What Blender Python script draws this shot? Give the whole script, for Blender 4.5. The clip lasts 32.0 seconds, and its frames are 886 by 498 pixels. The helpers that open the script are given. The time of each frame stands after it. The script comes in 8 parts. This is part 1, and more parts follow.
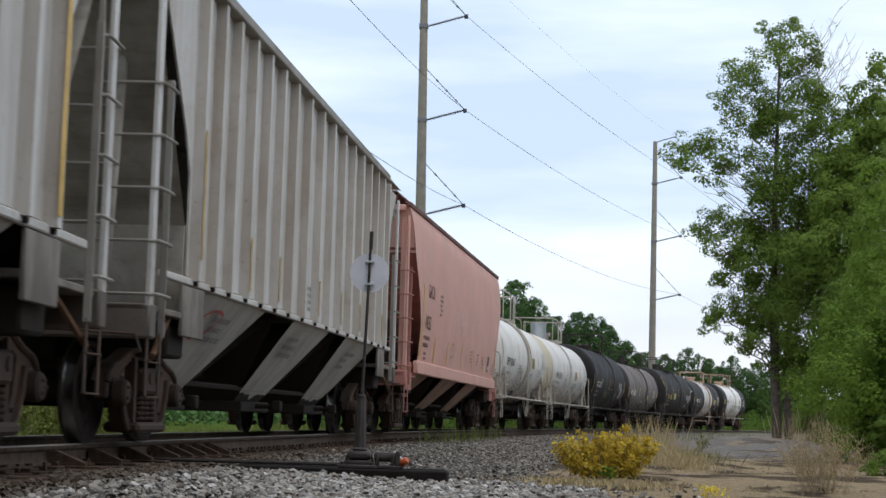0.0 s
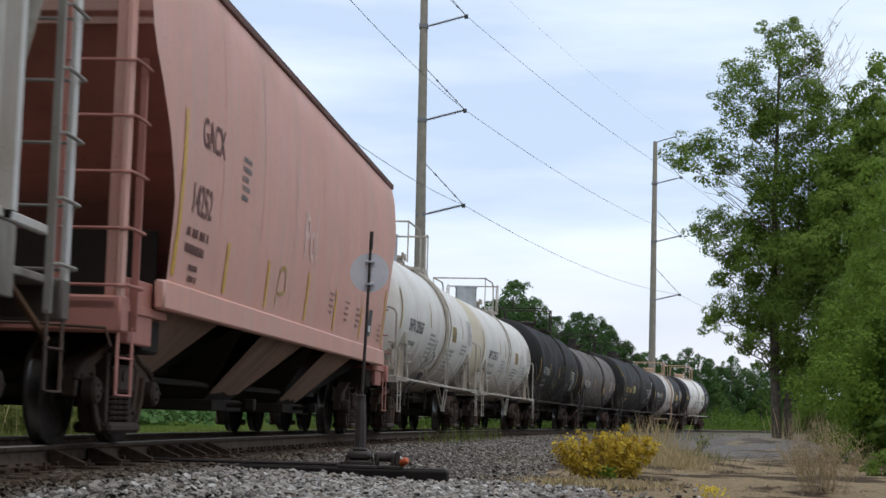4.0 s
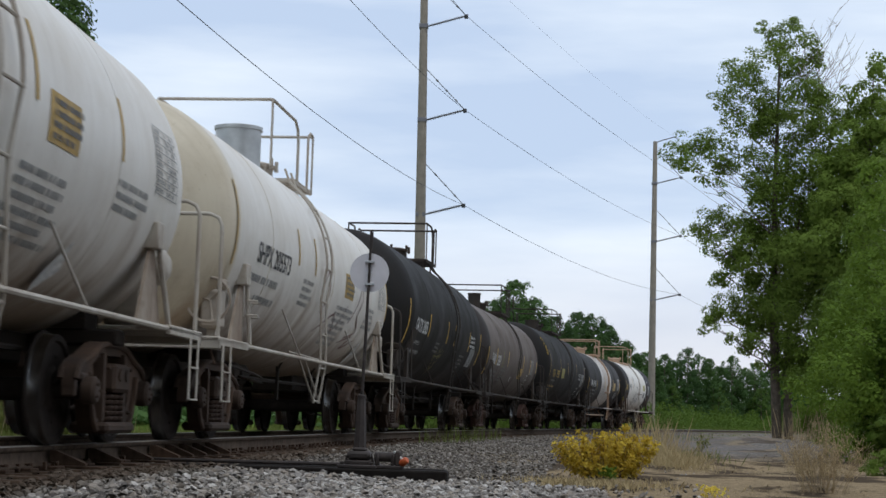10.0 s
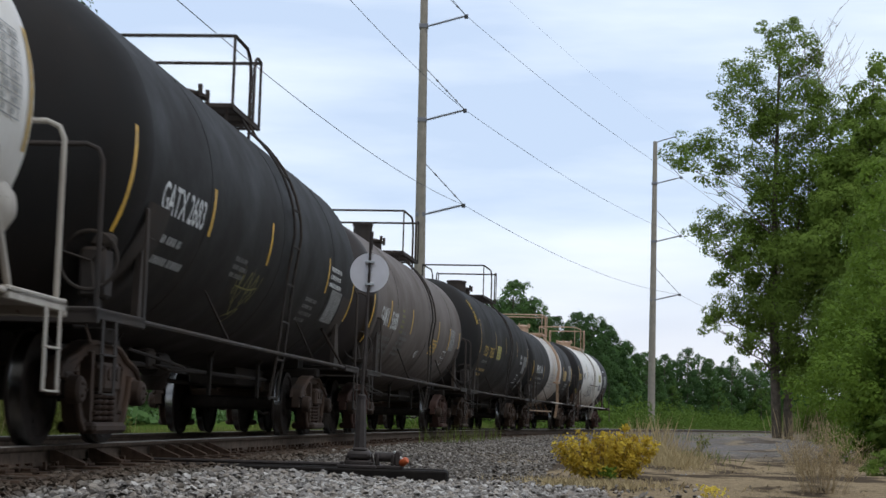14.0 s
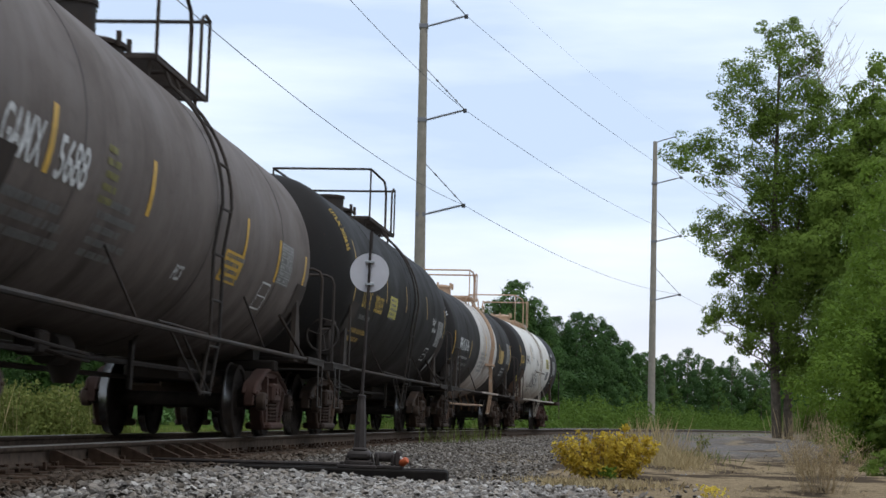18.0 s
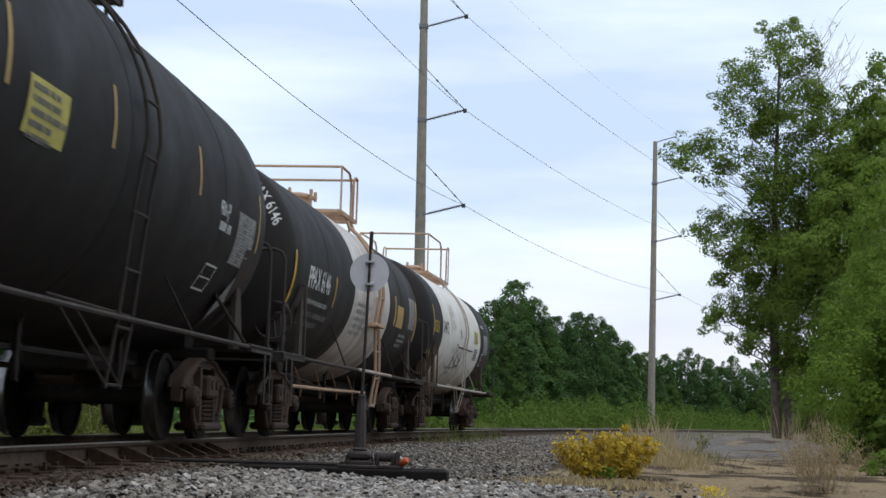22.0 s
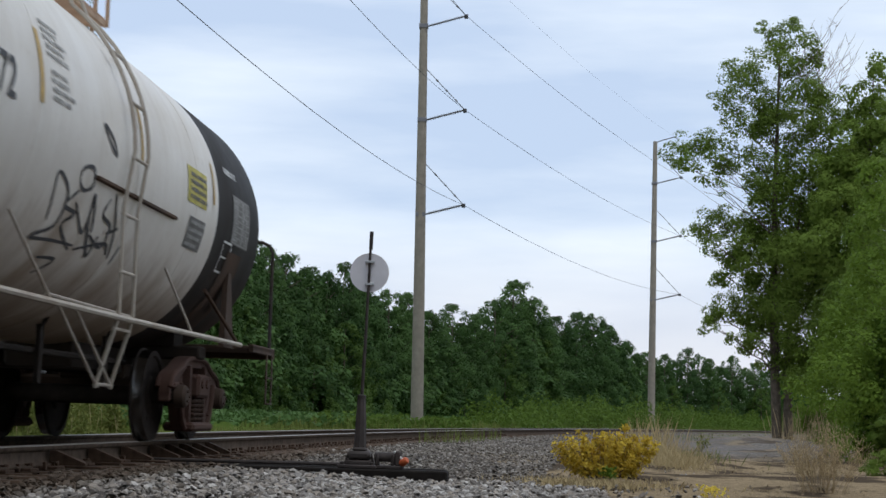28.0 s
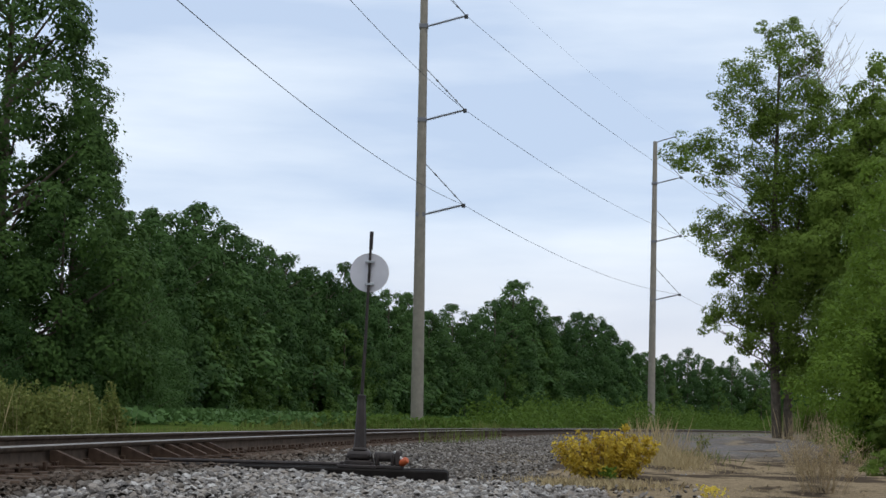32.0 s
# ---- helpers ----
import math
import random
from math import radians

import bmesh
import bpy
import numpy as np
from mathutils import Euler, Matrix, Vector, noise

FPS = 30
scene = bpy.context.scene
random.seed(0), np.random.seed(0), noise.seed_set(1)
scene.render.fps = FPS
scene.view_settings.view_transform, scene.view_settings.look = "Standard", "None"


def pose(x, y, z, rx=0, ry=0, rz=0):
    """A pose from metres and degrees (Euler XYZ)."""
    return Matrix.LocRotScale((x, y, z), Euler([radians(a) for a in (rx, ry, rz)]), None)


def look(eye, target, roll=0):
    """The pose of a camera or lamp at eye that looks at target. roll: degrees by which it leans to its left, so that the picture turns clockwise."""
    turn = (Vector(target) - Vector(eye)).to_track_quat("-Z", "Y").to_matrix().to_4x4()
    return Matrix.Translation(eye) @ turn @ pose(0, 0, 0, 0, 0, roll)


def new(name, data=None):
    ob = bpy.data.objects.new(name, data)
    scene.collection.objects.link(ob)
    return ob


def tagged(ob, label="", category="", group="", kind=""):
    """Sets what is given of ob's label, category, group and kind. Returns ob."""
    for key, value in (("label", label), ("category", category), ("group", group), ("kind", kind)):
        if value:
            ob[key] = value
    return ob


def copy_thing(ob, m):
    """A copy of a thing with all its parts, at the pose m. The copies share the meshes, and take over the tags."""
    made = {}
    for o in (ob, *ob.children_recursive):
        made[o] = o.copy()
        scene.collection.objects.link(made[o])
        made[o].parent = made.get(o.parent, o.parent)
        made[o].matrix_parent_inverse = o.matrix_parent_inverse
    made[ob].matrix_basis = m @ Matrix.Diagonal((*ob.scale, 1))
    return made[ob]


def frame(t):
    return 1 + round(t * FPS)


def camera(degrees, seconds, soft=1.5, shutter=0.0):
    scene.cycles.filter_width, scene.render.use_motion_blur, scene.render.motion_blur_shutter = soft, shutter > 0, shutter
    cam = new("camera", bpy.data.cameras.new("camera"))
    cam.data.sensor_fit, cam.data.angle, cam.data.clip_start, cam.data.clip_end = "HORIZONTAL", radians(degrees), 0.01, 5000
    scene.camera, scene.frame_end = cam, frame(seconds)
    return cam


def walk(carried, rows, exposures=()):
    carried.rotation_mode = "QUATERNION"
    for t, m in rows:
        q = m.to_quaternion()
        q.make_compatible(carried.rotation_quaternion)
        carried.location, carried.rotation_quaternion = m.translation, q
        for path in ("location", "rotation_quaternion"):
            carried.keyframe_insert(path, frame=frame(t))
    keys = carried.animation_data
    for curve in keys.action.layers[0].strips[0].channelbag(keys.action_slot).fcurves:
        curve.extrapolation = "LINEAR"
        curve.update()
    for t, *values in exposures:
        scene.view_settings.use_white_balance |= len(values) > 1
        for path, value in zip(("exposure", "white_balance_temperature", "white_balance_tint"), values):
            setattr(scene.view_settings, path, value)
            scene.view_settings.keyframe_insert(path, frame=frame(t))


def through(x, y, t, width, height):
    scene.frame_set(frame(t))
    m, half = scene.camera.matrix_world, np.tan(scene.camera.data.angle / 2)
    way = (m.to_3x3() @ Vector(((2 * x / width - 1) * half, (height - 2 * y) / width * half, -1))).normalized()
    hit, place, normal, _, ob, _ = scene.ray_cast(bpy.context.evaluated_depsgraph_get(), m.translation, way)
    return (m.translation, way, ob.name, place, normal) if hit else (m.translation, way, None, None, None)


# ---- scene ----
# The tripod stands beside a single track that curves away to the right; z = 0 is the top of the rail.
SECONDS = 32.0
cam = camera(30.25, SECONDS, soft=1.5, shutter=0.5)
EYE = (0.0, 0.0, 0.308)
VIEW = look(EYE, (0.0, 10.0, 0.308 + 10.0 * math.tan(radians(5.908))), 1.654)
# the clip's camera opens up a little while the dark wagons pass
walk(cam, [(0.0, VIEW), (SECONDS, VIEW)], exposures=[(0.0, 0.36), (3.0, 0.29), (6.0, 0.17), (9.0, 0.08), (12.0, 0.14), (15.0, 0.26), (19.0, 0.29), (24.5, 0.28), (28.0, 0.12), (32.0, 0.09)])

# ---- world and sun: bright, thinly clouded sky ----
world = bpy.data.worlds.new("sky")
scene.world = world
world.use_nodes = True


def build_world():
    nt = world.node_tree
    nt.nodes.clear()
    out = nt.nodes.new("ShaderNodeOutputWorld")
    bg = nt.nodes.new("ShaderNodeBackground")
    sky = nt.nodes.new("ShaderNodeTexSky")
    sky.sky_type, sky.sun_disc = "NISHITA", False
    sky.sun_elevation, sky.sun_rotation = radians(70), radians(215)
    sky.air_density, sky.dust_density, sky.ozone_density = 1.0, 1.5, 2.0
    tc = nt.nodes.new("ShaderNodeTexCoord")
    mp = nt.nodes.new("ShaderNodeMapping")
    mp.inputs["Scale"].default_value = (1.6, 1.6, 9.0)
    n1 = nt.nodes.new("ShaderNodeTexNoise")
    n1.inputs["Scale"].default_value, n1.inputs["Detail"].default_value, n1.inputs["Roughness"].default_value = 1.7, 7.0, 0.5
    ramp = nt.nodes.new("ShaderNodeMapRange")
    ramp.inputs["From Min"].default_value, ramp.inputs["From Max"].default_value = 0.36, 0.66
    ramp.inputs["To Min"].default_value, ramp.inputs["To Max"].default_value = 0.05, 1.0
    mix = nt.nodes.new("ShaderNodeMix")
    mix.data_type = "RGBA"
    mix.inputs["B"].default_value = (8.2, 9.0, 9.9, 1.0)
    # thin grey-blue veil over the clear sky, white streaks over that, a pale band of haze low down
    veil = nt.nodes.new("ShaderNodeMix")
    veil.data_type = "RGBA"
    veil.inputs["Factor"].default_value = 0.85
    veil.inputs["B"].default_value = (5.2, 6.4, 8.4, 1.0)
    sep = nt.nodes.new("ShaderNodeSeparateXYZ")
    low = nt.nodes.new("ShaderNodeMapRange")
    low.inputs["From Min"].default_value, low.inputs["From Max"].default_value = 0.02, 0.12
    low.inputs["To Min"].default_value, low.inputs["To Max"].default_value = 0.85, 0.0
    haze = nt.nodes.new("ShaderNodeMix")
    haze.data_type = "RGBA"
    haze.inputs["B"].default_value = (7.35, 7.35, 7.75, 1.0)
    nt.links.new(tc.outputs["Generated"], sep.inputs["Vector"])
    nt.links.new(sep.outputs["Z"], low.inputs["Value"])
    nt.links.new(low.outputs["Result"], haze.inputs["Factor"])
    nt.links.new(tc.outputs["Generated"], mp.inputs["Vector"])
    nt.links.new(mp.outputs["Vector"], n1.inputs["Vector"])
    nt.links.new(n1.outputs["Fac"], ramp.inputs["Value"])
    nt.links.new(ramp.outputs["Result"], mix.inputs["Factor"])
    nt.links.new(sky.outputs["Color"], veil.inputs["A"])
    nt.links.new(veil.outputs["Result"], mix.inputs["A"])
    nt.links.new(mix.outputs["Result"], haze.inputs["A"])
    nt.links.new(haze.outputs["Result"], bg.inputs["Color"])
    bg.inputs["Strength"].default_value = 0.105
    nt.links.new(bg.outputs["Background"], out.inputs["Surface"])


build_world()
sun = new("sun", bpy.data.lights.new("sun", "SUN"))
sun.data.energy, sun.data.angle, sun.data.color = 0.8, radians(25), (1.0, 0.97, 0.93)
# the light comes from high up, a little behind the camera's right shoulder
sun.matrix_world = look((5.0, -7.0, 24.0), (0.0, 0.0, 0.0))
scene.view_settings.exposure = 0.0
# ---- materials ----
def mat_base(name):
    m = bpy.data.materials.new(name)
    m.use_nodes = True
    nt = m.node_tree
    b = nt.nodes["Principled BSDF"]
    return m, nt, b


def node(nt, kind, **values):
    n = nt.nodes.new(kind)
    for k, v in values.items():
        n.inputs[k.replace("_", " ")].default_value = v
    return n


def mixed(nt, fac, a, b, blend="MIX"):
    n = nt.nodes.new("ShaderNodeMix")
    n.data_type, n.blend_type = "RGBA", blend
    for sock, v in ((n.inputs["Factor"], fac), (n.inputs["A"], a), (n.inputs["B"], b)):
        if isinstance(v, bpy.types.NodeSocket):
            nt.links.new(v, sock)
        elif isinstance(v, (int, float)):
            sock.default_value = v
        else:
            sock.default_value = (*v, 1.0)
    return n.outputs["Result"]


def ranged(nt, sock, lo, hi, to_lo=0.0, to_hi=1.0):
    n = node(nt, "ShaderNodeMapRange", From_Min=lo, From_Max=hi, To_Min=to_lo, To_Max=to_hi)
    nt.links.new(sock, n.inputs["Value"])
    return n.outputs["Result"]


def noise_at(nt, scale, detail=4.0, rough=0.55, stretch=(1, 1, 1), coord="Object", offset=(0, 0, 0)):
    tc = nt.nodes.new("ShaderNodeTexCoord")
    mp = nt.nodes.new("ShaderNodeMapping")
    mp.inputs["Scale"].default_value = stretch
    mp.inputs["Location"].default_value = offset
    n = node(nt, "ShaderNodeTexNoise", Scale=scale, Detail=detail, Roughness=rough)
    nt.links.new(tc.outputs[coord], mp.inputs["Vector"])
    nt.links.new(mp.outputs["Vector"], n.inputs["Vector"])
    return n.outputs["Fac"]


def bumped(nt, b, sock, strength, distance):
    n = node(nt, "ShaderNodeBump", Strength=strength, Distance=distance)
    nt.links.new(sock, n.inputs["Height"])
    nt.links.new(n.outputs["Normal"], b.inputs["Normal"])


def paint(name, colour, grime, rough=0.45, streak=0.5, spots=0.35, grime_amount=0.6, seed=0.0, metal=0.0, gloss=0.5, low_dirt_shade=None):
    """Weathered paint on steel: downward streaks, blotches and specks of grime, all in the thing's own space."""
    m, nt, b = mat_base(name)
    st = noise_at(nt, 1.0, 5.0, 0.6, (5.5, 0.35, 0.35), offset=(seed, 0, 0))
    bl = noise_at(nt, 0.9, 6.0, 0.62, offset=(0, seed, 0))
    sp = noise_at(nt, 9.0, 6.0, 0.7, offset=(seed, seed, 0))
    c = mixed(nt, ranged(nt, st, 0.42, 0.78, 0.0, streak), colour, grime)
    c = mixed(nt, ranged(nt, bl, 0.45, 0.8, 0.0, grime_amount), c, grime)
    c = mixed(nt, ranged(nt, sp, 0.6, 0.8, 0.0, spots), c, tuple(g * 0.6 for g in grime))
    # thin runs of dirt, scuffs, and flecks where rust has come through
    thin_runs = noise_at(nt, 1.0, 6.0, 0.7, (17.0, 0.55, 0.55), offset=(seed, 5, 0))
    c = mixed(nt, ranged(nt, thin_runs, 0.50, 0.74, 0.0, 0.55 * streak), c, tuple(g * 0.8 for g in grime))
    scuff = noise_at(nt, 3.2, 8.0, 0.75, (1.0, 1.0, 1.6), offset=(seed, 9, 0))
    c = mixed(nt, ranged(nt, scuff, 0.55, 0.75, 0.0, 0.8 * spots), c, tuple(g * 0.75 for g in grime))
    c = mixed(nt, ranged(nt, scuff, 0.36, 0.24, 0.0, 0.4 * spots), c, tuple(min(0.7, 1.3 * g) for g in colour))
    fleck = noise_at(nt, 26.0, 5.0, 0.6, offset=(seed, 1, 0))
    c = mixed(nt, ranged(nt, fleck, 0.66, 0.72, 0.0, min(1.0, 1.4 * spots)), c, (0.085, 0.042, 0.024))
    b.inputs["Specular IOR Level"].default_value = gloss
    if low_dirt_shade:
        # ragged wheel-thrown dirt in runs along the tank's belly, the underside's shade mixed in
        tc = nt.nodes.new("ShaderNodeTexCoord")
        sep = nt.nodes.new("ShaderNodeSeparateXYZ")
        nt.links.new(tc.outputs["Object"], sep.inputs["Vector"])
        run = node(nt, "ShaderNodeMath")
        run.operation = "MULTIPLY_ADD"
        run.inputs[1].default_value = -2.4
        nt.links.new(noise_at(nt, 1.3, 6.0, 0.65, (1.7, 0.5, 0.5), offset=(seed, 2, 0)), run.inputs[0])
        nt.links.new(sep.outputs["Z"], run.inputs[2])
        c = mixed(nt, ranged(nt, run.outputs[0], 0.55, -0.15, 0.0, low_dirt_shade[3]), c, low_dirt_shade[:3])
    nt.links.new(c, b.inputs["Base Color"])
    nt.links.new(ranged(nt, bl, 0.3, 0.8, rough - 0.08, min(1.0, rough + 0.25)), b.inputs["Roughness"])
    b.inputs["Metallic"].default_value = metal
    bumped(nt, b, sp, 0.15, 0.004)
    return m


def plain(name, colour, rough=0.6, metal=0.0, vary=0.25, scale=6.0, bump=0.2, distance=0.004, gloss=0.5):
    m, nt, b = mat_base(name)
    n = noise_at(nt, scale, 6.0, 0.6)
    n2 = noise_at(nt, scale * 0.17, 3.0, 0.5)
    dark = tuple(c * (1 - vary) for c in colour)
    lite = tuple(min(1, c * (1 + vary)) for c in colour)
    c = mixed(nt, ranged(nt, n, 0.3, 0.7), dark, lite)
    c = mixed(nt, ranged(nt, n2, 0.4, 0.7, 0, 0.5), c, tuple(k * (1 - vary) for k in colour))
    nt.links.new(c, b.inputs["Base Color"])
    b.inputs["Roughness"].default_value, b.inputs["Metallic"].default_value = rough, metal
    b.inputs["Specular IOR Level"].default_value = gloss if rough < 0.8 else 0.1
    bumped(nt, b, n, bump, distance)
    return m


def leafy(name, colours, rough=0.5, through=0.25):
    """Leaves: every leaf its own shade, some light passing through."""
    m, nt, b = mat_base(name)
    g = nt.nodes.new("ShaderNodeNewGeometry")
    oi = nt.nodes.new("ShaderNodeObjectInfo")
    ramp = nt.nodes.new("ShaderNodeValToRGB")
    ramp.color_ramp.elements[0].color, ramp.color_ramp.elements[1].color = (*colours[0], 1), (*colours[-1], 1)
    for i, c in enumerate(colours[1:-1]):
        ramp.color_ramp.elements.new((i + 1) / (len(colours) - 1)).color = (*c, 1)
    nt.links.new(g.outputs["Random Per Island"], ramp.inputs["Fac"])
    n = noise_at(nt, 0.5, 2.0)
    c = mixed(nt, ranged(nt, n, 0.35, 0.65, 0.0, 0.4), ramp.outputs["Color"], colours[0])
    c = mixed(nt, ranged(nt, oi.outputs["Random"], 0.0, 1.0, 0.0, 0.75), c, tuple(1.35 * k for k in colours[-1]))
    nt.links.new(c, b.inputs["Base Color"])
    b.inputs["Roughness"].default_value = max(rough, 0.65)
    b.inputs["Specular IOR Level"].default_value = 0.07
    t = nt.nodes.new("ShaderNodeBsdfTranslucent")
    nt.links.new(c, t.inputs["Color"])
    mx = node(nt, "ShaderNodeMixShader", Fac=through)
    out = nt.nodes["Material Output"]
    nt.links.new(b.outputs["BSDF"], mx.inputs[1])
    nt.links.new(t.outputs["BSDF"], mx.inputs[2])
    nt.links.new(mx.outputs["Shader"], out.inputs["Surface"])
    return m


def stony(name, shades, scale=30.0, rough=0.9):
    """Loose stones: each its own grey, by island and by object."""
    m, nt, b = mat_base(name)
    g = nt.nodes.new("ShaderNodeNewGeometry")
    oi = nt.nodes.new("ShaderNodeObjectInfo")
    add = nt.nodes.new("ShaderNodeMath")
    add.operation = "ADD"
    nt.links.new(g.outputs["Random Per Island"], add.inputs[0])
    nt.links.new(oi.outputs["Random"], add.inputs[1])
    fr = nt.nodes.new("ShaderNodeMath")
    fr.operation = "FRACT"
    nt.links.new(add.outputs[0], fr.inputs[0])
    ramp = nt.nodes.new("ShaderNodeValToRGB")
    ramp.color_ramp.elements[0].color, ramp.color_ramp.elements[1].color = (*shades[0], 1), (*shades[-1], 1)
    for i, c in enumerate(shades[1:-1]):
        ramp.color_ramp.elements.new((i + 1) / (len(shades) - 1)).color = (*c, 1)
    nt.links.new(fr.outputs[0], ramp.inputs["Fac"])
    n = noise_at(nt, scale, 5.0, 0.65)
    big = noise_at(nt, 0.8, 3.0)
    c = mixed(nt, ranged(nt, n, 0.4, 0.7, 0, 0.5), ramp.outputs["Color"], tuple(0.55 * k for k in shades[0]))
    c = mixed(nt, ranged(nt, big, 0.45, 0.7, 0, 0.4), c, (0.13, 0.10, 0.075))
    nt.links.new(c, b.inputs["Base Color"])
    b.inputs["Roughness"].default_value = rough
    b.inputs["Specular IOR Level"].default_value = 0.12
    bumped(nt, b, n, 0.4, 0.006)
    return m


def ground_mat():
    """Soil: grey cinders by the track, sandy dirt where cars drive, green weeds and field beyond."""
    m, nt, b = mat_base("soil")
    fine = noise_at(nt, 14.0, 8.0, 0.7)
    mid = noise_at(nt, 0.55, 6.0, 0.6)
    wide = noise_at(nt, 0.16, 4.0, 0.55, offset=(3, 7, 0))
    grey = mixed(nt, ranged(nt, fine, 0.35, 0.7), (0.045, 0.040, 0.037), (0.17, 0.152, 0.138))
    gravel = mixed(nt, ranged(nt, fine, 0.35, 0.7), (0.085, 0.076, 0.070), (0.29, 0.265, 0.245))
    sand = mixed(nt, ranged(nt, fine, 0.3, 0.7), (0.165, 0.122, 0.075), (0.37, 0.283, 0.178))
    tc = nt.nodes.new("ShaderNodeTexCoord")
    sep = nt.nodes.new("ShaderNodeSeparateXYZ")
    nt.links.new(tc.outputs["Object"], sep.inputs["Vector"])
    # the trodden sandy patch lies clear of the ballast and gives way to cinders further off
    edge = nt.nodes.new("ShaderNodeMath")
    edge.operation = "MULTIPLY_ADD"
    edge.inputs[1].default_value = 5.0
    nt.links.new(mid, edge.inputs[0])
    nt.links.new(sep.outputs["X"], edge.inputs[2])
    sandy = ranged(nt, edge.outputs[0], 3.2, 4.4)
    dark = ranged(nt, noise_at(nt, 1.0, 5.0, 0.6, (1.3, 0.6, 1.0)), 0.465, 0.545, 0.0, 0.85)
    sand = mixed(nt, dark, sand, (0.05, 0.038, 0.03))
    c = mixed(nt, sandy, grey, sand)
    c = mixed(nt, ranged(nt, sep.outputs["Y"], 32.0, 40.0), c, mixed(nt, ranged(nt, noise_at(nt, 0.45, 4.0, 0.6, (0.8, 0.5, 1.0), offset=(5, 1, 0)), 0.50, 0.60, 0.0, 0.8), gravel, sand))
    c = mixed(nt, ranged(nt, wide, 0.58, 0.72, 0, 0.5), c, (0.16, 0.12, 0.06))
    # field side: left of a line along the track
    lin = nt.nodes.new("ShaderNodeMath")
    lin.operation = "MULTIPLY_ADD"
    lin.inputs[1].default_value, lin.inputs[2].default_value = 0.16, -9.0
    nt.links.new(sep.outputs["Y"], lin.inputs[0])
    dif = nt.nodes.new("ShaderNodeMath")
    dif.operation = "SUBTRACT"
    nt.links.new(lin.outputs[0], dif.inputs[0])
    nt.links.new(sep.outputs["X"], dif.inputs[1])
    field = ranged(nt, dif.outputs[0], 0.0, 2.5)
    green = mixed(nt, ranged(nt, mid, 0.3, 0.7), (0.05, 0.10, 0.02), (0.12, 0.15, 0.035))
    c = mixed(nt, field, c, green)
    far = ranged(nt, sep.outputs["Y"], 150.0, 190.0)
    c = mixed(nt, far, c, green)
    nt.links.new(c, b.inputs["Base Color"])
    b.inputs["Roughness"].default_value = 1.0
    b.inputs["Specular IOR Level"].default_value = 0.0
    bumped(nt, b, fine, 0.8, 0.05)
    return m


M = {}
M["hopper_grey"] = paint("hopper_grey_paint", (0.57, 0.545, 0.505), (0.30, 0.23, 0.165), 0.55, 0.5, 0.5, 0.45, 1.0)
# darker copy of the hopper grey: grime plus the shade low on the car
M["hopper_grey_low"] = paint("hopper_low_grime_shade_paint", (0.33, 0.295, 0.245), (0.085, 0.055, 0.035), 0.65, 0.65, 0.6, 0.85, 4.0, low_dirt_shade=(0.06, 0.04, 0.028, 0.75))
M["pocket_grey"] = paint("hopper_pocket_grey_paint", (0.40, 0.375, 0.325), (0.14, 0.095, 0.06), 0.6, 0.45, 0.5, 0.55, 4.4)
M["flank_shade_rust"] = paint("rib_flank_shade_rust_paint", (0.46, 0.42, 0.37), (0.26, 0.195, 0.14), 0.7, 0.6, 0.5, 0.6, 1.0)
M["pink"] = paint("faded_pink_paint", (0.64, 0.315, 0.245), (0.50, 0.345, 0.285), 0.55, 0.7, 0.4, 0.5, 2.0)
M["pink_low"] = paint("grimy_pink_paint", (0.30, 0.175, 0.115), (0.085, 0.042, 0.026), 0.65, 0.6, 0.6, 0.75, 7.0)
M["pink_red"] = paint("oxide_red_paint", (0.42, 0.165, 0.125), (0.16, 0.075, 0.06), 0.6, 0.4, 0.4, 0.5, 3.0)
M["roof_rust"] = paint("rusty_roof_paint", (0.15, 0.065, 0.05), (0.06, 0.04, 0.035), 0.75, 0.4, 0.5, 0.6, 5.0)
M["tank_white"] = paint("tank_white_paint", (0.70, 0.665, 0.61), (0.42, 0.35, 0.26), 0.42, 0.24, 0.2, 0.38, 1.5, low_dirt_shade=(0.24, 0.165, 0.10, 0.85))
M["tank_cream"] = paint("tank_cream_paint", (0.56, 0.495, 0.375), (0.33, 0.25, 0.16), 0.42, 0.35, 0.3, 0.45, 6.5, low_dirt_shade=(0.20, 0.125, 0.07, 0.85))
M["tank_black"] = paint("tank_black_paint", (0.0175, 0.0162, 0.0153), (0.026, 0.0205, 0.0172), 0.60, 0.30, 0.3, 0.5, 2.5, gloss=0.13, low_dirt_shade=(0.030, 0.022, 0.017, 0.6))
M["tank_dark"] = paint("tank_dark_grey_paint", (0.0185, 0.0170, 0.0165), (0.036, 0.029, 0.024), 0.60, 0.35, 0.4, 0.6, 3.5, gloss=0.15, low_dirt_shade=(0.040, 0.026, 0.018, 0.7))
M["tank_grey"] = paint("tank_grey_paint", (0.148, 0.121, 0.105), (0.052, 0.039, 0.032), 0.62, 0.35, 0.4, 0.6, 4.5, gloss=0.2, low_dirt_shade=(0.028, 0.020, 0.015, 0.7))
M["tank_brown"] = paint("tank_brown_black_paint", (0.027, 0.021, 0.019), (0.045, 0.034, 0.028), 0.55, 0.5, 0.3, 0.5, 8.5, gloss=0.3)
M["band_white"] = paint("stained_white_paint", (0.60, 0.57, 0.53), (0.29, 0.19, 0.125), 0.45, 0.65, 0.3, 0.55, 9.5, low_dirt_shade=(0.20, 0.12, 0.07, 0.7))
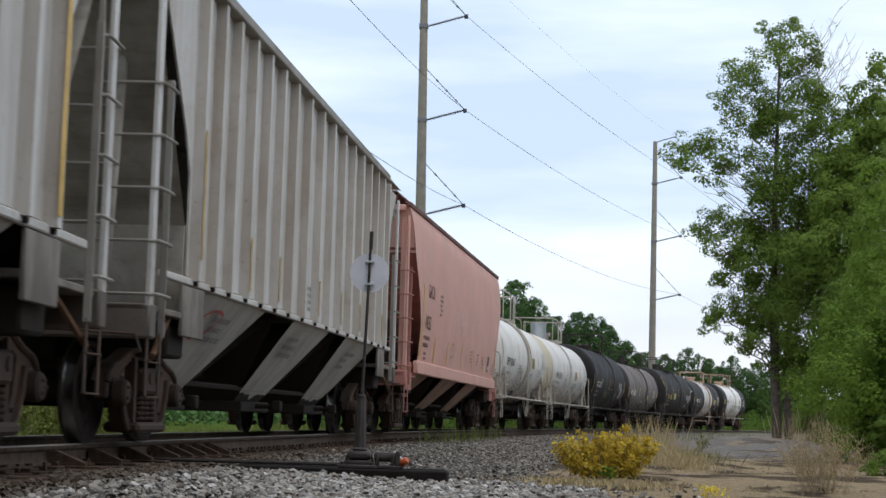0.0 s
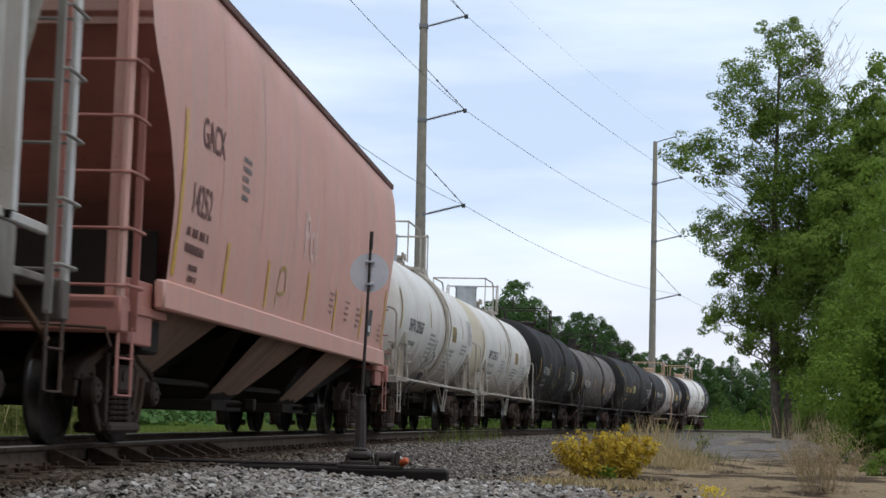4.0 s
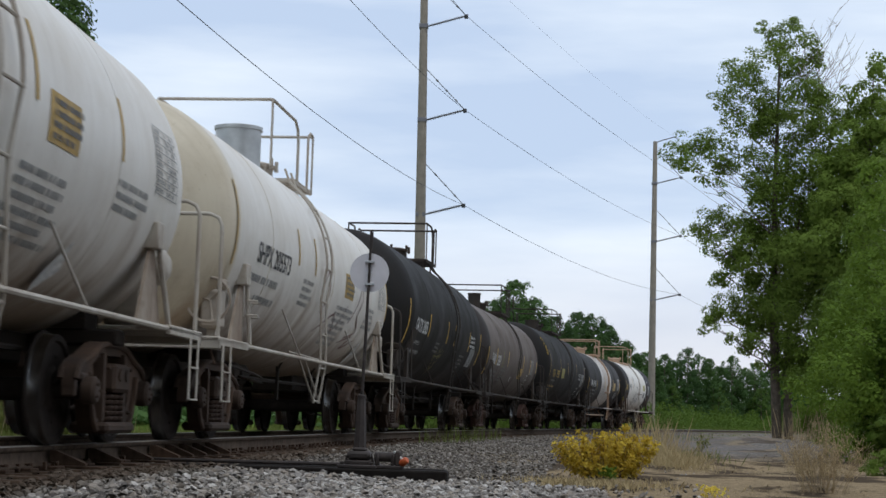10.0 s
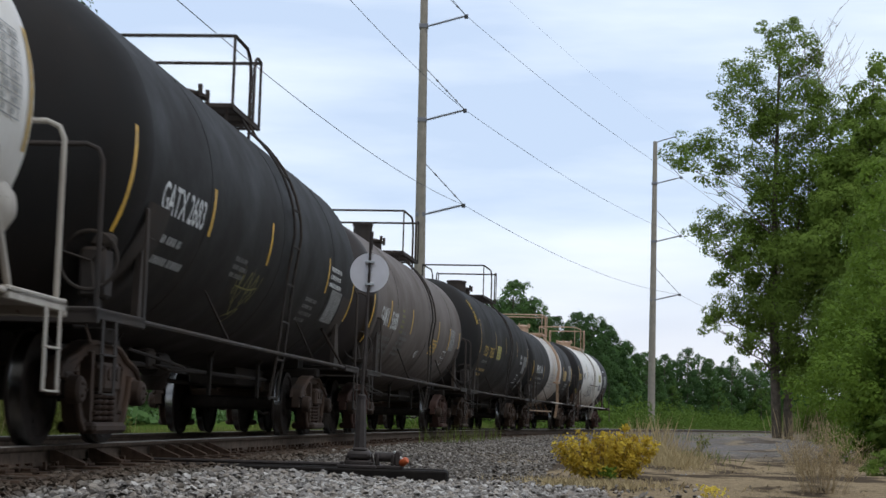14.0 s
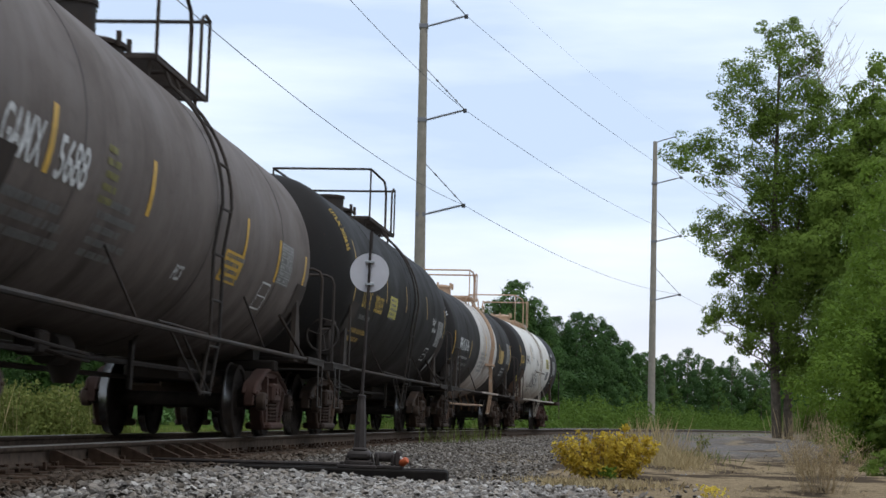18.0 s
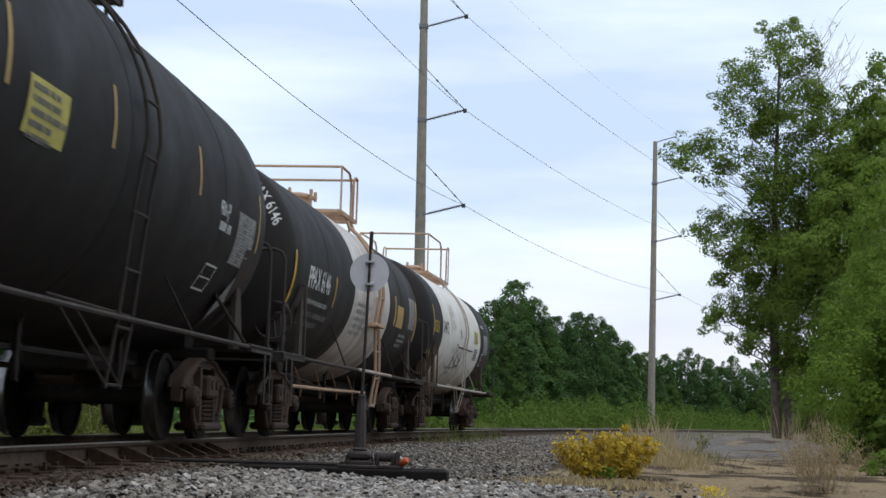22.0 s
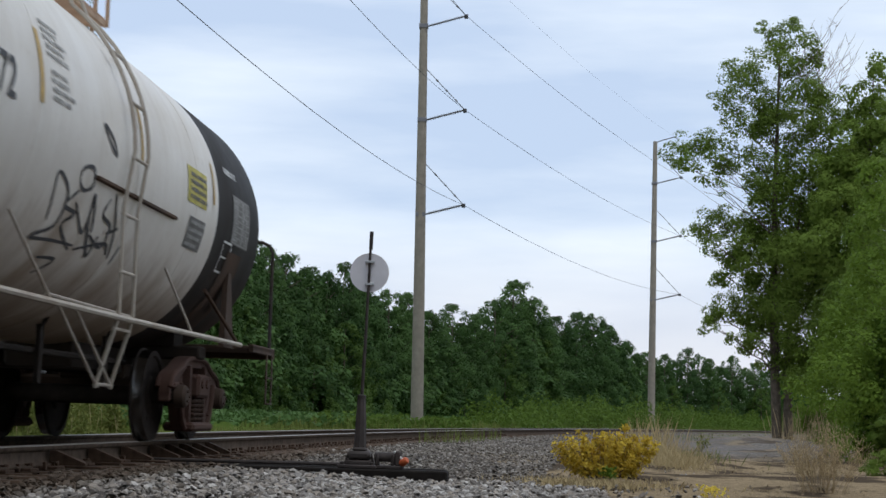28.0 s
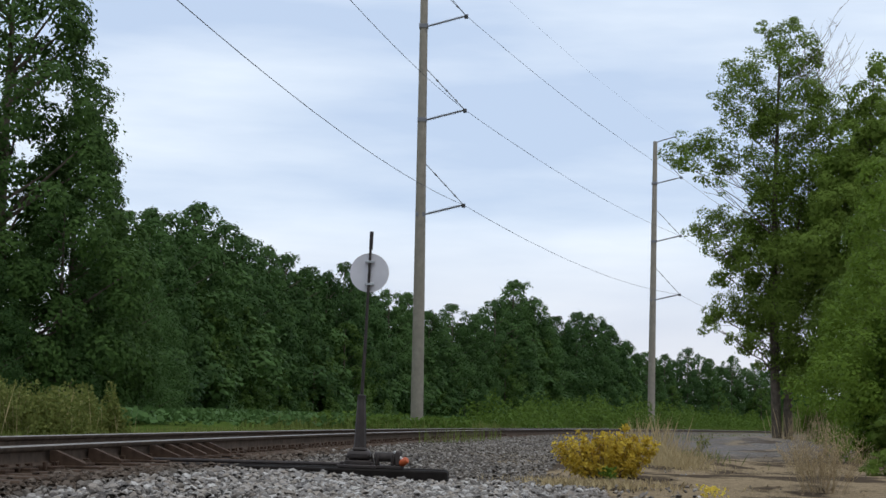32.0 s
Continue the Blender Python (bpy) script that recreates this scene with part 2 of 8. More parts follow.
M["fit_white"] = paint("fittings_white_paint", (0.44, 0.40, 0.34), (0.19, 0.13, 0.085), 0.55, 0.5, 0.6, 0.8, 1.2)
M["fit_rust"] = paint("rust_streaked_white_paint", (0.36, 0.30, 0.235), (0.13, 0.068, 0.038), 0.65, 0.7, 0.7, 1.0, 2.2)
M["fit_black"] = paint("fittings_black_paint", (0.034, 0.029, 0.026), (0.085, 0.060, 0.044), 0.72, 0.4, 0.5, 0.6, 1.9, gloss=0.2)
M["fit_tan"] = paint("fittings_rusty_tan_paint", (0.46, 0.31, 0.20), (0.24, 0.13, 0.075), 0.6, 0.5, 0.5, 0.7, 2.9)
M["fit_grey"] = paint("fittings_grey_paint", (0.27, 0.25, 0.215), (0.12, 0.08, 0.055), 0.55, 0.4, 0.5, 0.6, 3.9)
M["rust_bar"] = paint("rusty_bar", (0.16, 0.085, 0.045), (0.07, 0.04, 0.026), 0.8, 0.4, 0.5, 0.7, 3.3, gloss=0.2)
M["cast"] = paint("cast_steel_grime", (0.046, 0.031, 0.023), (0.125, 0.072, 0.045), 0.8, 0.45, 0.6, 0.9, 4.9, gloss=0.25)
M["cast_red"] = paint("cast_steel_red_grime", (0.076, 0.039, 0.029), (0.050, 0.035, 0.028), 0.8, 0.3, 0.6, 0.6, 5.9, gloss=0.25)
M["under"] = paint("underframe_grime", (0.021, 0.0165, 0.0135), (0.052, 0.034, 0.023), 0.85, 0.3, 0.5, 0.6, 6.9, gloss=0.2)
M["wheel"] = plain("wheel_steel", (0.026, 0.020, 0.0165), 0.85, 0.0, 0.35, 9.0)
M["tread"] = plain("worn_tread_steel", (0.17, 0.165, 0.16), 0.26, 1.0, 0.5, 7.0, 0.1)
M["spring"] = plain("spring_steel", (0.052, 0.033, 0.024), 0.8, 0.0, 0.4, 12.0)
M["galv"] = plain("galvanised_sheet", (0.42, 0.43, 0.43), 0.42, 0.6, 0.2, 5.0, 0.1)
M["yellow"] = plain("yellow_reflective_stripe", (0.62, 0.36, 0.03), 0.5, 0.0, 0.3, 8.0)
M["yellow_box"] = plain("ochre_panel", (0.42, 0.27, 0.07), 0.6, 0.0, 0.3, 9.0)
M["olive_faint"] = plain("faint_olive_spray_paint", (0.21, 0.19, 0.055), 0.7, 0.0, 0.4, 14.0)
M["olive"] = plain("dull_yellow_panel", (0.48, 0.42, 0.08), 0.6, 0.0, 0.3, 9.0)
M["ink"] = plain("black_lettering", (0.035, 0.035, 0.038), 0.6, 0.0, 0.3, 20.0)
M["ink_soft"] = plain("faded_grey_lettering", (0.30, 0.295, 0.28), 0.7, 0.0, 0.3, 20.0)
M["ink_white"] = plain("white_lettering", (0.62, 0.62, 0.60), 0.6, 0.0, 0.3, 20.0)
M["ink_dim"] = plain("dim_grey_lettering", (0.15, 0.145, 0.135), 0.7, 0.0, 0.35, 20.0)
M["ink_faint"] = plain("faded_white_lettering", (0.36, 0.355, 0.34), 0.7, 0.0, 0.35, 20.0)
M["ink_yellow"] = plain("yellow_lettering", (0.52, 0.34, 0.05), 0.6, 0.0, 0.3, 20.0)
M["ink_brown"] = plain("dark_red_brown_lettering", (0.13, 0.045, 0.035), 0.7, 0.0, 0.4, 20.0)
M["graffiti"] = plain("dark_spray_paint", (0.05, 0.05, 0.055), 0.7, 0.0, 0.4, 20.0)
M["ink_red"] = plain("red_marker_paint", (0.36, 0.07, 0.055), 0.7, 0.0, 0.3, 20.0)
M["graffiti_red"] = plain("dull_red_spray_paint", (0.22, 0.13, 0.12), 0.7, 0.0, 0.4, 20.0)
M["graffiti_pale"] = plain("pale_spray_paint", (0.70, 0.48, 0.41), 0.7, 0.0, 0.3, 14.0)
M["rail_side"] = plain("rusty_rail_steel", (0.082, 0.058, 0.042), 0.88, 0.0, 0.4, 10.0)
M["rail_top"] = plain("polished_rail_head", (0.22, 0.195, 0.17), 0.55, 0.15, 0.2, 4.0, 0.05, gloss=0.3)
M["tie"] = plain("creosoted_timber", (0.078, 0.052, 0.036), 0.9, 0.0, 0.45, 5.0, 0.5, 0.01)
M["plate"] = plain("rusted_plate", (0.082, 0.052, 0.036), 0.85, 0.1, 0.4, 14.0)
M["stand"] = plain("dark_cast_iron", (0.040, 0.030, 0.026), 0.7, 0.2, 0.4, 9.0)
M["target"] = plain("weathered_white_disc", (0.62, 0.60, 0.62), 0.5, 0.0, 0.06, 6.0, 0.05)
M["orange"] = plain("orange_lever_paint", (0.55, 0.11, 0.03), 0.5, 0.0, 0.2, 20.0)
M["concrete"] = plain("weathered_concrete", (0.265, 0.235, 0.19), 0.85, 0.0, 0.16, 3.0, 0.2)
M["insulator"] = plain("grey_insulator", (0.16, 0.16, 0.17), 0.4, 0.0, 0.15, 9.0)
M["wire"] = plain("weathered_conductor", (0.085, 0.085, 0.09), 0.9, 0.0, 0.1, 3.0)
# slope sheets: brake-dust grime and their downward-facing shade in one dark colour
M["slope_shade_grime"] = paint("shaded_grimy_slope_steel", (0.026, 0.021, 0.017), (0.050, 0.035, 0.025), 0.8, 0.4, 0.5, 0.6, 7.7, gloss=0.25)
M["tie_dark"] = plain("wet_black_creosoted_timber", (0.017, 0.014, 0.012), 0.85, 0.0, 0.4, 5.0, 0.5, 0.01)
M["bark"] = plain("grey_brown_bark", (0.115, 0.092, 0.072), 0.95, 0.0, 0.4, 5.0, 0.8, 0.03)
M["deadwood"] = plain("bare_grey_twigs", (0.25, 0.215, 0.18), 0.9, 0.0, 0.3, 6.0)
M["leaf"] = leafy("broad_leaves", [(0.058, 0.098, 0.018), (0.098, 0.152, 0.026), (0.145, 0.205, 0.038)], 0.5, 0.42)
M["leaf_light"] = leafy("light_green_leaves", [(0.045, 0.087, 0.011), (0.079, 0.136, 0.017), (0.124, 0.187, 0.027)], 0.5, 0.33)
M["leaf_wood"] = leafy("woodland_leaves", [(0.028, 0.060, 0.019), (0.044, 0.088, 0.026), (0.064, 0.116, 0.032)], 0.5, 0.22)
M["leaf_young"] = leafy("young_woodland_leaves", [(0.034, 0.068, 0.018), (0.052, 0.098, 0.024), (0.074, 0.128, 0.030)], 0.5, 0.22)
M["leaf_fresh"] = leafy("fresh_undergrowth_leaves", [(0.036, 0.070, 0.015), (0.055, 0.098, 0.020), (0.078, 0.128, 0.026)], 0.5, 0.28)
M["leaf_yellow"] = leafy("yellow_autumn_leaves", [(0.34, 0.235, 0.040), (0.60, 0.42, 0.040), (0.76, 0.60, 0.10)], 0.5, 0.42)
M["crop"] = leafy("soybean_leaves", [(0.036, 0.080, 0.026), (0.052, 0.105, 0.034), (0.075, 0.13, 0.040)])
M["weed"] = leafy("bright_green_weeds", [(0.042, 0.080, 0.014), (0.066, 0.116, 0.018), (0.10, 0.152, 0.028)], 0.5, 0.30)
M["weed_pale"] = leafy("pale_yellow_green_weeds", [(0.075, 0.105, 0.022), (0.12, 0.15, 0.035), (0.20, 0.20, 0.06)], 0.6, 0.3)
M["grass"] = leafy("green_grass_blades", [(0.055, 0.095, 0.020), (0.09, 0.135, 0.03), (0.16, 0.17, 0.05)])
M["dry"] = leafy("dry_straw_blades", [(0.24, 0.18, 0.09), (0.36, 0.275, 0.14), (0.48, 0.38, 0.21)], 0.8, 0.2)
M["litter"] = leafy("fallen_leaf_litter", [(0.045, 0.030, 0.020), (0.10, 0.068, 0.042), (0.21, 0.155, 0.095)], 0.8, 0.05)
M["twig_dry"] = leafy("dry_brown_weed_stems", [(0.20, 0.15, 0.09), (0.30, 0.225, 0.13), (0.38, 0.29, 0.17)], 0.8, 0.1)
M["stone_fresh"] = stony("clean_pale_ballast_stones", [(0.15, 0.135, 0.12), (0.27, 0.25, 0.23), (0.36, 0.31, 0.255), (0.44, 0.41, 0.375), (0.58, 0.545, 0.50)])
M["stone"] = stony("dirty_ballast_gravel", [(0.085, 0.071, 0.058), (0.175, 0.152, 0.128), (0.265, 0.237, 0.205), (0.40, 0.368, 0.325)])
M["stone_rusty"] = stony("rust_stained_ballast_stones", [(0.045, 0.032, 0.023), (0.080, 0.058, 0.042), (0.125, 0.095, 0.072), (0.18, 0.145, 0.115)])
M["soil"] = ground_mat()
# ---- mesh helpers ----
class Geo:
    """Collects vertices and faces of one mesh."""

    def __init__(self):
        self.v, self.f = [], []

    def add(self, verts, faces):
        o = len(self.v)
        self.v.extend(tuple(p) for p in verts)
        self.f.extend(tuple(i + o for i in f) for f in faces)
        return self

    def box(self, x0, x1, y0, y1, z0, z1, c=0.0, m=None):
        """A box with chamfered edges of width c."""
        if c <= 0:
            vs = [(x, y, z) for x in (x0, x1) for y in (y0, y1) for z in (z0, z1)]
            fs = [(0, 1, 3, 2), (4, 6, 7, 5), (0, 4, 5, 1), (2, 3, 7, 6), (0, 2, 6, 4), (1, 5, 7, 3)]
        else:
            vs, ids = [], {}
            for i, x in enumerate((x0, x1)):
                for j, y in enumerate((y0, y1)):
                    for k, z in enumerate((z0, z1)):
                        dx, dy, dz = (c if i == 0 else -c), (c if j == 0 else -c), (c if k == 0 else -c)
                        for a, p in enumerate(((x, y + dy, z + dz), (x + dx, y, z + dz), (x + dx, y + dy, z))):
                            ids[i, j, k, a] = len(vs)
                            vs.append(p)
            g = lambda i, j, k, a: ids[i, j, k, a]
            fs = []
            for i in (0, 1):
                q = [g(i, 0, 0, 0), g(i, 0, 1, 0), g(i, 1, 1, 0), g(i, 1, 0, 0)]
                fs.append(q if i == 0 else q[::-1])
                q = [g(0, i, 0, 1), g(1, i, 0, 1), g(1, i, 1, 1), g(0, i, 1, 1)]
                fs.append(q if i == 0 else q[::-1])
                q = [g(0, 0, i, 2), g(0, 1, i, 2), g(1, 1, i, 2), g(1, 0, i, 2)]
                fs.append(q if i == 0 else q[::-1])
            for i in (0, 1):
                for j in (0, 1):
                    fs.append([g(i, j, 0, 0), g(i, j, 1, 0), g(i, j, 1, 1), g(i, j, 0, 1)][:: (1 if i != j else -1)])
                    fs.append([g(i, 0, j, 0), g(i, 1, j, 0), g(i, 1, j, 2), g(i, 0, j, 2)][:: (1 if i == j else -1)])
                    fs.append([g(0, i, j, 1), g(1, i, j, 1), g(1, i, j, 2), g(0, i, j, 2)][:: (1 if i != j else -1)])
                    for k in (0, 1):
                        t = [g(i, j, k, 0), g(i, j, k, 1), g(i, j, k, 2)]
                        fs.append(t if (i + j + k) % 2 == 0 else t[::-1])
        if m is not None:
            vs = [m @ Vector(p) for p in vs]
        return self.add(vs, fs)

    def tube(self, pts, r, n=8, r2=None, cap=True):
        """A round bar along a run of points; tapers to r2."""
        pts = [Vector(p) for p in pts]
        k = len(pts)
        o = len(self.v)
        up = None
        for i, p in enumerate(pts):
            d = (pts[min(i + 1, k - 1)] - pts[max(i - 1, 0)]).normalized()
            if up is None:
                up = d.orthogonal().normalized()
            up = (up - d * up.dot(d)).normalized()
            w = d.cross(up)
            rr = r if r2 is None else r + (r2 - r) * i / (k - 1)
            for j in range(n):
                a = 2 * math.pi * j / n
                self.v.append(tuple(p + up * (rr * math.cos(a)) + w * (rr * math.sin(a))))
        for i in range(k - 1):
            for j in range(n):
                a, b = o + i * n + j, o + i * n + (j + 1) % n
                self.f.append((a, b, b + n, a + n))
        if cap:
            self.f.append(tuple(o + j for j in range(n))[::-1])
            self.f.append(tuple(o + (k - 1) * n + j for j in range(n)))
        return self

    def lathe(self, prof, n=24, m=None, close=True):
        """A profile of (height, radius) turned round the local z axis."""
        o = len(self.v)
        for h, r in prof:
            for j in range(n):
                a = 2 * math.pi * j / n
                p = Vector((r * math.cos(a), r * math.sin(a), h))
                self.v.append(tuple(m @ p if m is not None else p))
        for i in range(len(prof) - 1):
            for j in range(n):
                a, b = o + i * n + j, o + i * n + (j + 1) % n
                self.f.append((a, b, b + n, a + n))
        if close:
            self.f.append(tuple(o + j for j in range(n))[::-1])
            self.f.append(tuple(o + (len(prof) - 1) * n + j for j in range(n)))
        return self

    def prism(self, poly, d0, d1, m=None, holes=()):
        """A flat outline (u, v) between depths d0 and d1; local axes x, z and depth y."""
        n = len(poly)
        vs = [(u, d0, w) for u, w in poly] + [(u, d1, w) for u, w in poly]
        fs = [tuple(range(n)), tuple(range(2 * n - 1, n - 1, -1))]
        fs += [(i, i + n, (i + 1) % n + n, (i + 1) % n) for i in range(n)]
        if m is not None:
            vs = [m @ Vector(p) for p in vs]
        return self.add(vs, fs)

    def sheet(self, rows):
        """A grid of points, row by row."""
        o, w = len(self.v), len(rows[0])
        for r in rows:
            self.v.extend(tuple(p) for p in r)
        for i in range(len(rows) - 1):
            for j in range(w - 1):
                a = o + i * w + j
                self.f.append((a, a + 1, a + w + 1, a + w))
        return self

    def mesh(self, name, mat, smooth=40.0):
        me = bpy.data.meshes.new(name)
        me.from_pydata(self.v, [], self.f)
        me.materials.append(mat)
        fix_normals(me)
        if smooth:
            me.polygons.foreach_set("use_smooth", [True] * len(me.polygons))
            me.set_sharp_from_angle(angle=radians(smooth))
        me.update()
        return me


def fix_normals(me):
    bm = bmesh.new()
    bm.from_mesh(me)
    bmesh.ops.recalc_face_normals(bm, faces=bm.faces)
    bm.to_mesh(me)
    bm.free()


def part(name, geo, mat, parent, label="", smooth=40.0):
    """Links one mesh as a part of a thing."""
    me = geo if isinstance(geo, bpy.types.Mesh) else geo.mesh(name, mat, smooth)
    ob = new(name, me)
    ob.parent = parent
    if label:
        ob["label"] = label
    return ob


def thing(name, label, category, group="", kind="", m=None):
    ob = new(name)
    ob.empty_display_size = 0.3
    if m is not None:
        ob.matrix_basis = m
    return tagged(ob, label, category, group, kind)


def fast_mesh(name, verts, faces_n, mat, smooth=False):
    """A mesh of many equal polygons from an array (count, corners, 3)."""
    verts = np.ascontiguousarray(verts, dtype=np.float32).reshape(-1, 3)
    n, k = len(verts) // faces_n, faces_n
    me = bpy.data.meshes.new(name)
    me.vertices.add(n * k)
    me.vertices.foreach_set("co", verts.ravel())
    me.loops.add(n * k)
    me.loops.foreach_set("vertex_index", np.arange(n * k, dtype=np.int32))
    me.polygons.add(n)
    me.polygons.foreach_set("loop_start", np.arange(0, n * k, k, dtype=np.int32))
    me.polygons.foreach_set("loop_total", np.full(n, k, dtype=np.int32))
    me.materials.append(mat)
    me.update(calc_edges=True)
    me.validate()
    return me


def glyphs(body, size, spacing=1.0, thin=1.0):
    """Flat letters from the built-in font: vertices (u, v) and faces, starting at the origin."""
    cu = bpy.data.curves.new("letters", "FONT")
    cu.body, cu.size, cu.space_character, cu.resolution_u = body, size, spacing, 3
    cu.fill_mode = "FRONT"
    cu.offset = 0.012 * size
    ob = bpy.data.objects.new("letters", cu)
    scene.collection.objects.link(ob)
    bpy.context.view_layer.update()
    me = bpy.data.meshes.new_from_object(ob.evaluated_get(bpy.context.evaluated_depsgraph_get()))
    vs = [(v.co.x * thin, v.co.y) for v in me.vertices]
    fs = [tuple(p.vertices) for p in me.polygons]
    bpy.data.objects.remove(ob)
    bpy.data.meshes.remove(me)
    bpy.data.curves.remove(cu)
    return vs, fs


# ---- the track's line: its heading turns to the right as it goes away ----
GRID = np.arange(-60.0, 420.0, 0.25)
HEAD = np.interp(GRID, [-10.0, 15.0, 45.0, 80.0], [0.00434, 0.00217, 0.00193, 0.00193])
HEAD = np.cumsum(HEAD) * 0.25
ZERO = int(np.argmin(abs(GRID)))
HEAD = HEAD - HEAD[ZERO] + 0.0690
LINE_X = np.cumsum(np.sin(HEAD)) * 0.25
LINE_Y = np.cumsum(np.cos(HEAD)) * 0.25
LINE_X += -4.222 - LINE_X[ZERO]
LINE_Y += 10.578 - LINE_Y[ZERO]
SPEED = 4.639


def line(s):
    return float(np.interp(s, GRID, LINE_X)), float(np.interp(s, GRID, LINE_Y)), float(np.interp(s, GRID, HEAD))


def beside(s, l, z=0.0):
    """The point l metres to the camera's side of the track's centre at s."""
    x, y, h = line(s)
    return Vector((x + l * math.cos(h), y - l * math.sin(h), z))


def on_track(s, l=0.0, z=0.0):
    """A pose with x along the track away from the camera, y to the field side."""
    p, h = beside(s, l, z), line(s)[2]
    return pose(p.x, p.y, p.z, 0, 0, 90 - math.degrees(h))


def lateral(x, y):
    """Distance from the track's centre line for arrays of places, positive on the camera's side."""
    s = np.interp(y, LINE_Y, GRID)
    lx, h = np.interp(y, LINE_Y, LINE_X), np.interp(s, GRID, HEAD)
    return (x - lx) * np.cos(h)


def ground_z(x, y):
    """Height of the ground: a ballasted bed, a flat yard on the camera's side, a field that rises gently."""
    x, y = np.asarray(x, float), np.asarray(y, float)
    l = lateral(x, y)
    near = -0.235 - 0.10 * np.clip((l - 1.9) / 2.4, 0, 1) + 0.0008 * np.clip(y - 40, 0, 200) * (l > 4)
    fld = -0.235 - 0.20 * np.clip((-l - 1.7) / 1.2, 0, 1) + 0.20 * np.clip((-l - 4) / 16, 0, 1)
    near = near + 0.31 * np.exp(-((x - 9.6) / 2.3) ** 2 - ((y - 48.0) / 6.5) ** 2) * np.clip((l - 3.0) / 1.5, 0, 1)
    return np.where(l > 0, near, fld)
# ---- ground, ballast and track ----
def build_ground():
    ys = np.concatenate([np.arange(-30, 8, 4.0), np.arange(8, 40, 0.5), np.arange(40, 130, 2.5), np.geomspace(130, 2500, 22)])
    rows = []
    for y in ys:
        c = float(np.interp(y, LINE_Y, LINE_X))
        half = 60 + abs(y) * 1.2
        xs = np.concatenate([-np.geomspace(half, 14, 12), np.arange(-13, -4, 1.5), np.arange(-4, 8.01, 0.4), np.arange(9, 14, 1.5), np.geomspace(14, half, 12)])
        z = ground_z(c + xs, np.full_like(xs, y))
        j = np.array([noise.noise(Vector((0.9 * (c + a), 0.9 * y, 0.0))) for a in xs])
        rough = np.array([noise.noise(Vector((0.35 * (c + a), 0.22 * y, 7.0))) for a in xs])
        z = z + np.where(abs(xs) < 1.5, 0.0, 0.02) * j + np.where((xs > 5.5) & (y > 15) & (y < 70), 0.16, 0.0) * np.maximum(rough, -0.2)
        rows.append([(c + a, y, b) for a, b in zip(xs, z)])
    g = Geo()
    g.sheet(rows)
    ob = new("ground", g.mesh("ground", M["soil"], 180))
    tagged(ob, "flat sandy cinder ground with weeds beside a railway", "ground", kind="structure")


def stone_shapes(rng, count):
    """Angular broken stones of unit size: a squashed, cut octahedron each."""
    shapes = []
    for _ in range(count):
        base = np.array([(1, 0, 0), (0, 1, 0), (-1, 0, 0), (0, -1, 0), (0.6, 0.6, 0.75), (-0.6, 0.6, 0.7), (-0.6, -0.6, 0.75), (0.6, -0.6, 0.7), (0, 0, -0.8)], float)
        base *= rng.uniform(0.7, 1.15, base.shape)
        base *= np.array([1.0, rng.uniform(0.6, 1.0), rng.uniform(0.5, 0.85)])
        shapes.append(base)
    return shapes


STONE_FACES = [(4, 5, 6, 7), (0, 1, 4), (1, 5, 4), (1, 2, 5), (2, 6, 5), (2, 3, 6), (3, 7, 6), (3, 0, 7), (0, 4, 7), (1, 0, 8), (2, 1, 8), (3, 2, 8), (0, 3, 8)]


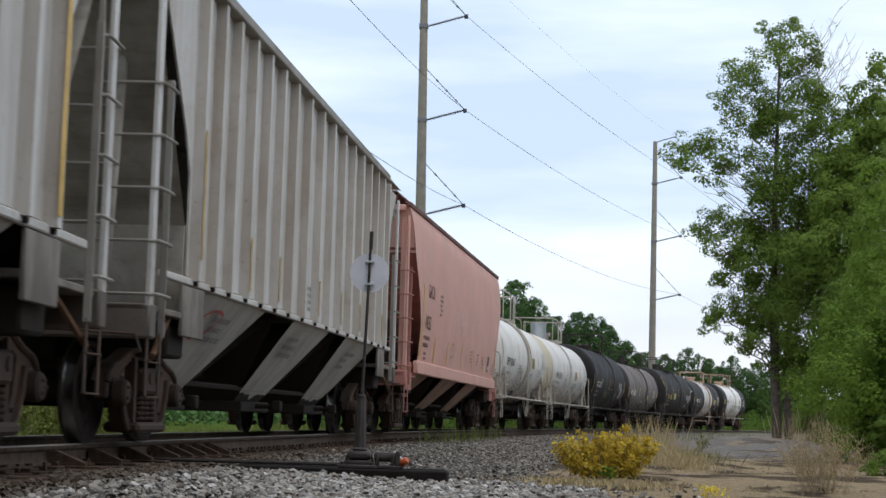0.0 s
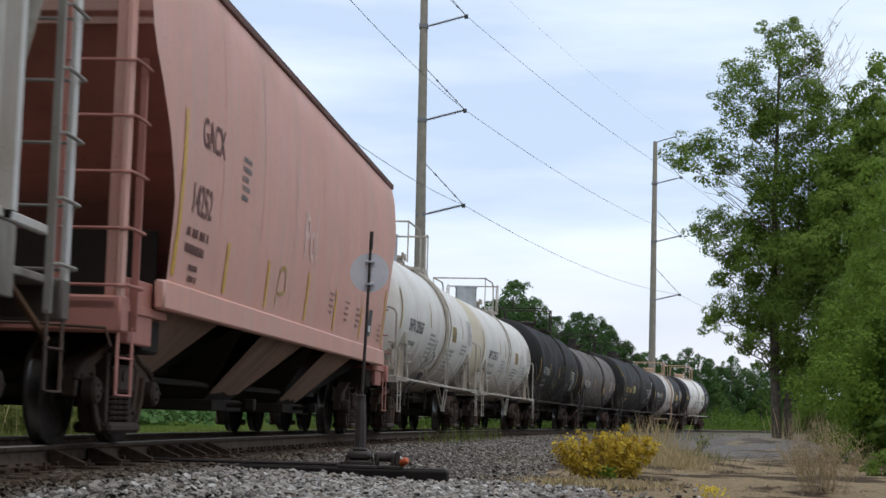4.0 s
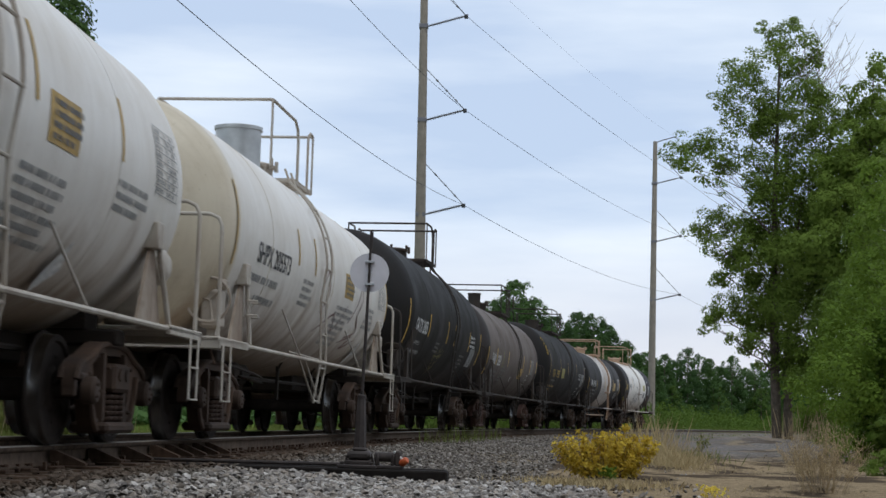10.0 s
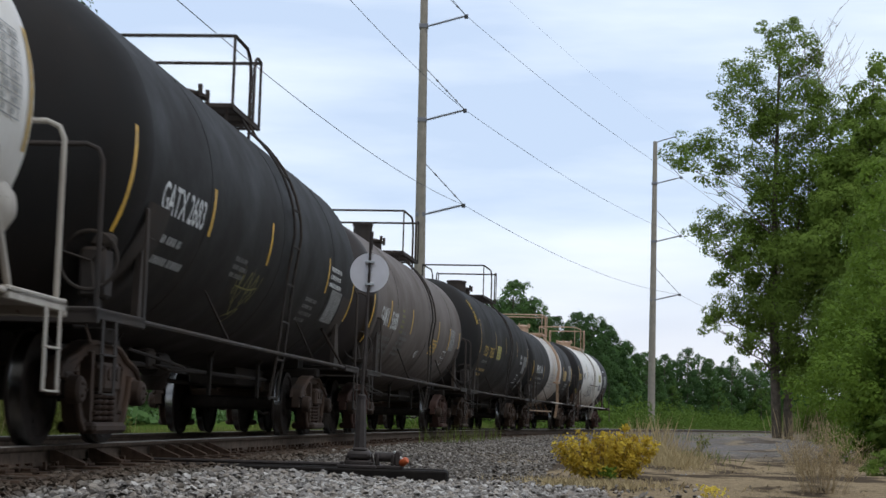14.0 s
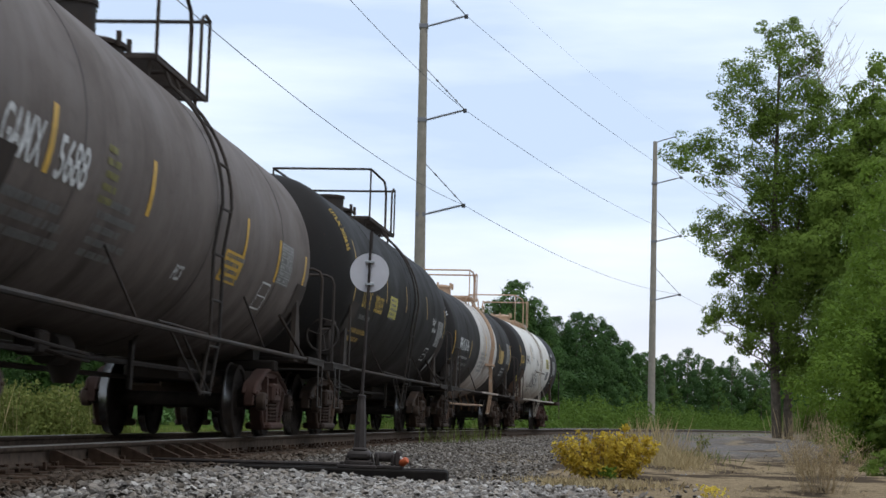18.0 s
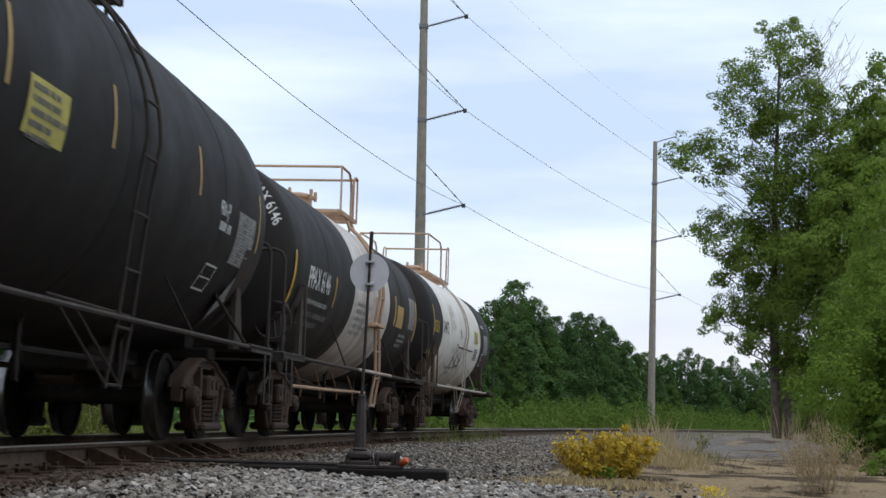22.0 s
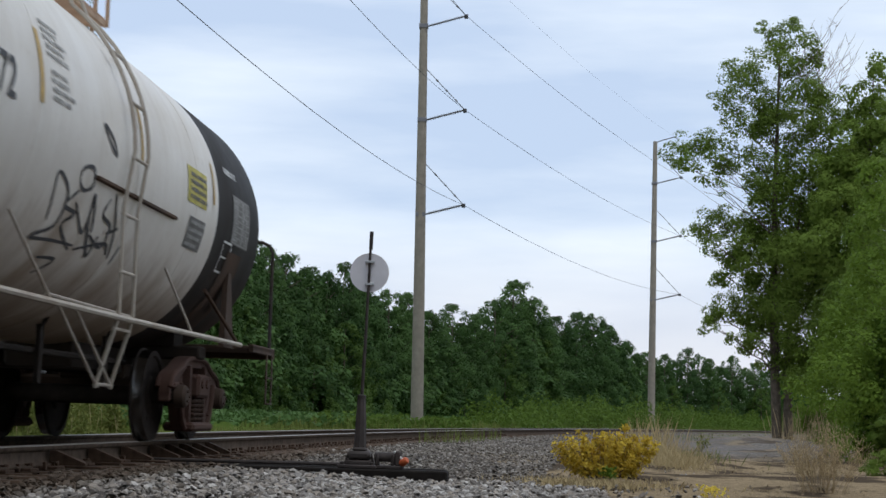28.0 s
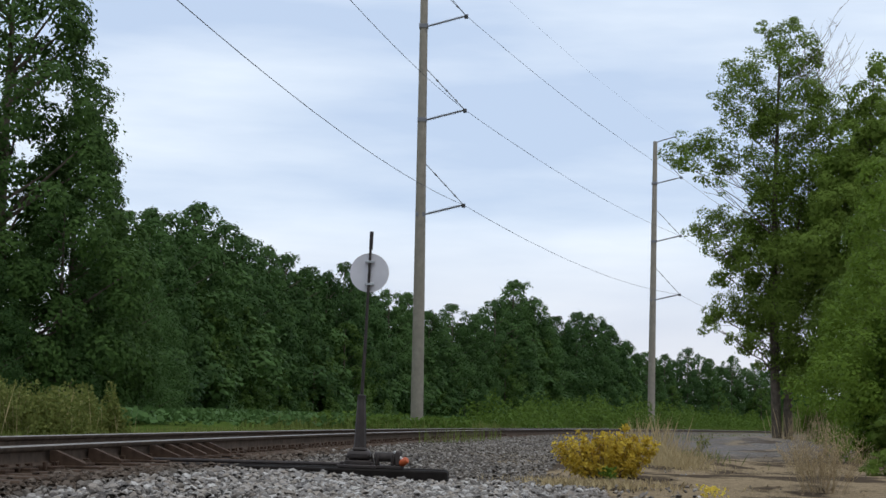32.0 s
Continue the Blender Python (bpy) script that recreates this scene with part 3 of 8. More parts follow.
def build_ballast():
    rng = np.random.default_rng(4)
    bed = thing("ballast", "grey crushed stone ballast under and beside the track", "ballast", kind="structure")
    shapes = stone_shapes(rng, 14)
    verts, faces = [], []
    fresh_verts, fresh_faces = [], []
    rusty_verts, rusty_faces = [], []

    def lay(n, s0, s1, l0, l1, size0, size1, skip_rails=True):
        s = rng.uniform(s0, s1, n)
        l = rng.uniform(l0, l1, n)
        for a, b in zip(s, l):
            if skip_rails and (abs(abs(b) - 0.76) < 0.11):
                continue
            p = beside(a, b)
            z = float(ground_z(p.x, p.y)) + rng.uniform(-0.015, 0.03)
            r = rng.uniform(size0, size1)
            q = Euler(rng.uniform(-0.7, 0.7, 3) + np.array([0, 0, rng.uniform(0, 6.28)])).to_matrix()
            k = shapes[rng.integers(len(shapes))] @ np.array(q).T * r
            # newly tipped stone lies along the foot of the bank at the near end
            fresh = b > 1.9 and a < 6.6 - 0.8 * abs(b - 4.2) + 0.8 * noise.noise(Vector((p.x, p.y, 0.0)))
            vv, ff = (fresh_verts, fresh_faces) if fresh else (verts, faces)
            if b < 1.75 + 0.35 * noise.noise(Vector((0.8 * p.x, 0.8 * p.y, 3.0))) and a < 14:
                vv, ff, fresh = rusty_verts, rusty_faces, True
            if not fresh and a > 4:
                k = k * 0.72
            o = len(vv)
            vv.extend((k + np.array([p.x, p.y, z])).tolist())
            ff.extend(tuple(i + o for i in f) for f in STONE_FACES[:9])

    lay(9000, -4, 6, 1.0, 5.4, 0.012, 0.042)
    lay(1800, -16, -4, 1.0, 5.4, 0.025, 0.05)
    lay(500, -8, 12, 4.6, 6.6, 0.015, 0.04)
    lay(9500, 1, 26, 1.0, 4.7, 0.022, 0.05)
    lay(1200, 0, 26, -2.4, 1.0, 0.03, 0.05)
    lay(4200, 26, 60, 0.9, 4.2, 0.03, 0.055)
    lay(1500, 60, 130, 0.9, 3.4, 0.04, 0.07)
    lay(260, 3, 24, 4.6, 9.5, 0.008, 0.02)
    me = bpy.data.meshes.new("stones")
    me.from_pydata(verts, [], faces)
    me.materials.append(M["stone"])
    ob = new("loose_stones", me)
    ob.parent = bed
    ob["kind"] = "stuff"
    for nm, vv, ff, mat in (("fresh_stones", fresh_verts, fresh_faces, "stone_fresh"), ("rusty_stones", rusty_verts, rusty_faces, "stone_rusty")):
        me = bpy.data.meshes.new("stones")
        me.from_pydata(vv, [], ff)
        me.materials.append(M[mat])
        ob = new(nm, me)
        ob.parent = bed
        ob["kind"] = "stuff"
    # the nearest, largest stones, one by one
    shared = []
    for k in shapes:
        sm = bpy.data.meshes.new("stone")
        sm.from_pydata((k).tolist(), [], STONE_FACES)
        sm.materials.append(M["stone_fresh"])
        shared.append(sm)
    for i in range(280):
        x, y = rng.uniform(-2.6, 1.4), rng.uniform(11.2, 15.2)
        if lateral(x, y) < 2.2:
            continue
        o = new("stone", shared[i % len(shared)])
        o.parent = bed
        r = rng.uniform(0.030, 0.052)
        o.matrix_basis = Matrix.LocRotScale((x, y, float(ground_z(x, y)) + 0.015), Euler(rng.uniform(-0.6, 0.6, 3) + np.array([0, 0, 6 * rng.random()])), (r, r, r))


RAIL = [(-0.070, -0.168), (0.070, -0.168), (0.070, -0.158), (0.020, -0.143), (0.009, -0.125), (0.009, -0.055), (0.030, -0.042), (0.036, -0.034), (0.036, -0.009), (0.025, 0.0), (-0.025, 0.0), (-0.036, -0.009), (-0.036, -0.034), (-0.030, -0.042), (-0.009, -0.055), (-0.009, -0.125), (-0.020, -0.143), (-0.070, -0.158)]


def sweep(prof, stations):
    """Sweeps a cross-section (l, z) along the track: stations are (s, shift of l, shift of z)."""
    g = Geo()
    n = len(prof)
    for s, dl, dz in stations:
        g.v.extend(tuple(beside(s, dl - u, dz + w)) for u, w in prof)
    for i in range(len(stations) - 1):
        for j in range(n):
            a, b = i * n + j, i * n + (j + 1) % n
            g.f.append((a, b, b + n, a + n))
    g.f.append(tuple(range(n)))
    g.f.append(tuple((len(stations) - 1) * n + j for j in range(n)))
    return g


def build_track():
    track = thing("railway_track", "curved single railway track with rusty sides and polished rail heads on timber ties", "railway track", kind="structure")
    stations = [float(a) for a in np.concatenate([np.arange(-30, 60, 1.5), np.arange(60, 300, 4.0)])]
    for side in (0.753, -0.753):
        r = part("rail", sweep(RAIL, [(s, side, 0.0) for s in stations]), M["rail_side"], track)
        me = r.data
        me.materials.append(M["rail_top"])
        for p in me.polygons:
            if p.normal.z > 0.3 and p.center.z > -0.02:
                p.material_index = 1
    # worn switch point lying against the near stock rail
    pts = [(float(s), 0.753 - 0.055 - 0.16 * max(0.0, (6.5 - s) / 12.0), -0.004) for s in np.arange(-10, 9.6, 0.75)]
    part("switch_point", sweep([(u * 0.8, w) for u, w in RAIL], pts), M["rail_side"], track, "planed switch point rail against the stock rail")
    rng = np.random.default_rng(11)
    tie_mesh = Geo().box(-0.115, 0.115, -1.32, 1.32, -0.36, -0.19, 0.012).mesh("tie", M["tie"], 30)
    plate_g = Geo().box(-0.10, 0.10, -0.17, 0.17, -0.19, -0.166, 0.004)
    plate_mesh = plate_g.mesh("tie_plate", M["plate"], 30)
    spike_g = Geo()
    for dx, dy in ((-0.06, 0.085), (0.06, -0.085)):
        spike_g.box(dx - 0.012, dx + 0.012, dy - 0.012, dy + 0.012, -0.17, -0.138, 0.003)
        spike_g.box(dx - 0.016, dx + 0.016, dy - 0.03, dy + 0.016, -0.145, -0.132, 0.003)
    spike_mesh = spike_g.mesh("spike", M["plate"], 30)
    anchor_g = Geo()
    for dx in (-0.15, 0.15):
        anchor_g.box(dx - 0.022, dx + 0.022, -0.085, 0.085, -0.195, -0.165, 0.004)
        anchor_g.box(dx - 0.022, dx + 0.022, -0.10, -0.072, -0.195, -0.13, 0.004)
    anchor_mesh = anchor_g.mesh("rail_anchor", M["plate"], 30)
    for i in range(150):
        s = -12 + i * 0.535 + rng.uniform(-0.025, 0.025)
        t = new("tie", tie_mesh)
        t.parent = track
        t.matrix_basis = on_track(s, rng.uniform(-0.04, 0.04), rng.uniform(-0.006, 0.004)) @ pose(0, 0, 0, 0, 0, rng.uniform(-0.8, 0.8))
        if s > 45:
            continue
        for me, nm in ((plate_mesh, "tie_plate"), (spike_mesh, "spike"), (anchor_mesh, "rail_anchor")):
            for y in ((-0.753, 0.753) if nm == "tie_plate" else (-0.753,)):
                o = new(nm, me)
                o.parent = t
                o.matrix_basis = pose(0, y, 0.0)
    # braces that hold the stock rail at the switch
    for s in (3.2, 4.3, 5.35, 6.4, 7.0, 7.6, 8.2, 8.8):
        g = Geo()
        g.prism([(-0.0, -0.165), (0.30, -0.165), (0.30, -0.145), (0.05, -0.045), (0.0, -0.045)], -0.045, 0.045)
        g.box(-0.05, 0.45, -0.09, 0.09, -0.186, -0.166, 0.004)
        o = part("rail_brace", g, M["plate"], track)
        o.matrix_basis = on_track(s, 0.753 + 0.035, 0) @ pose(0, 0, 0, 0, 0, -90)


build_ground()
build_track()


# ---- switch stand on its two long head-block ties ----
def build_switch_stand():
    base = beside(5.55, 3.05)
    m = on_track(5.55, 3.05, -0.19) @ pose(0, 0, 0, 0, 0, -90)   # x to the camera's side, y along the track
    for dy, end in ((0.0, 0.86), (0.48, 0.80)):
        g = Geo().box(-2.75, end, dy - 0.12, dy + 0.12, -0.175, 0.0, 0.014)
        o = new("head_block_tie", g.mesh("head_block_tie", M["tie_dark"], 30))
        o.matrix_basis = m
        tagged(o, "long dark creosoted timber under the switch stand", "railway tie", "head block ties")
    st = thing("switch_stand", "tall dark iron switch stand with a round white target", "switch stand", m=m)
    y = 0.2
    g = Geo().box(-0.20, 0.17, y - 0.26, y + 0.26, 0.0, 0.035, 0.008)
    base = part("base_plate", g, M["stand"], st)
    for bx in (-0.16, 0.13):
        for by in (y - 0.21, y + 0.21):
            part("bolt", Geo().lathe([(0.035, 0.02), (0.06, 0.02), (0.065, 0.012)], 6, pose(bx, by, 0)), M["stand"], base)
    g = Geo().box(-0.15, 0.10, y - 0.13, y + 0.13, 0.03, 0.075, 0.012)
    g.box(-0.135, 0.095, y - 0.12, y + 0.12, 0.075, 0.165, 0.03)
    g.box(-0.09, 0.05, y - 0.085, y + 0.085, 0.16, 0.20, 0.02)
    part("housing", g, M["stand"], st)
    for k in (-1, 1):
        part("housing_rib", Geo().prism([(-0.02 + k * 0.115, 0.035), (-0.02 + k * 0.155, 0.035), (-0.02 + k * 0.115, 0.15)], y - 0.02, y + 0.02), M["stand"], st)
    g = Geo().lathe([(0.18, 0.066), (0.24, 0.060), (0.50, 0.050), (0.66, 0.040), (0.69, 0.026)], 8, pose(-0.02, y, 0))
    part("pedestal", g, M["stand"], st)
    part("collar", Geo().lathe([(0.66, 0.030), (0.665, 0.040), (0.70, 0.040), (0.71, 0.024)], 10, pose(-0.02, y, 0)), M["stand"], st)
    g = Geo().tube([(-0.02, y, 0.66), (0.0, y, 1.3), (0.022, y, 2.31)], 0.017, 8, 0.013)
    g.tube([(0.022, y, 2.13), (0.025, y, 2.31)], 0.019, 8)
    part("mast", g, M["stand"], st)
    g = Geo().lathe([(-0.003, 0.02), (-0.003, 0.193), (0.003, 0.193), (0.003, 0.02)], 48, pose(0.012, y + 0.028, 1.905, 90, 0, 0))
    part("target", g, M["target"], st, "round white target disc")
    for z in (1.79, 2.01):
        part("clamp", Geo().box(-0.028, 0.062, y - 0.016, y + 0.026, z - 0.012, z + 0.012, 0.004), M["galv"], st, "small grey clamp")
    g = Geo().box(0.13, 0.42, y - 0.17, y - 0.03, 0.0, 0.035, 0.008)
    for bx in (0.15, 0.30):
        g.box(bx, bx + 0.035, y - 0.16, y - 0.04, 0.03, 0.15, 0.012)
    g.lathe([(0.14, 0.045), (0.34, 0.045)], 12, Matrix.Translation((0.0, y - 0.10, 0.115)) @ Matrix.Rotation(radians(90), 4, "Y"))
    g.box(0.335, 0.40, y - 0.15, y - 0.06, 0.03, 0.175, 0.014)
    part("latch_box", g, M["stand"], st)
    g = Geo().tube([(0.33, y - 0.13, 0.17), (0.42, y - 0.14, 0.09)], 0.012, 8)
    part("lever", g, M["ink_white"], st, "short pale lever")
    g = Geo().lathe([(-0.045, 0.024), (-0.03, 0.036), (0.03, 0.036), (0.045, 0.024)], 12, pose(0.43, y - 0.15, 0.075, 30, 55, 0))
    part("lever_weight", g, M["orange"], st, "orange lever weight")
    g = Geo().tube([(-0.05, y, 0.03), (-2.35, y, 0.02)], 0.018, 8)
    part("connecting_rod", g, M["stand"], st)


build_switch_stand()


# ---- power line ----
POLES = [(-12.04, 22.4), (-1.08, 84.0), (17.78, 137.6), (39.0, 189.7)]
ARMS = (21.05, 16.09, 11.15)


def build_power_line():
    tips = []
    for i, (x, y) in enumerate(POLES):
        z0 = float(ground_z(x, y))
        top = 24.24
        q, r = POLES[max(i - 1, 0)], POLES[min(i + 1, len(POLES) - 1)]
        across = Vector((r[1] - q[1], q[0] - r[0], 0)).normalized()
        p = thing("power_pole", "tall grey concrete power pole with three braced line-post insulators", "utility pole", "power line poles", m=pose(x, y, 0, 0, -0.72 if i == 1 else 0.0, 0))
        part("shaft", Geo().lathe([(z0 - 0.4, 0.335), (z0, 0.33), (12.5, 0.255), (top, 0.18)], 12), M["concrete"], p)
        here = []
        for z in ARMS:
            tip = across * 2.28 + Vector((0, 0, z + 0.07))
            a = across * 0.22 + Vector((0, 0, z - 0.39))
            post = part("line_post", Geo().tube([a, tip], 0.045, 8), M["insulator"], p)
            shed = Geo().lathe([(-0.014, 0.05), (0.0, 0.098), (0.014, 0.05)], 10).mesh("insulator_shed", M["insulator"], 40)
            d = (tip - a).normalized()
            for k in range(14):
                o = part("insulator_shed", shed, None, post)
                o.matrix_basis = Matrix.Translation(a.lerp(tip, 0.12 + 0.058 * k)) @ d.to_track_quat("Z", "Y").to_matrix().to_4x4()
            b = across * 0.21 + Vector((0, 0, z + 2.27))
            part("brace", Geo().tube([b, tip], 0.022, 6), M["insulator"], p)
            for u in (0.30, 0.55, 0.80):
                q = b.lerp(tip, u)
                part("brace_insulator", Geo().tube([b.lerp(tip, u - 0.05), q], 0.045, 6), M["insulator"], p)
            part("clamp", Geo().box(-0.24, 0.24, -0.24, 0.24, z - 0.50, z - 0.28, 0.014), M["insulator"], p)
            part("wire_clamp", Geo().box(-0.10, 0.10, -0.10, 0.10, -0.14, 0.06, 0.02, Matrix.Translation(tip)), M["wire"], p)
            here.append(p.matrix_basis @ tip)
        arm = [Vector((0, 0, top - 0.11)), across * 0.63 + Vector((0, 0, top + 0.11)), across * 1.68 + Vector((0, 0, top + 0.35)), across * 1.89 + Vector((0, 0, top + 0.21))]
        part("shield_arm", Geo().tube(arm, 0.042, 6), M["insulator"], p)
        here.append(p.matrix_basis @ arm[-1])
        tips.append(here)
    # the first span hangs a little slacker than the others
    sags = ((1.05, 0.52, 0.52), (1.05, 0.56, 0.56), (1.05, 0.80, 0.80), (0.56, 0.56, 0.56))
    for k in range(4):
        pts = []
        for i in range(len(POLES) - 1):
            a, b = tips[i][k], tips[i + 1][k]
            for j in range(24):
                u = j / 24
                pts.append(a.lerp(b, u) - Vector((0, 0, sags[k][i] * 4 * u * (1 - u))))
        pts.append(tips[-1][k])
        w = new("power_line", Geo().tube(pts, 0.0115 if k < 3 else 0.004, 6).mesh("power_line", M["wire"], 60))
        tagged(w, "thin dark sagging conductor strung between the poles", "cable", "power line wires")


build_power_line()
# ---- the train ----
# Every wagon has its own space: x along the track away from the camera, y to the field side, z from the rail top.
WHEELSETS = []
WHEEL_R = 0.457


def wheelset_mesh():
    g = Geo()
    for side in (1, -1):
        prof = [(0.0, 0.10), (0.005, 0.15), (0.03, 0.17), (0.045, 0.33), (0.03, 0.40), (0.0, 0.415), (0.0, 0.470), (0.022, 0.484), (0.034, 0.462), (0.045, 0.457), (0.135, 0.452), (0.138, 0.40), (0.115, 0.385), (0.10, 0.20), (0.13, 0.16), (0.13, 0.10)]
        prof = [(0.70 + h, r) for h, r in prof]
        m = Matrix.Rotation(radians(-90 * side), 4, "X")
        g.lathe(prof, 40, m)
        for k in range(6):
            a = k * math.pi / 3
            g.lathe([(0.815, 0.022), (0.822, 0.012)], 6, m @ pose(0.27 * math.cos(a), 0.27 * math.sin(a), 0))
    g.lathe([(-1.05, 0.075), (-0.84, 0.082), (-0.80, 0.10), (-0.70, 0.095), (0.70, 0.095), (0.80, 0.10), (0.84, 0.082), (1.05, 0.075)], 16, Matrix.Rotation(radians(90), 4, "X"))
    me = g.mesh("wheelset", M["wheel"], 35)
    me.materials.append(M["tread"])
    for p in me.polygons:
        c = p.center
        r = math.hypot(c.x, c.z)
        if r > 0.445 and abs(c.y) > 0.72 and abs(p.normal.y) < 0.75:
            p.material_index = 1
    return me


def side_frame_geo():
    """Cast side frame in the x-z plane: deep top chord, pedestal jaws, two oval windows and a bottom chord round the spring nest."""
    g = Geo()
    top = [(-1.12, 0.57), (-1.08, 0.65), (-0.97, 0.71), (-0.70, 0.77), (-0.45, 0.86), (-0.25, 0.885), (0.25, 0.885), (0.45, 0.86), (0.70, 0.77), (0.97, 0.71), (1.08, 0.65), (1.12, 0.57)]
    low = [(1.12, 0.47), (1.05, 0.47), (1.03, 0.56), (0.74, 0.56), (0.66, 0.66), (0.46, 0.74), (0.28, 0.77), (-0.28, 0.77), (-0.46, 0.74), (-0.66, 0.66), (-0.74, 0.56), (-1.03, 0.56), (-1.05, 0.47), (-1.12, 0.47)]
    g.prism(top + low, -0.055, 0.055)
    g.tube([(x, -0.065, z - 0.025) for x, z in top], 0.028, 6)
    g.tube([(x, 0.065, z - 0.025) for x, z in top], 0.028, 6)
    for k in (-1, 1):
        # outer leg of the window, running down to the spring seat, with its rounded flange
        leg = [(0.76, 0.58), (0.62, 0.68), (0.60, 0.58), (0.56, 0.40), (0.44, 0.24), (0.36, 0.21), (0.36, 0.11), (0.50, 0.12), (0.64, 0.22), (0.72, 0.42)]
        g.prism([(k * x, z) for x, z in leg], -0.06, 0.06)
        g.tube([(k * x, -0.075, z) for x, z in ((0.77, 0.60), (0.72, 0.42), (0.63, 0.23), (0.50, 0.13))], 0.030, 6)
        # column beside the springs
        g.prism([(k * x, z) for x, z in ((0.40, 0.78), (0.30, 0.79), (0.30, 0.19), (0.37, 0.19))], -0.09, 0.09)
        # adapter crown over the bearing and the jaw's lip
        g.box(k * 0.889 - 0.12, k * 0.889 + 0.12, -0.085, 0.085, 0.53, 0.60, 0.02)
        g.box(k * 1.085 - 0.035, k * 1.085 + 0.035, -0.06, 0.06, 0.40, 0.50, 0.015)
    g.box(-0.46, 0.46, -0.17, 0.17, 0.10, 0.195, 0.03)
    # end of the bolster in the middle window, with two core holes' rims
    g.box(-0.25, 0.25, -0.16, 0.10, 0.455, 0.70, 0.03)
    for x in (-0.11, 0.11):
        g.lathe([(0.0, 0.055), (0.02, 0.055), (0.02, 0.035)], 10, Matrix.Translation((x, -0.155, 0.60)) @ Matrix.Rotation(radians(90), 4, "X"))
    for x in (-0.36, 0.36):
        for z in (0.28, 0.66):
            g.lathe([(0.0, 0.022), (0.03, 0.018)], 6, Matrix.Translation((x, -0.11, z)) @ Matrix.Rotation(radians(90), 4, "X"))
    return g


def spring_geo(x, r=0.070, turns=5.5):
    pts = []
    n = int(turns * 10)
    for i in range(n + 1):
        a = 2 * math.pi * turns * i / n
        pts.append((x + r * math.cos(a), r * math.sin(a), 0.195 + 0.26 * i / n))
    return Geo().tube(pts, 0.019, 6)


TRUCK_PARTS = {}


def truck_parts():
    TRUCK_PARTS["wheelset"] = wheelset_mesh()
    TRUCK_PARTS["side_frame"] = side_frame_geo().mesh("side_frame", M["cast"], 35)
    TRUCK_PARTS["side_frame_red"] = side_frame_geo().mesh("side_frame", M["cast_red"], 35)
    TRUCK_PARTS["springs"] = [spring_geo(x).mesh("coil_spring", M["spring"], 60) for x in (-0.175, 0.0, 0.175)]
    g = Geo().lathe([(0.0, 0.115), (0.09, 0.115), (0.115, 0.095), (0.12, 0.05)], 20, Matrix.Rotation(radians(90), 4, "X"))
    for k in range(3):
        a = k * 2.094
        g.lathe([(0.118, 0.016), (0.135, 0.016)], 6, Matrix.Rotation(radians(90), 4, "X") @ pose(0.055 * math.cos(a), 0.055 * math.sin(a), 0))
    TRUCK_PARTS["bearing"] = g.mesh("bearing_cap", M["cast"], 35)
    g = Geo().box(-0.22, 0.22, -1.14, 1.14, 0.47, 0.66, 0.03)
    g.box(-0.30, 0.30, -0.35, 0.35, 0.62, 0.80, 0.03)
    TRUCK_PARTS["bolster"] = g.mesh("truck", M["cast"], 35)
    g = Geo().box(-0.55, -0.45, -0.9, 0.9, 0.40, 0.50, 0.01)
    g.box(0.45, 0.55, -0.9, 0.9, 0.40, 0.50, 0.01)
    for x in (-0.45, 0.45):
        for y in (-0.745, 0.745):
            g.box(x - 0.04 if x > 0 else x - 0.02, x + 0.02 if x > 0 else x + 0.04, y - 0.05, y + 0.05, 0.30, 0.58, 0.01)
    TRUCK_PARTS["brake_beam"] = g.mesh("brake_beam", M["under"], 35)


truck_parts()


def truck(car, x, red=False):
    t = part("truck", TRUCK_PARTS["bolster"], None, car, "grimy two-axle cast steel truck")
    t.matrix_basis = pose(x, 0, 0)
    part("brake_beam", TRUCK_PARTS["brake_beam"], None, t)
    for y, turn in ((-1.0, 0), (1.0, 180)):
        o = part("side_frame", TRUCK_PARTS["side_frame_red" if red else "side_frame"], None, t)
        o.matrix_basis = pose(0, y, 0, 0, 0, turn)
        for sp in TRUCK_PARTS["springs"]:
            o = part("coil_spring", sp, None, t)
            o.matrix_basis = pose(0, y * 1.04, 0)
        for dx in (-0.889, 0.889):
            o = part("bearing_cap", TRUCK_PARTS["bearing"], None, t)
            o.matrix_basis = pose(dx, y * 1.07, WHEEL_R, 0, 0, turn)
    for dx in (-0.889, 0.889):
        o = part("wheelset", TRUCK_PARTS["wheelset"], None, t)
        WHEELSETS.append((o, dx))
        o.matrix_basis = pose(dx, 0, WHEEL_R)


def coupler(car, x, way):
    """Knuckle coupler with its draft pocket and air hose at one end; way is +1 or -1 along x."""
    m = pose(x, 0, 0, 0, 0, 0 if way > 0 else 180)
    g = Geo().box(-0.55, 0.06, -0.10, 0.10, 0.76, 0.90, 0.02, m)
    g.box(0.02, 0.22, -0.16, 0.10, 0.70, 0.96, 0.04, m)
    g.box(0.16, 0.30, -0.18, -0.04, 0.70, 0.96, 0.04, m)
    part("coupler", g, M["cast"], car)
    pts = [m @ Vector(p) for p in ((-0.2, 0.32, 0.82), (0.0, 0.34, 0.72), (0.12, 0.30, 0.45), (0.30, 0.12, 0.30), (0.40, 0.05, 0.32))]
    part("air_hose", Geo().tube(pts, 0.022, 8), M["under"], car)
    g = Geo().tube([m @ Vector(p) for p in ((-0.25, 0.2, 0.98), (-0.18, 0.7, 0.98), (-0.16, 1.4, 0.95), (-0.16, 1.45, 0.80))], 0.012, 6)
    part("uncoupling_lever", g, M["cast"], car)


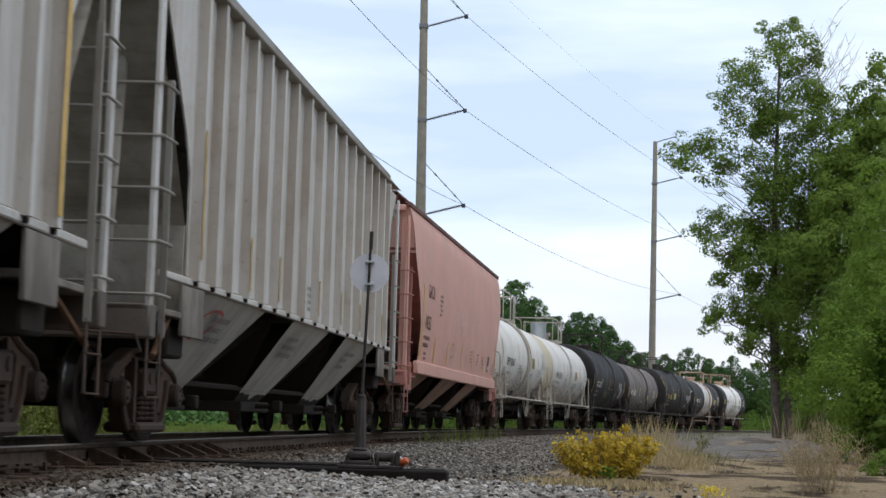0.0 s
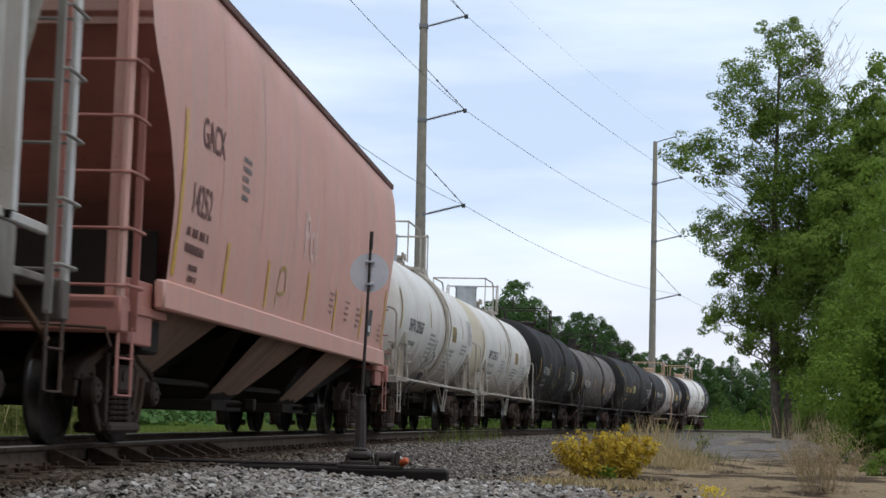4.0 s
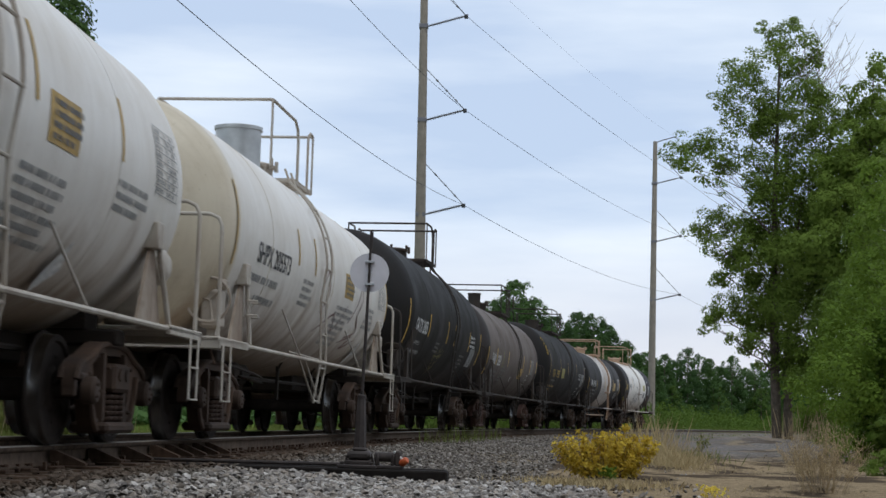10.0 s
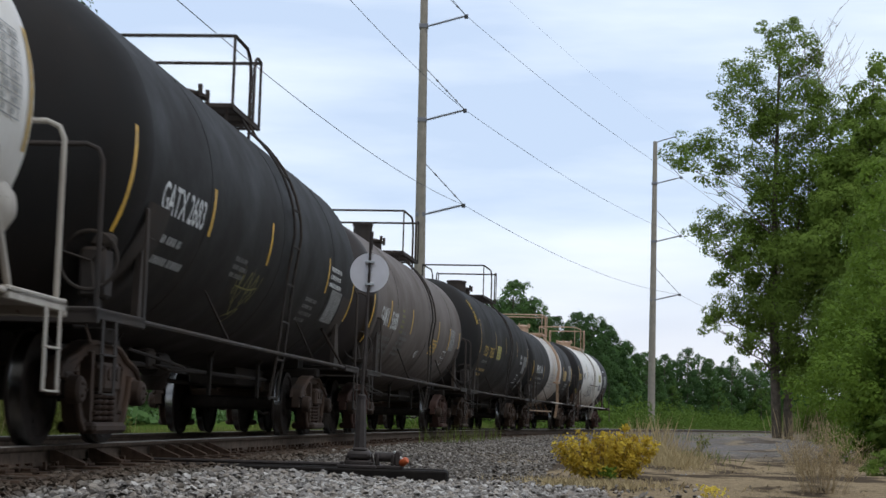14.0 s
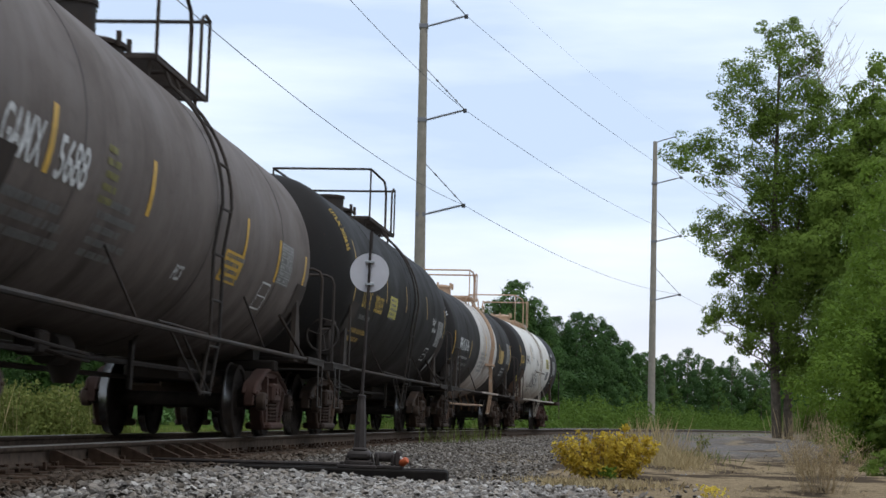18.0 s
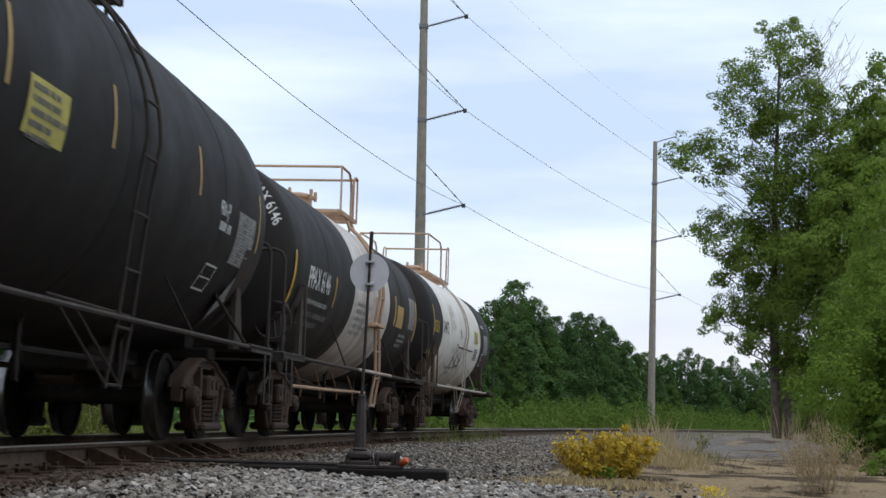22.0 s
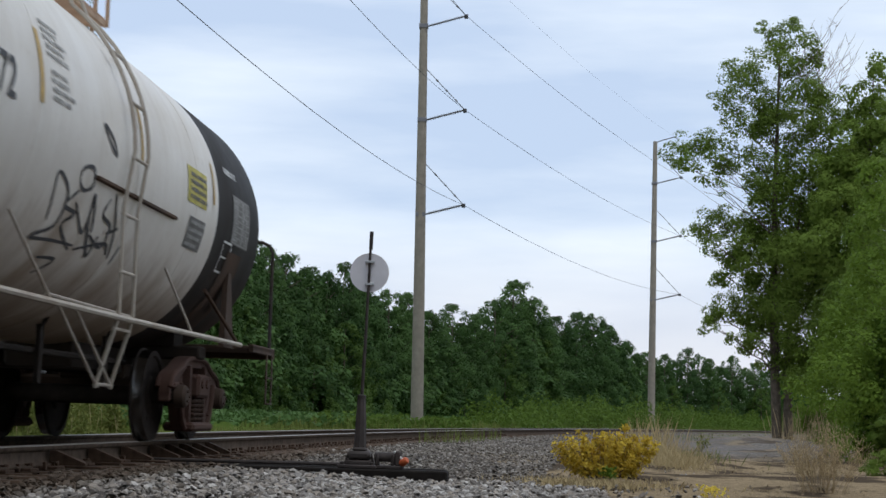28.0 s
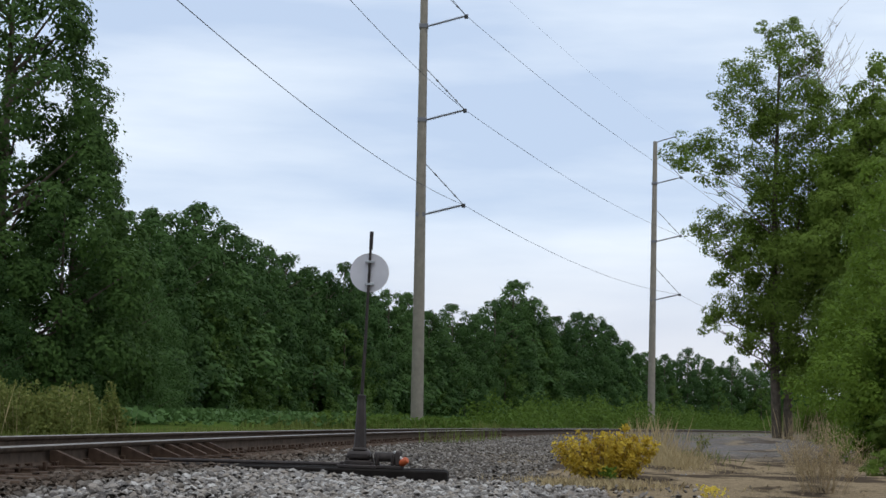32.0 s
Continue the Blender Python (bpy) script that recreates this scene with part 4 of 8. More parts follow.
def stirrup(car, x, y, z_top, z_low, mat, w=0.36, rungs=1, label=""):
    """Hanging sill step: two flat straps and its treads, along x."""
    g = Geo()
    for k in (-1, 1):
        g.box(x + k * w / 2 - 0.032, x + k * w / 2 + 0.032, y - 0.006, y + 0.006, z_low, z_top, 0.003)
    for i in range(rungs):
        z = z_low + i * 0.30
        g.box(x - w / 2, x + w / 2, y - 0.02, y + 0.02, z - 0.008, z + 0.008, 0.003)
    part("sill_step", g, mat, car, label)


# -- things painted on round tanks and flat sides --
def on_tank(R, zc, out=0.007):
    def place(u, v, up):
        a = up / R + v / R
        return (u, -(R + out) * math.cos(a), zc + (R + out) * math.sin(a))
    return place


def letters(car, body, size, x, up, R, zc, mat, thin=1.0, name="lettering", label="", spacing=1.0, out=0.007, slope=0.0):
    vs, fs = glyphs(body, size, spacing, thin)
    pl = on_tank(R, zc, out)
    g = Geo().add([pl(x + u, v + slope * u, up) for u, v in vs], fs)
    return part(name, g, mat, car, label, 0)


def head_letters(car, body, size, x, a0, R, zc, xa, depth, mat):
    """Letters that run down the round of the tank's front head, their tops towards the shell."""
    vs, fs = glyphs(body, size)

    def r_at(q):
        u = max(0.0, min(1.0, (xa + depth - q) / depth))
        return R * math.sqrt(1 - u * u) + 0.008
    pts = []
    for u, v in vs:
        r = r_at(x + v)
        a = a0 - u / r
        pts.append((x + v - 0.006, -r * math.cos(a), zc + r * math.sin(a)))
    return part("lettering", Geo().add(pts, fs), mat, car, "", 0)


def patch(car, x0, x1, up0, up1, R, zc, mat, name="stripe", label="", out=0.005, lean=0.0):
    """A painted or stuck-on rectangle on the near side of a tank; up is measured along the skin from mid-height."""
    pl = on_tank(R, zc, out)
    n = max(2, int(abs(up1 - up0) / 0.08) + 1)
    rows = [[pl(x + lean * (i / (n - 1)), up0 + (up1 - up0) * i / (n - 1), 0) for x in (x0, x1)] for i in range(n)]
    return part(name, Geo().sheet(rows), mat, car, label, 180)


def text_bars(car, x0, x1, up1, rows, pitch, R, zc, mat, seed=1, out=0.006, fill=0.55, name="stencil_block", flat=None):
    """Lines of writing too small to read: broken bars."""
    rng = random.Random(seed)
    g = Geo()
    pl = flat or on_tank(R, zc, out)
    for r in range(rows):
        x, end = x0 + rng.uniform(0, 0.04), x1 - rng.uniform(0, 0.35) * (x1 - x0)
        while x < end:
            w = min(rng.uniform(0.30, 0.75) * pitch * fill + 0.012, end - x + 0.02)
            a, b = up1 - r * pitch, up1 - r * pitch - pitch * fill
            g.sheet([[pl(x, b, 0), pl(x + w, b, 0)], [pl(x, a, 0), pl(x + w, a, 0)]])
            x += w + pitch * fill * (0.9 if rng.random() < 0.18 else 0.28)
    ob = part(name, g, mat, car, "", 0)
    ob["kind"] = "stuff"
    return ob


def scrawl(car, strokes, R, zc, mat, width=0.03, name="graffiti", label="", flat=None, out=0.006):
    """Sprayed lines: each stroke is a smooth ribbon through its points (x, up)."""
    g = Geo()
    pl = flat or on_tank(R, zc, out)
    for st in strokes:
        fine = []
        for i in range(len(st) - 1):
            p0, p1, p2, p3 = st[max(i - 1, 0)], st[i], st[i + 1], st[min(i + 2, len(st) - 1)]
            for k in range(6):
                t = k / 6
                fine.append(tuple(0.5 * (2 * b + (c - a) * t + (2 * a - 5 * b + 4 * c - d) * t * t + (3 * b - a - 3 * c + d) * t ** 3) for a, b, c, d in zip(p0, p1, p2, p3)))
        fine.append(st[-1])
        rows = []
        for i, p in enumerate(fine):
            q, r = fine[max(i - 1, 0)], fine[min(i + 1, len(fine) - 1)]
            dx, dy = r[0] - q[0], r[1] - q[1]
            n = math.hypot(dx, dy) or 1.0
            w = width * (0.35 + 0.65 * math.sin(math.pi * (0.12 + 0.76 * i / len(fine))))
            rows.append([pl(p[0] - dy / n * w / 2, p[1] + dx / n * w / 2, 0), pl(p[0] + dy / n * w / 2, p[1] - dx / n * w / 2, 0)])
        g.sheet(rows)
    ob = part(name, g, mat, car, label, 0)
    ob["kind"] = "stuff"
    return ob


# -- tank wagons --
def tank_profile(xa, xb, R, depth):
    out = []
    for i in range(13):
        a = math.pi / 2 * i / 12
        out.append((xa + depth * (1 - math.cos(a)), max(0.02, R * math.sin(a))))
    out += [(xb - depth * (1 - math.cos(math.pi / 2 * (12 - i) / 12)), max(0.02, R * math.sin(math.pi / 2 * (12 - i) / 12))) for i in range(13)]
    return out


def tank_bands(car, xa, xb, R, zc, bands, depth=0.62):
    """The shell, cut into its painted bands; bands are (start, end, material, label)."""
    prof = tank_profile(xa, xb, R, depth)
    px, pr = [p[0] for p in prof], [p[1] for p in prof]
    m = Matrix(((0, 0, 1, 0), (1, 0, 0, 0), (0, 1, 0, zc), (0, 0, 0, 1)))
    for x0, x1, mat, label in bands:
        xs = [x for x in px if x0 < x < x1]
        cyl = np.arange(max(x0, xa + depth), min(x1, xb - depth), 0.6).tolist()
        xs = sorted(set([x0, x1] + xs + cyl))
        rows = [(x, float(np.interp(x, px, pr))) for x in xs]
        part("tank_shell", Geo().lathe(rows, 72, m, close=(x0 <= xa + 0.01 or x1 >= xb - 0.01)), M[mat], car, label, 50)


def weld_ring(car, x, R, zc, mat, w=0.03, h=0.012, name="seam"):
    m = Matrix(((0, 0, 1, 0), (1, 0, 0, 0), (0, 1, 0, zc), (0, 0, 0, 1)))
    part(name, Geo().lathe([(x - w / 2, R - 0.01), (x - w / 2, R + h), (x + w / 2, R + h), (x + w / 2, R - 0.01)], 72, m), mat, car)


def tank_ladder(car, x, R, zc, mat, z_low=0.52, w=0.42, y=-1.52, top=None, label="", fat=0.017, braces=1, foot=-1.38, rung_mat=None):
    """Side ladder: from the hanging step past the running pipe, then bent over the shell to the top platform."""
    top = top if top is not None else zc + R + 0.05
    path = [(foot, z_low - 0.03), (foot, z_low), (y + 0.06, 1.04), (-(R + 0.07) * math.cos(-0.30), zc + (R + 0.07) * math.sin(-0.30))]
    for i in range(1, 10):
        a = -0.1 + 1.0 * i / 9
        path.append((-(R + 0.07) * math.cos(a), zc + (R + 0.07) * math.sin(a)))
    path.append((-0.86, top))
    lad = None
    for k in (-1, 1):
        o = part("ladder_rail", Geo().tube([(x + k * w / 2, a, b) for a, b in path], fat, 6), mat, car, label)
        lad = lad or o
    dist = 0.0
    prev = path[0]
    nxt = 0.03
    for q in path[1:]:
        L = math.hypot(q[0] - prev[0], q[1] - prev[1])
        while nxt <= dist + L:
            u = (nxt - dist) / L
            p = (prev[0] + (q[0] - prev[0]) * u, prev[1] + (q[1] - prev[1]) * u)
            part("rung", Geo().tube([(x - w / 2 - 0.04, p[0], p[1]), (x + w / 2 + 0.04, p[0], p[1])], min(fat, 0.017) * 0.85, 6), rung_mat or mat, lad)
            nxt += 0.46
        dist += L
        prev = q
    # twin diagonal braces from the running pipe to the feet, and a thin stay back to the shell
    for k in (-1, 1)[:2 * braces]:
        part("ladder_brace", Geo().tube([(x + k * w / 2 - 1.55, y + 0.06, 1.02), (x + k * w / 2, foot, z_low)], 0.013, 6), mat, car)
    if braces:
        part("ladder_stay", Geo().tube([(x + w / 2, y + 0.08, 1.06), (x - 1.3, y + 0.30, 1.13)], 0.014, 6), mat, car)


def hoop_rail(car, x0, x1, y, z0, z1, mat, r=0.021, name="grab_hoop"):
    """An upturned U of pipe along x with rounded corners."""
    k = 0.13 * (1 if x1 > x0 else -1)
    pts = [(x0, y, z0), (x0, y, z1 - 0.13), (x0 + 0.3 * k, y, z1 - 0.04), (x0 + k, y, z1), (x1 - k, y, z1), (x1 - 0.3 * k, y, z1 - 0.04), (x1, y, z1 - 0.13), (x1, y, z0)]
    part(name, Geo().tube(pts, r, 8), mat, car)


def cross_hoop(car, x, y0, y1, z0, z1, mat, r=0.021, name="end_rail"):
    k = 0.13 * (1 if y1 > y0 else -1)
    pts = [(x, y0, z0), (x, y0, z1 - 0.13), (x, y0 + 0.3 * k, z1 - 0.04), (x, y0 + k, z1), (x, y1 - k, z1), (x, y1 - 0.3 * k, z1 - 0.04), (x, y1, z1 - 0.13), (x, y1, z0)]
    part(name, Geo().tube(pts, r, 8), mat, car)


def top_platform(car, x0, x1, zt, R, zc, mat, half=0.92, rail=0.85, deck=None):
    """Walkway round the fittings on top of the tank: gratings on both sides, rails across both ends, openings at the ladders."""
    plat = None
    for y in (-half, half - 0.50):
        fr = Geo()
        rail_end, x0 = x0, deck if deck is not None else x0
        for a, b in ((y, y + 0.03), (y + 0.47, y + 0.50)):
            fr.box(x0, x1, a, b, zt - 0.06, zt - 0.01, 0.005)
        for x in np.linspace(x0, x1 - 0.04, 4):
            fr.box(x, x + 0.04, y + 0.03, y + 0.47, zt - 0.05, zt - 0.015, 0.004)
        o = part("platform", fr, mat, car, "top platform grating")
        plat = plat or o
        n = int((x1 - x0) / 0.07)
        g = Geo()
        for i in range(n):
            x = x0 + 0.03 + i * (x1 - x0 - 0.06) / (n - 1)
            g.box(x - 0.008, x + 0.008, y, y + 0.50, zt - 0.012, zt + 0.012)
        part("grating", g, mat, o)
        x0 = rail_end
    for x in (deck if deck is not None else x0, x1 - 0.22):
        part("cross_walk", Geo().box(x, x + 0.22, -half + 0.5, half - 0.5, zt - 0.05, zt - 0.01, 0.006), mat, car)
    for x in (x0 + 0.12, x1 - 0.12):
        for y in (-half + 0.1, half - 0.1):
            zb = zc + math.sqrt(max(0.0, R * R - y * y)) - 0.03
            part("platform_leg", Geo().tube([(x, y, zb), (x, y, zt - 0.02)], 0.02, 6), mat, car)
    top = zt + rail
    gap = x0 + (x1 - x0) * 0.62
    for y in (-half, half):
        k = 0.16 if y < 0 else -0.16
        # corner post, rail along the side that bends down before the ladder, and a short hoop past the opening
        part("post", Geo().box(x0 - 0.03, x0 + 0.03, y - 0.012, y + 0.012, zt - 0.05, top, 0.004), mat, car)
        part("side_rail", Geo().tube([(x0, y, top), (gap - 0.25, y, top), (gap - 0.06, y, top - 0.10), (gap, y, top - 0.28), (gap, y, zt - 0.02)], 0.022, 8), mat, car)
        part("step_rail", Geo().tube([(x1 - 0.38, y, zt - 0.02), (x1 - 0.38, y, top - 0.14), (x1 - 0.33, y, top - 0.03), (x1 - 0.2, y, top + 0.02), (x1, y, top)], 0.020, 8), mat, car)
        part("post", Geo().box(x1 - 0.03, x1 + 0.03, y - 0.012, y + 0.012, zt - 0.05, top, 0.004), mat, car)
    for x in (x0, x1):
        part("end_guard", Geo().tube([(x, -half, top), (x, half, top)], 0.022, 8), mat, car)


def tank_car(spec):
    car = thing(spec["name"], spec["label"], "tank car", "train cars")
    R, zc, half = spec["R"], spec["zc"], spec["half"]
    tcx = half                                  # truck centres at +-half
    fit = M[spec["fit"]]
    low = M[spec.get("low", "under")]
    xe = half + 1.62                            # end sills
    xa, xb = -xe + spec.get("head_in", 0.28), xe + 0.64 * spec.get("rear_extra", 0.0) - spec.get("head_in", 0.28) - spec.get("rear_in", 0.0)
    tank_bands(car, xa, xb, R, zc, [(max(a, xa), min(b, xb), m, l) for a, b, m, l in spec["bands"]], spec.get("depth", 0.62))
    for x in spec.get("seams", ()):
        weld_ring(car, x, R, zc, M[spec["bands"][0][2] if abs(x) > 3 or len(spec["bands"]) < 3 else spec["bands"][1][2]], 0.014, 0.003)
    for x in (-tcx, tcx):
        truck(car, x, spec.get("red", False) or (x > 0 and spec.get("red_rear", False)))
    k = 1
    for end in (-1, 1):
        e = end * (xe + (spec.get("rear_extra", 0.0) if end > 0 else 0.0))
        fit = M[spec.get("rear" if end > 0 else "front", spec["fit"])]
        inner = end * (half - 0.85)
        g = Geo().box(min(e, inner - end * 1.2), max(e, inner - end * 1.2), -0.33, 0.33, 0.68, 1.02, 0.02)
        part("stub_sill", g, M["under"], car)
        # end platform
        g = Geo().box(min(e, e - end * 1.35), max(e, e - end * 1.35), -1.5, 1.5, 1.02, 1.06, 0.008)
        for y in (-1.5, 1.44):
            g.box(min(e, e - end * 1.35), max(e, e - end * 1.35), y, y + 0.06, 0.985, 1.075, 0.008)
        g.box(min(e, e - end * 0.08), max(e, e - end * 0.08), -1.5, 1.5, 0.95, 1.08, 0.01)
        part("end_platform", g, fit, car)
        # saddle bolster with its two raised legs
        bx = end * half
        g = Geo().box(bx - 0.16, bx + 0.16, -1.12, 1.12, 0.86, 1.0, 0.02)
        part("body_bolster", g, low, car)
        for y in (-1, 1):
            ang = 0.42
            if spec.get("bracket"):
                # flat gusset from the platform up to a boxy pad on the shell, its edge carrying short rungs
                zb = 1.72
                yb = y * math.sqrt(R * R - (zb + 0.08 - zc) ** 2)
                ax = bx - 0.12 if end < 0 else bx + 0.02
                g = Geo().prism([(ax - 0.50 if end < 0 else ax - 0.42, 1.05), (ax + 0.14 if end < 0 else ax + 0.40, 1.05), (ax + 0.10, zb), (ax - 0.06, zb)], y * 1.36, y * 1.33)
                br = part("saddle_bracket", g, M["fit_rust"], car, "rust-streaked white bracket")
                part("pad", Geo().box(ax - 0.10, ax + 0.12, min(yb * 0.97, yb + y * 0.10), max(yb * 0.97, yb + y * 0.10), zb, zb + 0.24, 0.012), fit, br)
                part("bracket_edge", Geo().tube([(ax + 0.10, y * 1.40, zb), (ax + (0.15 if end < 0 else 0.41), y * 1.44, 1.07)], 0.025, 6), fit, br)
                if end < 0:
                    for q in (0.25, 0.5):
                        zz = zb + (1.07 - zb) * q
                        part("rung", Geo().tube([(ax + 0.08, y * 1.41, zz), (ax + 0.10, y * 1.52, zz), (ax + 0.22, y * 1.52, zz - 0.02), (ax + 0.22, y * 1.43, zz - 0.02)], 0.012, 6), fit, br)
                continue
            if end < 0 or y > 0:
                # square grab post at the inner end of the platform
                gx = e - end * 1.30
                part("grab_post", Geo().box(gx - 0.035, gx + 0.035, y * 1.49 - 0.012, y * 1.49 + 0.012, 1.05, 2.0, 0.005), fit, car)
                part("grab_bar", Geo().tube([(gx, y * 1.49, 1.99), (gx - 0.02, y * 1.38, 2.02)], 0.016, 6), fit, car)
            py, pz = y * R * math.cos(ang), zc - R * math.sin(ang)
            g = Geo().prism([(bx - 0.06, 1.0), (bx + (0.42 if end > 0 else 0.20), 1.0), (bx + 0.15, pz + 0.10), (bx + 0.03, pz + 0.10)], y * 1.36, y * 1.30)
            g.box(bx - 0.03, bx + 0.21, min(y * 1.32, py), max(y * 1.32, py), pz - 0.04, pz + 0.16, 0.012)
            part("saddle_leg", g, M[spec.get("saddle", spec["fit"])], car)
            if end > 0:
                part("stay", Geo().tube([(bx - 0.75, y * 1.28, 1.55), (bx + 0.15, y * 1.44, 1.08)], 0.022, 6), M[spec.get("saddle", spec["fit"])], car)
            sa = Geo()
            aa = [-0.25 - 0.75 * i / 6 for i in range(7)]
            sa.sheet([[(bx + dx, y * (R + 0.012) * math.cos(a), zc + (R + 0.012) * math.sin(a)) for dx in (-0.35, 0.35)] for a in aa])
            part("saddle_pad", sa, M[spec.get("saddle", spec["fit"])], car)
        # cradle under the tank
        for y in (-1, 1):
            part("cradle", Geo().prism([(bx - 0.2, 1.0), (bx + 0.2, 1.0), (bx + 0.2, zc - R * 0.80), (bx - 0.2, zc - R * 0.80)], y * 0.55, y * 0.85), low, car)
        coupler(car, e + end * 0.12, end)
        for y in (-1.5, 1.5):
            stirrup(car, e - end * 0.34, y, 1.0, 0.42, fit, 0.34, 2)
        for y in (-1, 1):
            cross_hoop(car, e - end * 0.12, y * 1.45, y * 0.30, 1.06, 2.35, M[spec.get("hoop", spec["fit"])])
    # hand brake at the front end; brake reservoirs on the rear platform
    fit = M[spec.get("front", spec["fit"])]
    hx = -half - 0.72
    hb = part("handbrake_housing", Geo().box(hx - 0.13, hx + 0.13, -1.30, -1.08, 1.20, 1.62, 0.03).box(hx - 0.09, hx + 0.09, -1.34, -1.10, 1.62, 1.74, 0.03).box(hx - 0.04, hx + 0.04, -1.24, -1.14, 1.06, 1.22, 0.01), fit, car)
    wheel = [(hx - 0.20, -1.19 + 0.24 * math.cos(a), 1.50 + 0.24 * math.sin(a)) for a in np.linspace(0, 6.283, 21)]
    part("handbrake_wheel", Geo().tube(wheel, 0.016, 6), fit, hb)
    for k in range(3):
        a = k * 2.094 + 0.3
        part("wheel_spoke", Geo().tube([(hx - 0.13, -1.19, 1.50), (hx - 0.20, -1.19 + 0.24 * math.cos(a), 1.50 + 0.24 * math.sin(a))], 0.012, 5), fit, hb)
    if spec.get("bracket"):
        for px, py, pz, r, ln in ((half + 0.62, -1.22, 1.62, 0.17, 0.16), (half + 0.80, -0.95, 1.32, 0.24, 0.22)):
            part("brake_reservoir_cap", Geo().lathe([(-ln, r * 0.6), (-ln + 0.04, r), (ln - 0.06, r), (ln, r * 0.55)], 20, Matrix.Translation((px, py, pz)) @ Matrix.Rotation(radians(90), 4, "X")), fit, car)
            part("reservoir_stand", Geo().box(px - 0.05, px + 0.05, py - 0.05, py + 0.05, 1.06, pz - r * 0.7, 0.01), fit, car)
    fit = M[spec["fit"]]
    for y in (-1.46, 1.46):
        part("running_pipe", Geo().tube([(-xe + 1.3, y, 1.04), (0, y, 1.03), (xe - 1.3, y, 1.04)], 0.026, 8), M[spec.get("pipe_mat", spec["fit"])], car, "long running pipe along the side")
        for x in (-half * 0.42, half * 0.55):
            part("pipe_bracket", Geo().tube([(x, y, 1.04), (x - 0.45, y * 0.88, zc - math.sqrt(max(0.05, R * R - (y * 0.86) ** 2)))], 0.012, 6), fit, car)
    lx = spec["ladder"]
    zt = zc + R + spec.get("plat_up", -0.05)
    tank_ladder(car, lx, R, zc, M[spec.get("ladder_mat", spec["fit"])], spec.get("ladder_low", 0.50), label=spec.get("ladder_label", ""), top=zt, braces=spec.get("braces", 1), foot=spec.get("foot", -1.38), fat=spec.get("ladder_fat", 0.017), rung_mat=M[spec.get("rung_mat", spec.get("ladder_mat", spec["fit"]))])
    p0, p1 = spec["platform"]
    top_platform(car, p0, p1, zt, R, zc, M[spec.get("rail_mat", spec["fit"])], spec.get("plat_half", 0.92), spec.get("rail", 0.85), spec.get("deck"))
    # manway and valve housing
    g = Geo().lathe([(zc + R - 0.12, 0.31), (zc + R + 0.20, 0.31), (zc + R + 0.21, 0.35), (zc + R + 0.25, 0.35), (zc + R + 0.29, 0.24)], 24, pose(spec.get("man", 0.75), 0, 0))
    man = part("manway", g, M[spec.get("man_mat", spec["fit"])], car)
    for i in range(6):
        a = i * math.pi / 3
        part("eye_bolt", Geo().lathe([(zc + R + 0.18, 0.03), (zc + R + 0.34, 0.03)], 8, pose(spec.get("man", 0.75) + 0.38 * math.cos(a), 0.38 * math.sin(a), 0)), M[spec.get("man_mat", spec["fit"])], man)
    h = spec.get("bonnet", 0.55)
    if h:
        x = spec.get("bonnet_x", 0.0)
        rr = spec.get("bonnet_r", 0.33)
        g = Geo().lathe([(zc + R - 0.1, rr), (zc + R + h - 0.05, rr), (zc + R + h - 0.05, rr + 0.02), (zc + R + h, rr + 0.02), (zc + R + h + 0.01, rr * 0.8)], 32, pose(x, 0, 0))
        part("valve_bonnet", g, M[spec.get("bonnet_mat", "galv")], car, "cylindrical valve bonnet")
    # bottom fittings
    g = Geo().lathe([(zc - R - 0.35, 0.10), (zc - R - 0.2, 0.16), (zc - R + 0.05, 0.22)], 16, pose(0.3, 0, 0))
    part("bottom_outlet", g, M["under"], car)
    g = Geo().lathe([(-0.5, 0.12), (-0.45, 0.2), (0.45, 0.2), (0.5, 0.12)], 20, Matrix.Translation((-half * 0.45, 0.2, 0.80)) @ Matrix.Rotation(radians(90), 4, "Y"))
    part("brake_reservoir", g, M["under"], car)
    # brake cylinder, levers and control valve in the clutter below the tank
    bxx = -half * 0.2
    part("brake_cylinder", Geo().lathe([(-0.3, 0.08), (-0.26, 0.15), (0.18, 0.15), (0.22, 0.06), (0.5, 0.03)], 18, Matrix.Translation((bxx, -0.35, 0.84)) @ Matrix.Rotation(radians(90), 4, "Y")), M["under"], car)
    part("control_valve", Geo().box(bxx - 1.15, bxx - 0.82, -0.60, -0.38, 0.74, 0.96, 0.03), M["under"], car)
    part("valve_pipe", Geo().tube([(bxx - 0.95, -0.55, 0.80), (bxx - 0.95, -0.75, 0.74), (bxx - 0.3, -0.78, 0.72), (bxx - 0.1, -0.4, 0.80)], 0.016, 6), M["under"], car)
    for dx in (0.55, -half + 1.9, half - 1.9):
        part("brake_lever", Geo().prism([(dx - 0.05, 0.52), (dx + 0.03, 0.50), (dx + 0.07, 1.0), (dx - 0.03, 1.0)], -0.62, -0.58), M["under"], car)
        part("lever_hanger", Geo().tube([(dx, -0.60, 0.95), (dx + 0.05, -0.75, 1.25)], 0.018, 6), M["under"], car)
    part("handbrake_rod", Geo().tube([(-half + 0.9, -1.02, 0.86), (-half + 2.6, -0.95, 0.80), (bxx - 0.4, -0.80, 0.78)], 0.016, 6), M["under"], car)
    g = Geo().tube([(-half + 1.0, -0.55, 0.78), (half - 1.0, -0.55, 0.78)], 0.028, 6)
    part("brake_rod", g, M["under"], car)
    g = Geo().tube([(-half + 1.0, 0.35, 0.70), (half - 1.0, 0.35, 0.70)], 0.03, 6)
